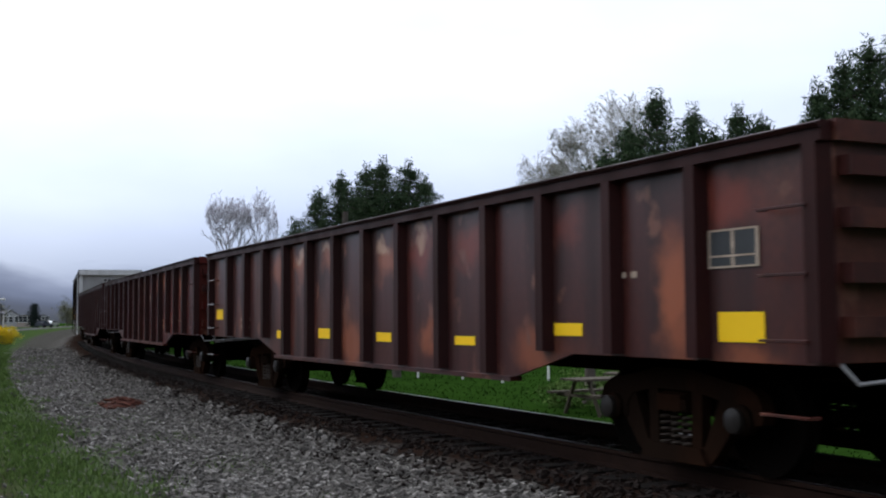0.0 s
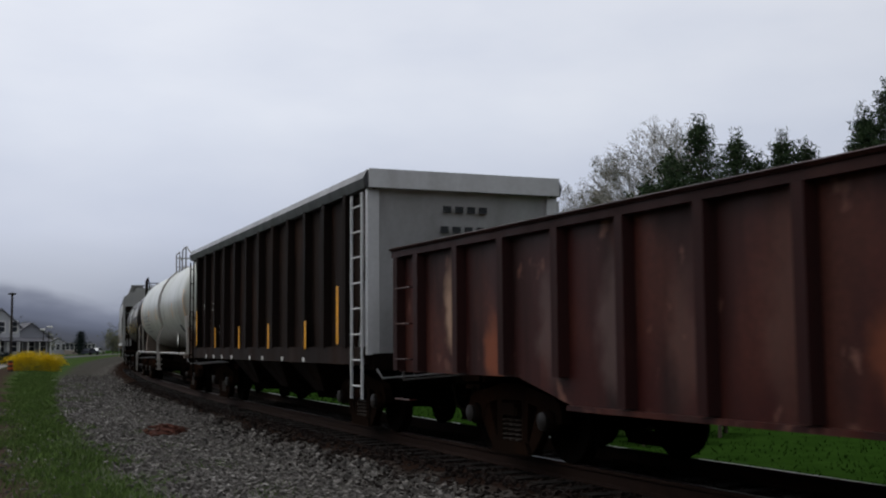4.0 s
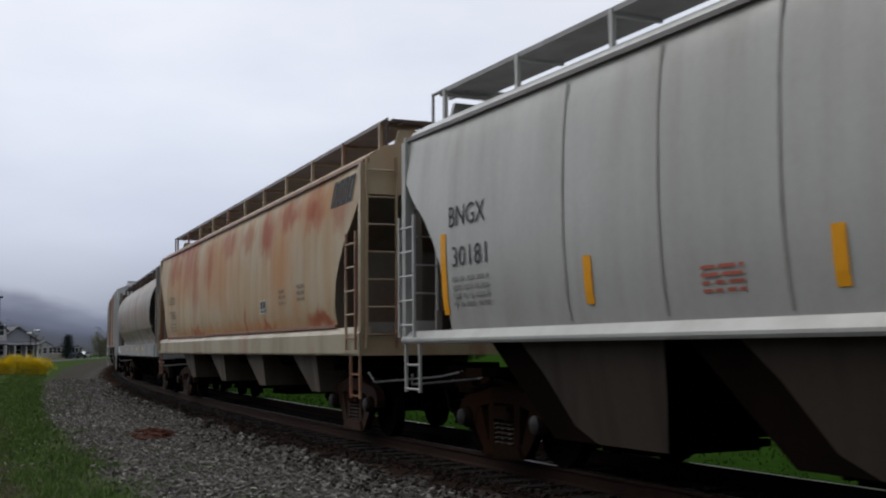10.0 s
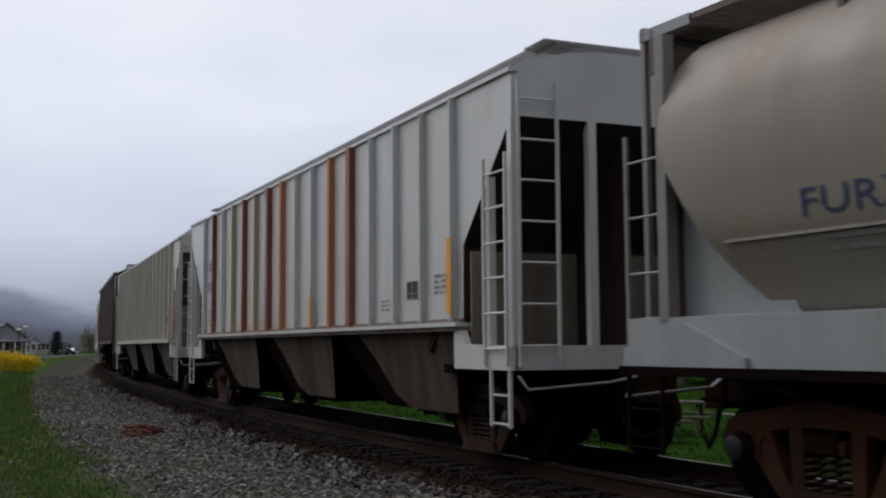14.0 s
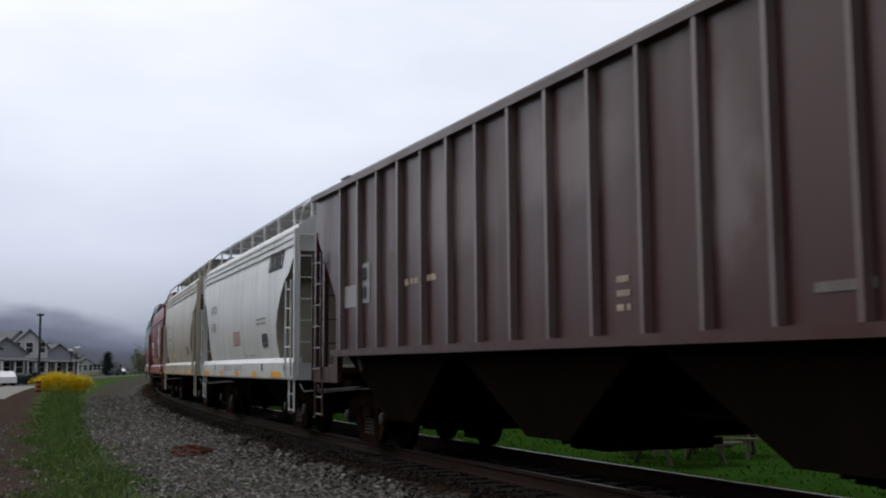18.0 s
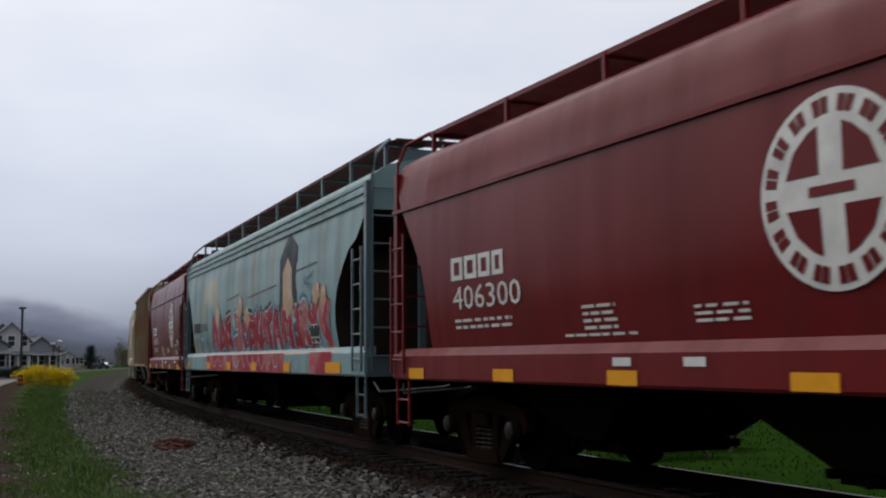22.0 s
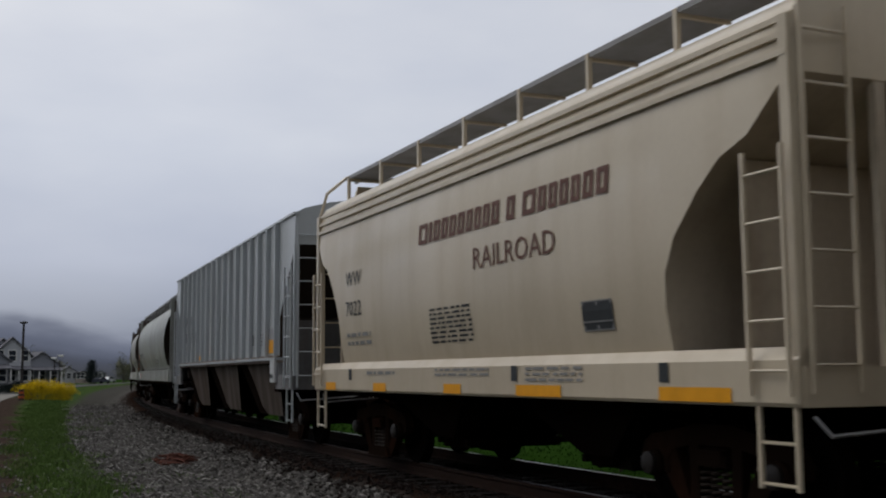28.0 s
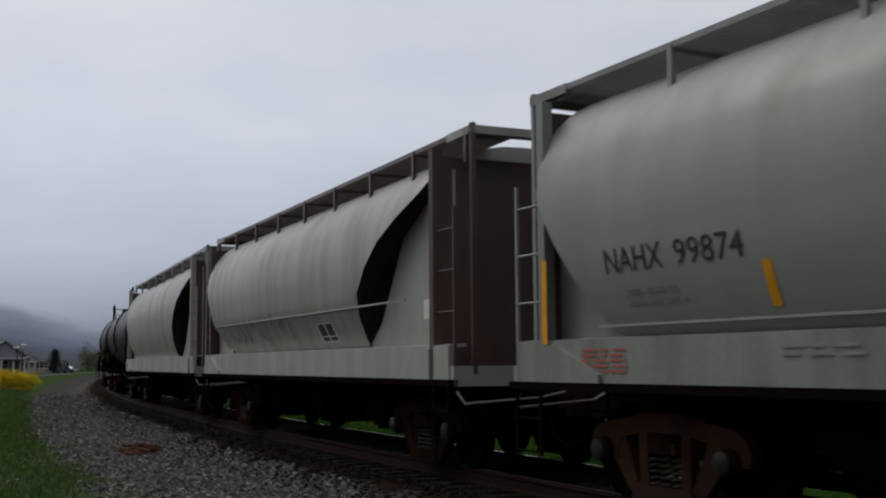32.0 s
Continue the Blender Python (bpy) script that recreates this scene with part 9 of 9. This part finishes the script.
for k, (az, dist, r, h) in enumerate(((22.6, 300, 4.0, 8.6), (21.1, 280, 5.0, 8.4), (20.2, 300, 4.5, 7.2), (15.9, 310, 3.0, 5.0), (16.5, 300, 2.6, 6.8), (15.2, 295, 4.0, 6.0), (21.75, 245, 3.2, 7.8), (19.75, 262, 2.6, 5.4))):
    x, y, z = bearing(az, dist, -0.4)
    tr = thing("valley_tree", "tree in first pale leaf behind the houses", "tree", pose(x, y, z))
    rv = random.Random(200 + k)
    part("trunk", Shape().rod([(0, 0, 0), (0, 0, h * 0.6)], 0.2, 6, 0.5), BARK, tr)
    part("crown", tuft_mesh("crown", [(rv.gauss(0, r * 0.42), rv.gauss(0, r * 0.42), h * 0.55 + rv.gauss(0, h * 0.2)) for _ in range(240)], 0.5, (BUDS, BUDS, BUDS, LAWN, BUDS, BUDS, BUDS, BUDS)[k], 210 + k, 8), BUDS, tr)

for k, (az, dist, r) in enumerate(((22.35, 122, 0.8), (21.75, 126, 0.7), (21.45, 130, 0.9), (20.75, 150, 0.8), (23.6, 118, 0.8))):
    x, y, z = bearing(az, dist, -0.4)
    tr = thing("yard_bush", "dark clipped bush before the houses", "bush", pose(x, y, z), "bushes before the houses")
    rv = random.Random(260 + k)
    part("stem", Shape().rod([(0, 0, 0), (0.03, 0, r)], 0.05, 5), BARK, tr)
    part("foliage", tuft_mesh("foliage", [(rv.gauss(0, r * 0.42), rv.gauss(0, r * 0.42), r * 0.75 + rv.gauss(0, r * 0.3)) for _ in range(150)], 0.22, DARK_NEEDLES, 270 + k, 8), DARK_NEEDLES, tr)


def parked_car(az, dist, turn, mat, label):
    x, y, z = bearing(az, dist, -0.33)
    ob = thing("parked_car", label, "car", pose(x, y, z, 0, 0, turn))
    part("body", Shape().prism([(-2.2, 0.3), (2.2, 0.3), (2.25, 0.65), (1.9, 0.85), (0.9, 0.92), (0.3, 1.42), (-1.2, 1.44), (-1.9, 0.98), (-2.2, 0.9)], "y", -0.85, 0.85), mat, ob)
    part("windscreen", Shape().prism([(0.85, 0.95), (0.32, 1.38), (-1.15, 1.40), (-1.75, 1.0)], "y", -0.86, 0.86), PANE, ob)
    for sx in (-1.4, 1.4):
        for sy in (-0.78, 0.78):
            part("wheel", Shape().turned([(-0.1, 0.05), (-0.1, 0.32), (0.1, 0.32), (0.1, 0.05)], (sx, sy, 0.32), "y", 14), UNDER, ob)


CAR_WHITE = plain("white_car_paint", (0.7, 0.71, 0.73), 0.25, 0, 0.05)
CAR_GREY = plain("grey_car_paint", (0.05, 0.055, 0.07), 0.25, 0, 0.05)
parked_car(17.2, 300, 80, CAR_WHITE, "white car parked by the road")
parked_car(17.55, 258, 75, CAR_GREY, "dark grey car parked by the road")
parked_car(22.9, 118, 130, CAR_WHITE, "white car parked before the houses")

barrel = thing("traffic_barrel", "orange and dark striped traffic barrel by the road", "barrel", pose(*bearing(21.2, 86, -0.36)))
for k in range(5):
    part("stripe", Shape().turned([(k * 0.16, 0.21 - k * 0.008), ((k + 1) * 0.16, 0.205 - k * 0.008)], (0, 0, 0), "z", 16), plain("barrel_orange", (0.42, 0.10, 0.03), 0.5) if k % 2 else plain("barrel_dark", (0.05, 0.035, 0.03), 0.6), barrel)


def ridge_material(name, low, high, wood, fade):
    """Wooded slopes far off in the mist: a plain glowing backdrop with the mist put into its colour, dim below, paler
    above and lost in cloud at the crest.
    """
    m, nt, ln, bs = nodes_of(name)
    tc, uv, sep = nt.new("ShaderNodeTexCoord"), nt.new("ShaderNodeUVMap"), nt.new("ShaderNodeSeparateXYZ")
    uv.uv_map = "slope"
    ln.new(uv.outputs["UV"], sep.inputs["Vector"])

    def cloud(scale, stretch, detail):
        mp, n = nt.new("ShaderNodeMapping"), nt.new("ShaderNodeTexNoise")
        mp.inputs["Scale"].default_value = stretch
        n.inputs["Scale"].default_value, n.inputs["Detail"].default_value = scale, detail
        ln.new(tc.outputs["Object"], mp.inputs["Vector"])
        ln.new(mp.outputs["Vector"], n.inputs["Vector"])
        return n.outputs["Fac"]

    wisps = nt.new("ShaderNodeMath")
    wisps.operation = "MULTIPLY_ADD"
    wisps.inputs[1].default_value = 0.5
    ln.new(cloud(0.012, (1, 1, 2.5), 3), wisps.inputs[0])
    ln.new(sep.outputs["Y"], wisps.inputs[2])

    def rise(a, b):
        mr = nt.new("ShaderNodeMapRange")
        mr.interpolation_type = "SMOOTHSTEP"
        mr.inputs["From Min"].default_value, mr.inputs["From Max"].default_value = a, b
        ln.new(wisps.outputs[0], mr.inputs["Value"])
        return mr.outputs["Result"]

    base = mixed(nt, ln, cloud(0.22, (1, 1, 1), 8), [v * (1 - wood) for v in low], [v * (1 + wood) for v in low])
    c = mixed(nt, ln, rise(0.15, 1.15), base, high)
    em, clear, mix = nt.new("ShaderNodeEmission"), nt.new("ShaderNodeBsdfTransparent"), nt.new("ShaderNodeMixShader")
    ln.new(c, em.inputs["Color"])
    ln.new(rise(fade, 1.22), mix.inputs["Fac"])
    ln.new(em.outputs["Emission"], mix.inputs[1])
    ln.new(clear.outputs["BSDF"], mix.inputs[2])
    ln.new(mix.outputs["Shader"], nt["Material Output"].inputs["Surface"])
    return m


def ridge(name, dist, profile, mat, seed, label):
    """A wooded ridge; profile gives its height in degrees over azimuth."""
    sh, uvs, steps = Shape(), [], 5
    azs = np.arange(-40, 60, 0.25)
    for i, az in enumerate(azs):
        el = np.interp(az, [p[0] for p in profile], [p[1] for p in profile]) + 0.07 * noise.noise((az * 1.7, seed, 0)) + 0.035 * noise.noise((az * 7.3, seed, 4))
        top = 1.3 + dist * math.tan(radians(float(el)))
        for k in range(steps):
            f = k / (steps - 1)
            push = 0.16 * f ** 1.4
            x, y, _ = bearing(az, dist * (1 + push))
            sh.v.append((x, y, -2 + (top * (1 + push) + 2) * f))
            uvs.append((i / len(azs), f))
        if i:
            a, b = steps * (i - 1), steps * i
            sh.f += [(a + k, b + k, b + k + 1, a + k + 1) for k in range(steps - 1)]
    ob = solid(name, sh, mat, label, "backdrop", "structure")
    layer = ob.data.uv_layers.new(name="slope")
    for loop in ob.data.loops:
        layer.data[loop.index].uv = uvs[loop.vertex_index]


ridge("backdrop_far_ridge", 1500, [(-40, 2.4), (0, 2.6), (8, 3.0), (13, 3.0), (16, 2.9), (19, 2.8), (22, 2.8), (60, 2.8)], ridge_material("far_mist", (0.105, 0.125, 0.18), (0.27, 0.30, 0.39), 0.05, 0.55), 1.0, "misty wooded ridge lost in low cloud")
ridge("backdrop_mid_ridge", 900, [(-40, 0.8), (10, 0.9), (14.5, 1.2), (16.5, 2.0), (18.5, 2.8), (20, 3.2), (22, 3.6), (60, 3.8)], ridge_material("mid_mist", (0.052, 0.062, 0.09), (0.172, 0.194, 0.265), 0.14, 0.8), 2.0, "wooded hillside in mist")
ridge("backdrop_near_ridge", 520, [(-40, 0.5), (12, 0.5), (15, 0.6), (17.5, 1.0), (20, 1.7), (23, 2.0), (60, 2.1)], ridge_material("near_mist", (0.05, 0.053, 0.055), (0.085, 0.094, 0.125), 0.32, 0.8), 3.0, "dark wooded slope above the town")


def rear_light_blocker():
    """Unseen slope added behind the eye to block low light; it closes the place."""
    sh = Shape()
    for i, az in enumerate(np.arange(62, 319, 4.0)):
        fade = min(1, (az - 58) / 40, (322 - az) / 40)
        el = 1.5 + fade * (15.5 + 1.6 * math.sin(az * 0.11) + 0.8 * math.sin(az * 0.37))
        for f in (0, 0.5, 1.0):
            x, y, _ = bearing(float(az), 330 * (1 + 0.5 * f))
            sh.v.append((x, y, -1 + 330 * (1 + 0.5 * f) * math.tan(radians(el)) * f))
        if i:
            a, b = 3 * i - 3, 3 * i
            sh.f += [(a, b, b + 1, a + 1), (a + 1, b + 1, b + 2, a + 2)]
    solid("backdrop_rear_hill", sh, plain("wooded_valley_side", (0.05, 0.055, 0.045), 0.95, 0, 0.4, 0.08), "wooded valley side in first leaf", "backdrop", "structure")


rear_light_blocker()


# ---- what stands on the lawn behind the track ----
POST_WHITE = plain("white_post_paint", (0.7, 0.7, 0.68), 0.7, 0, 0.15)
for az, dist in ((-0.9, 36), (-3.2, 35), (-3.9, 37), (-5.25, 33), (2.1, 40), (-7.6, 34)):
    x, y, z = bearing(az, dist, -0.66)
    ob = thing("marker_post", "slim white marker post on the lawn", "post", pose(x, y, z), "white posts on the lawn")
    part("stake", Shape().prism([(-0.035, -0.035), (0.035, -0.035), (0.035, 0.035), (-0.035, 0.035)], "z", 0, 0.62), POST_WHITE, ob)
    part("cap", Shape().box(-0.045, 0.045, -0.045, 0.045, 0.62, 0.66), POST_WHITE, ob)
WEATHERED = plain("weathered_planks", (0.10, 0.085, 0.066), 0.9, 0, 0.35, 6)


def picnic_table(az, dist, turn):
    x, y, z = bearing(az, dist, -0.64)
    ob = thing("picnic_table", "weathered wooden picnic table on the lawn", "table", pose(x, y, z, 0, 0, turn), "picnic tables")
    for k in range(5):
        part("plank", Shape().box(-0.9, 0.9, -0.36 + k * 0.15, -0.23 + k * 0.15, 0.70, 0.74), WEATHERED, ob)
    for s in (-1, 1):
        for k in (0, 1):
            part("bench_plank", Shape().box(-0.9, 0.9, *sorted((s * (0.62 + k * 0.13), s * (0.73 + k * 0.13))), 0.42, 0.46), WEATHERED, ob)
        part("cross_beam", Shape().box(s * 0.62 - 0.03, s * 0.62 + 0.03, -0.85, 0.85, 0.36, 0.42), WEATHERED, ob)
        for t in (-1, 1):
            part("leg", Shape().rod([(s * 0.62, t * 0.22, 0.70), (s * 0.62, t * 0.62, 0.0)], 0.045, 5), WEATHERED, ob)


picnic_table(-10.6, 22.6, 25)
picnic_table(1.8, 40, 10)
picnic_table(-12.6, 24.5, -20)
for az, dist, h in ((0.2, 36.5, 5.0), (-9.6, 25, 1.1), (3.1, 42, 6.0)):
    x, y, z = bearing(az, dist, -0.66)
    ob = thing("tree_stump" if h < 2 else "lawn_tree", "short dark weathered stump on the lawn" if h < 2 else "dark leaning tree trunk on the lawn", "stump" if h < 2 else "tree", pose(x, y, z))
    part("trunk", Shape().rod([(0, 0, -0.05), (0.06, 0, h * 0.5), (0.22 if h > 2 else 0.05, 0, h)], 0.15, 9, 0.7), BARK, ob)
    if h > 2:
        part("crown", tuft_mesh("crown", [(random.Random(k).gauss(0.2, 0.5), random.Random(k + 50).gauss(0, 0.5), h * 0.55 + random.Random(k + 99).uniform(0, h * 0.12)) for k in range(60)], 0.22, NEEDLES, 77, 8), NEEDLES, ob)
for k, (az, dist) in enumerate(((-8.6, 24.0), (-11.8, 26.0), (-10.0, 27.5))):
    x, y, z = bearing(az, dist, -0.66)
    ob = thing("low_bush", "low tangled olive-green bush on the lawn", "bush", pose(x, y, z), "bushes on the lawn")
    rb = random.Random(300 + k)
    part("stem_clump", Shape().rod([(0, 0, 0), (0.1, 0, 0.5)], 0.03, 5).rod([(0, 0, 0), (-0.15, 0.1, 0.45)], 0.025, 5), BARK, ob)
    part("foliage", tuft_mesh("foliage", [(rb.gauss(0, 0.3), rb.gauss(0, 0.25), abs(rb.gauss(0.35, 0.18))) for _ in range(160)], 0.10, GRASS, 310 + k, 8), GRASS, ob)


# ---- what moves ----
SPEED, GAIN = 11.1933, 0.00519


def gone(t):
    return SPEED * t + 0.5 * GAIN * t * t


def car_pose(mid, bc, t):
    """The pose of a car whose two trucks stand on the curve."""
    s = mid - gone(t)
    a, b = Vector(tuple(map(float, spot(s - bc, 0)))), Vector(tuple(map(float, spot(s + bc, 0))))
    d = b - a
    m = (a + b) / 2
    return pose(m.x, m.y, 0, 0, 0, math.degrees(math.atan2(d.y, d.x)))


def motions():
    times = [k * 0.5 for k in range(65)]
    for car, mid, bc in TRAIN:
        walk(car, [(t, car_pose(mid, bc, t)) for t in times])
    # wheelsets roll while their car is near, and stand as they are while it is far down the line
    place = {car: mid for car, mid, bc in TRAIN}
    for axle, car in WHEELSETS:
        x, y, z = axle.location
        start = (place[car] - 32.0) / SPEED
        first = max(0.0, math.floor(start * 10) / 10)
        last = min(32.0, first + 3.2)
        if first >= 32.0:
            continue
        n = int(round((last - first) * 30))
        rows = [(0.0, 0.0)] if first > 0 else []
        rows += [(first + k / 30, k * 48.0) for k in range(n + 1)]
        if rows[-1][0] < 32.0:
            rows.append((32.0, rows[-1][1]))
        walk(axle, [(t, pose(x, y, z, 0, turn % 360, 0)) for t, turn in rows])


motions()
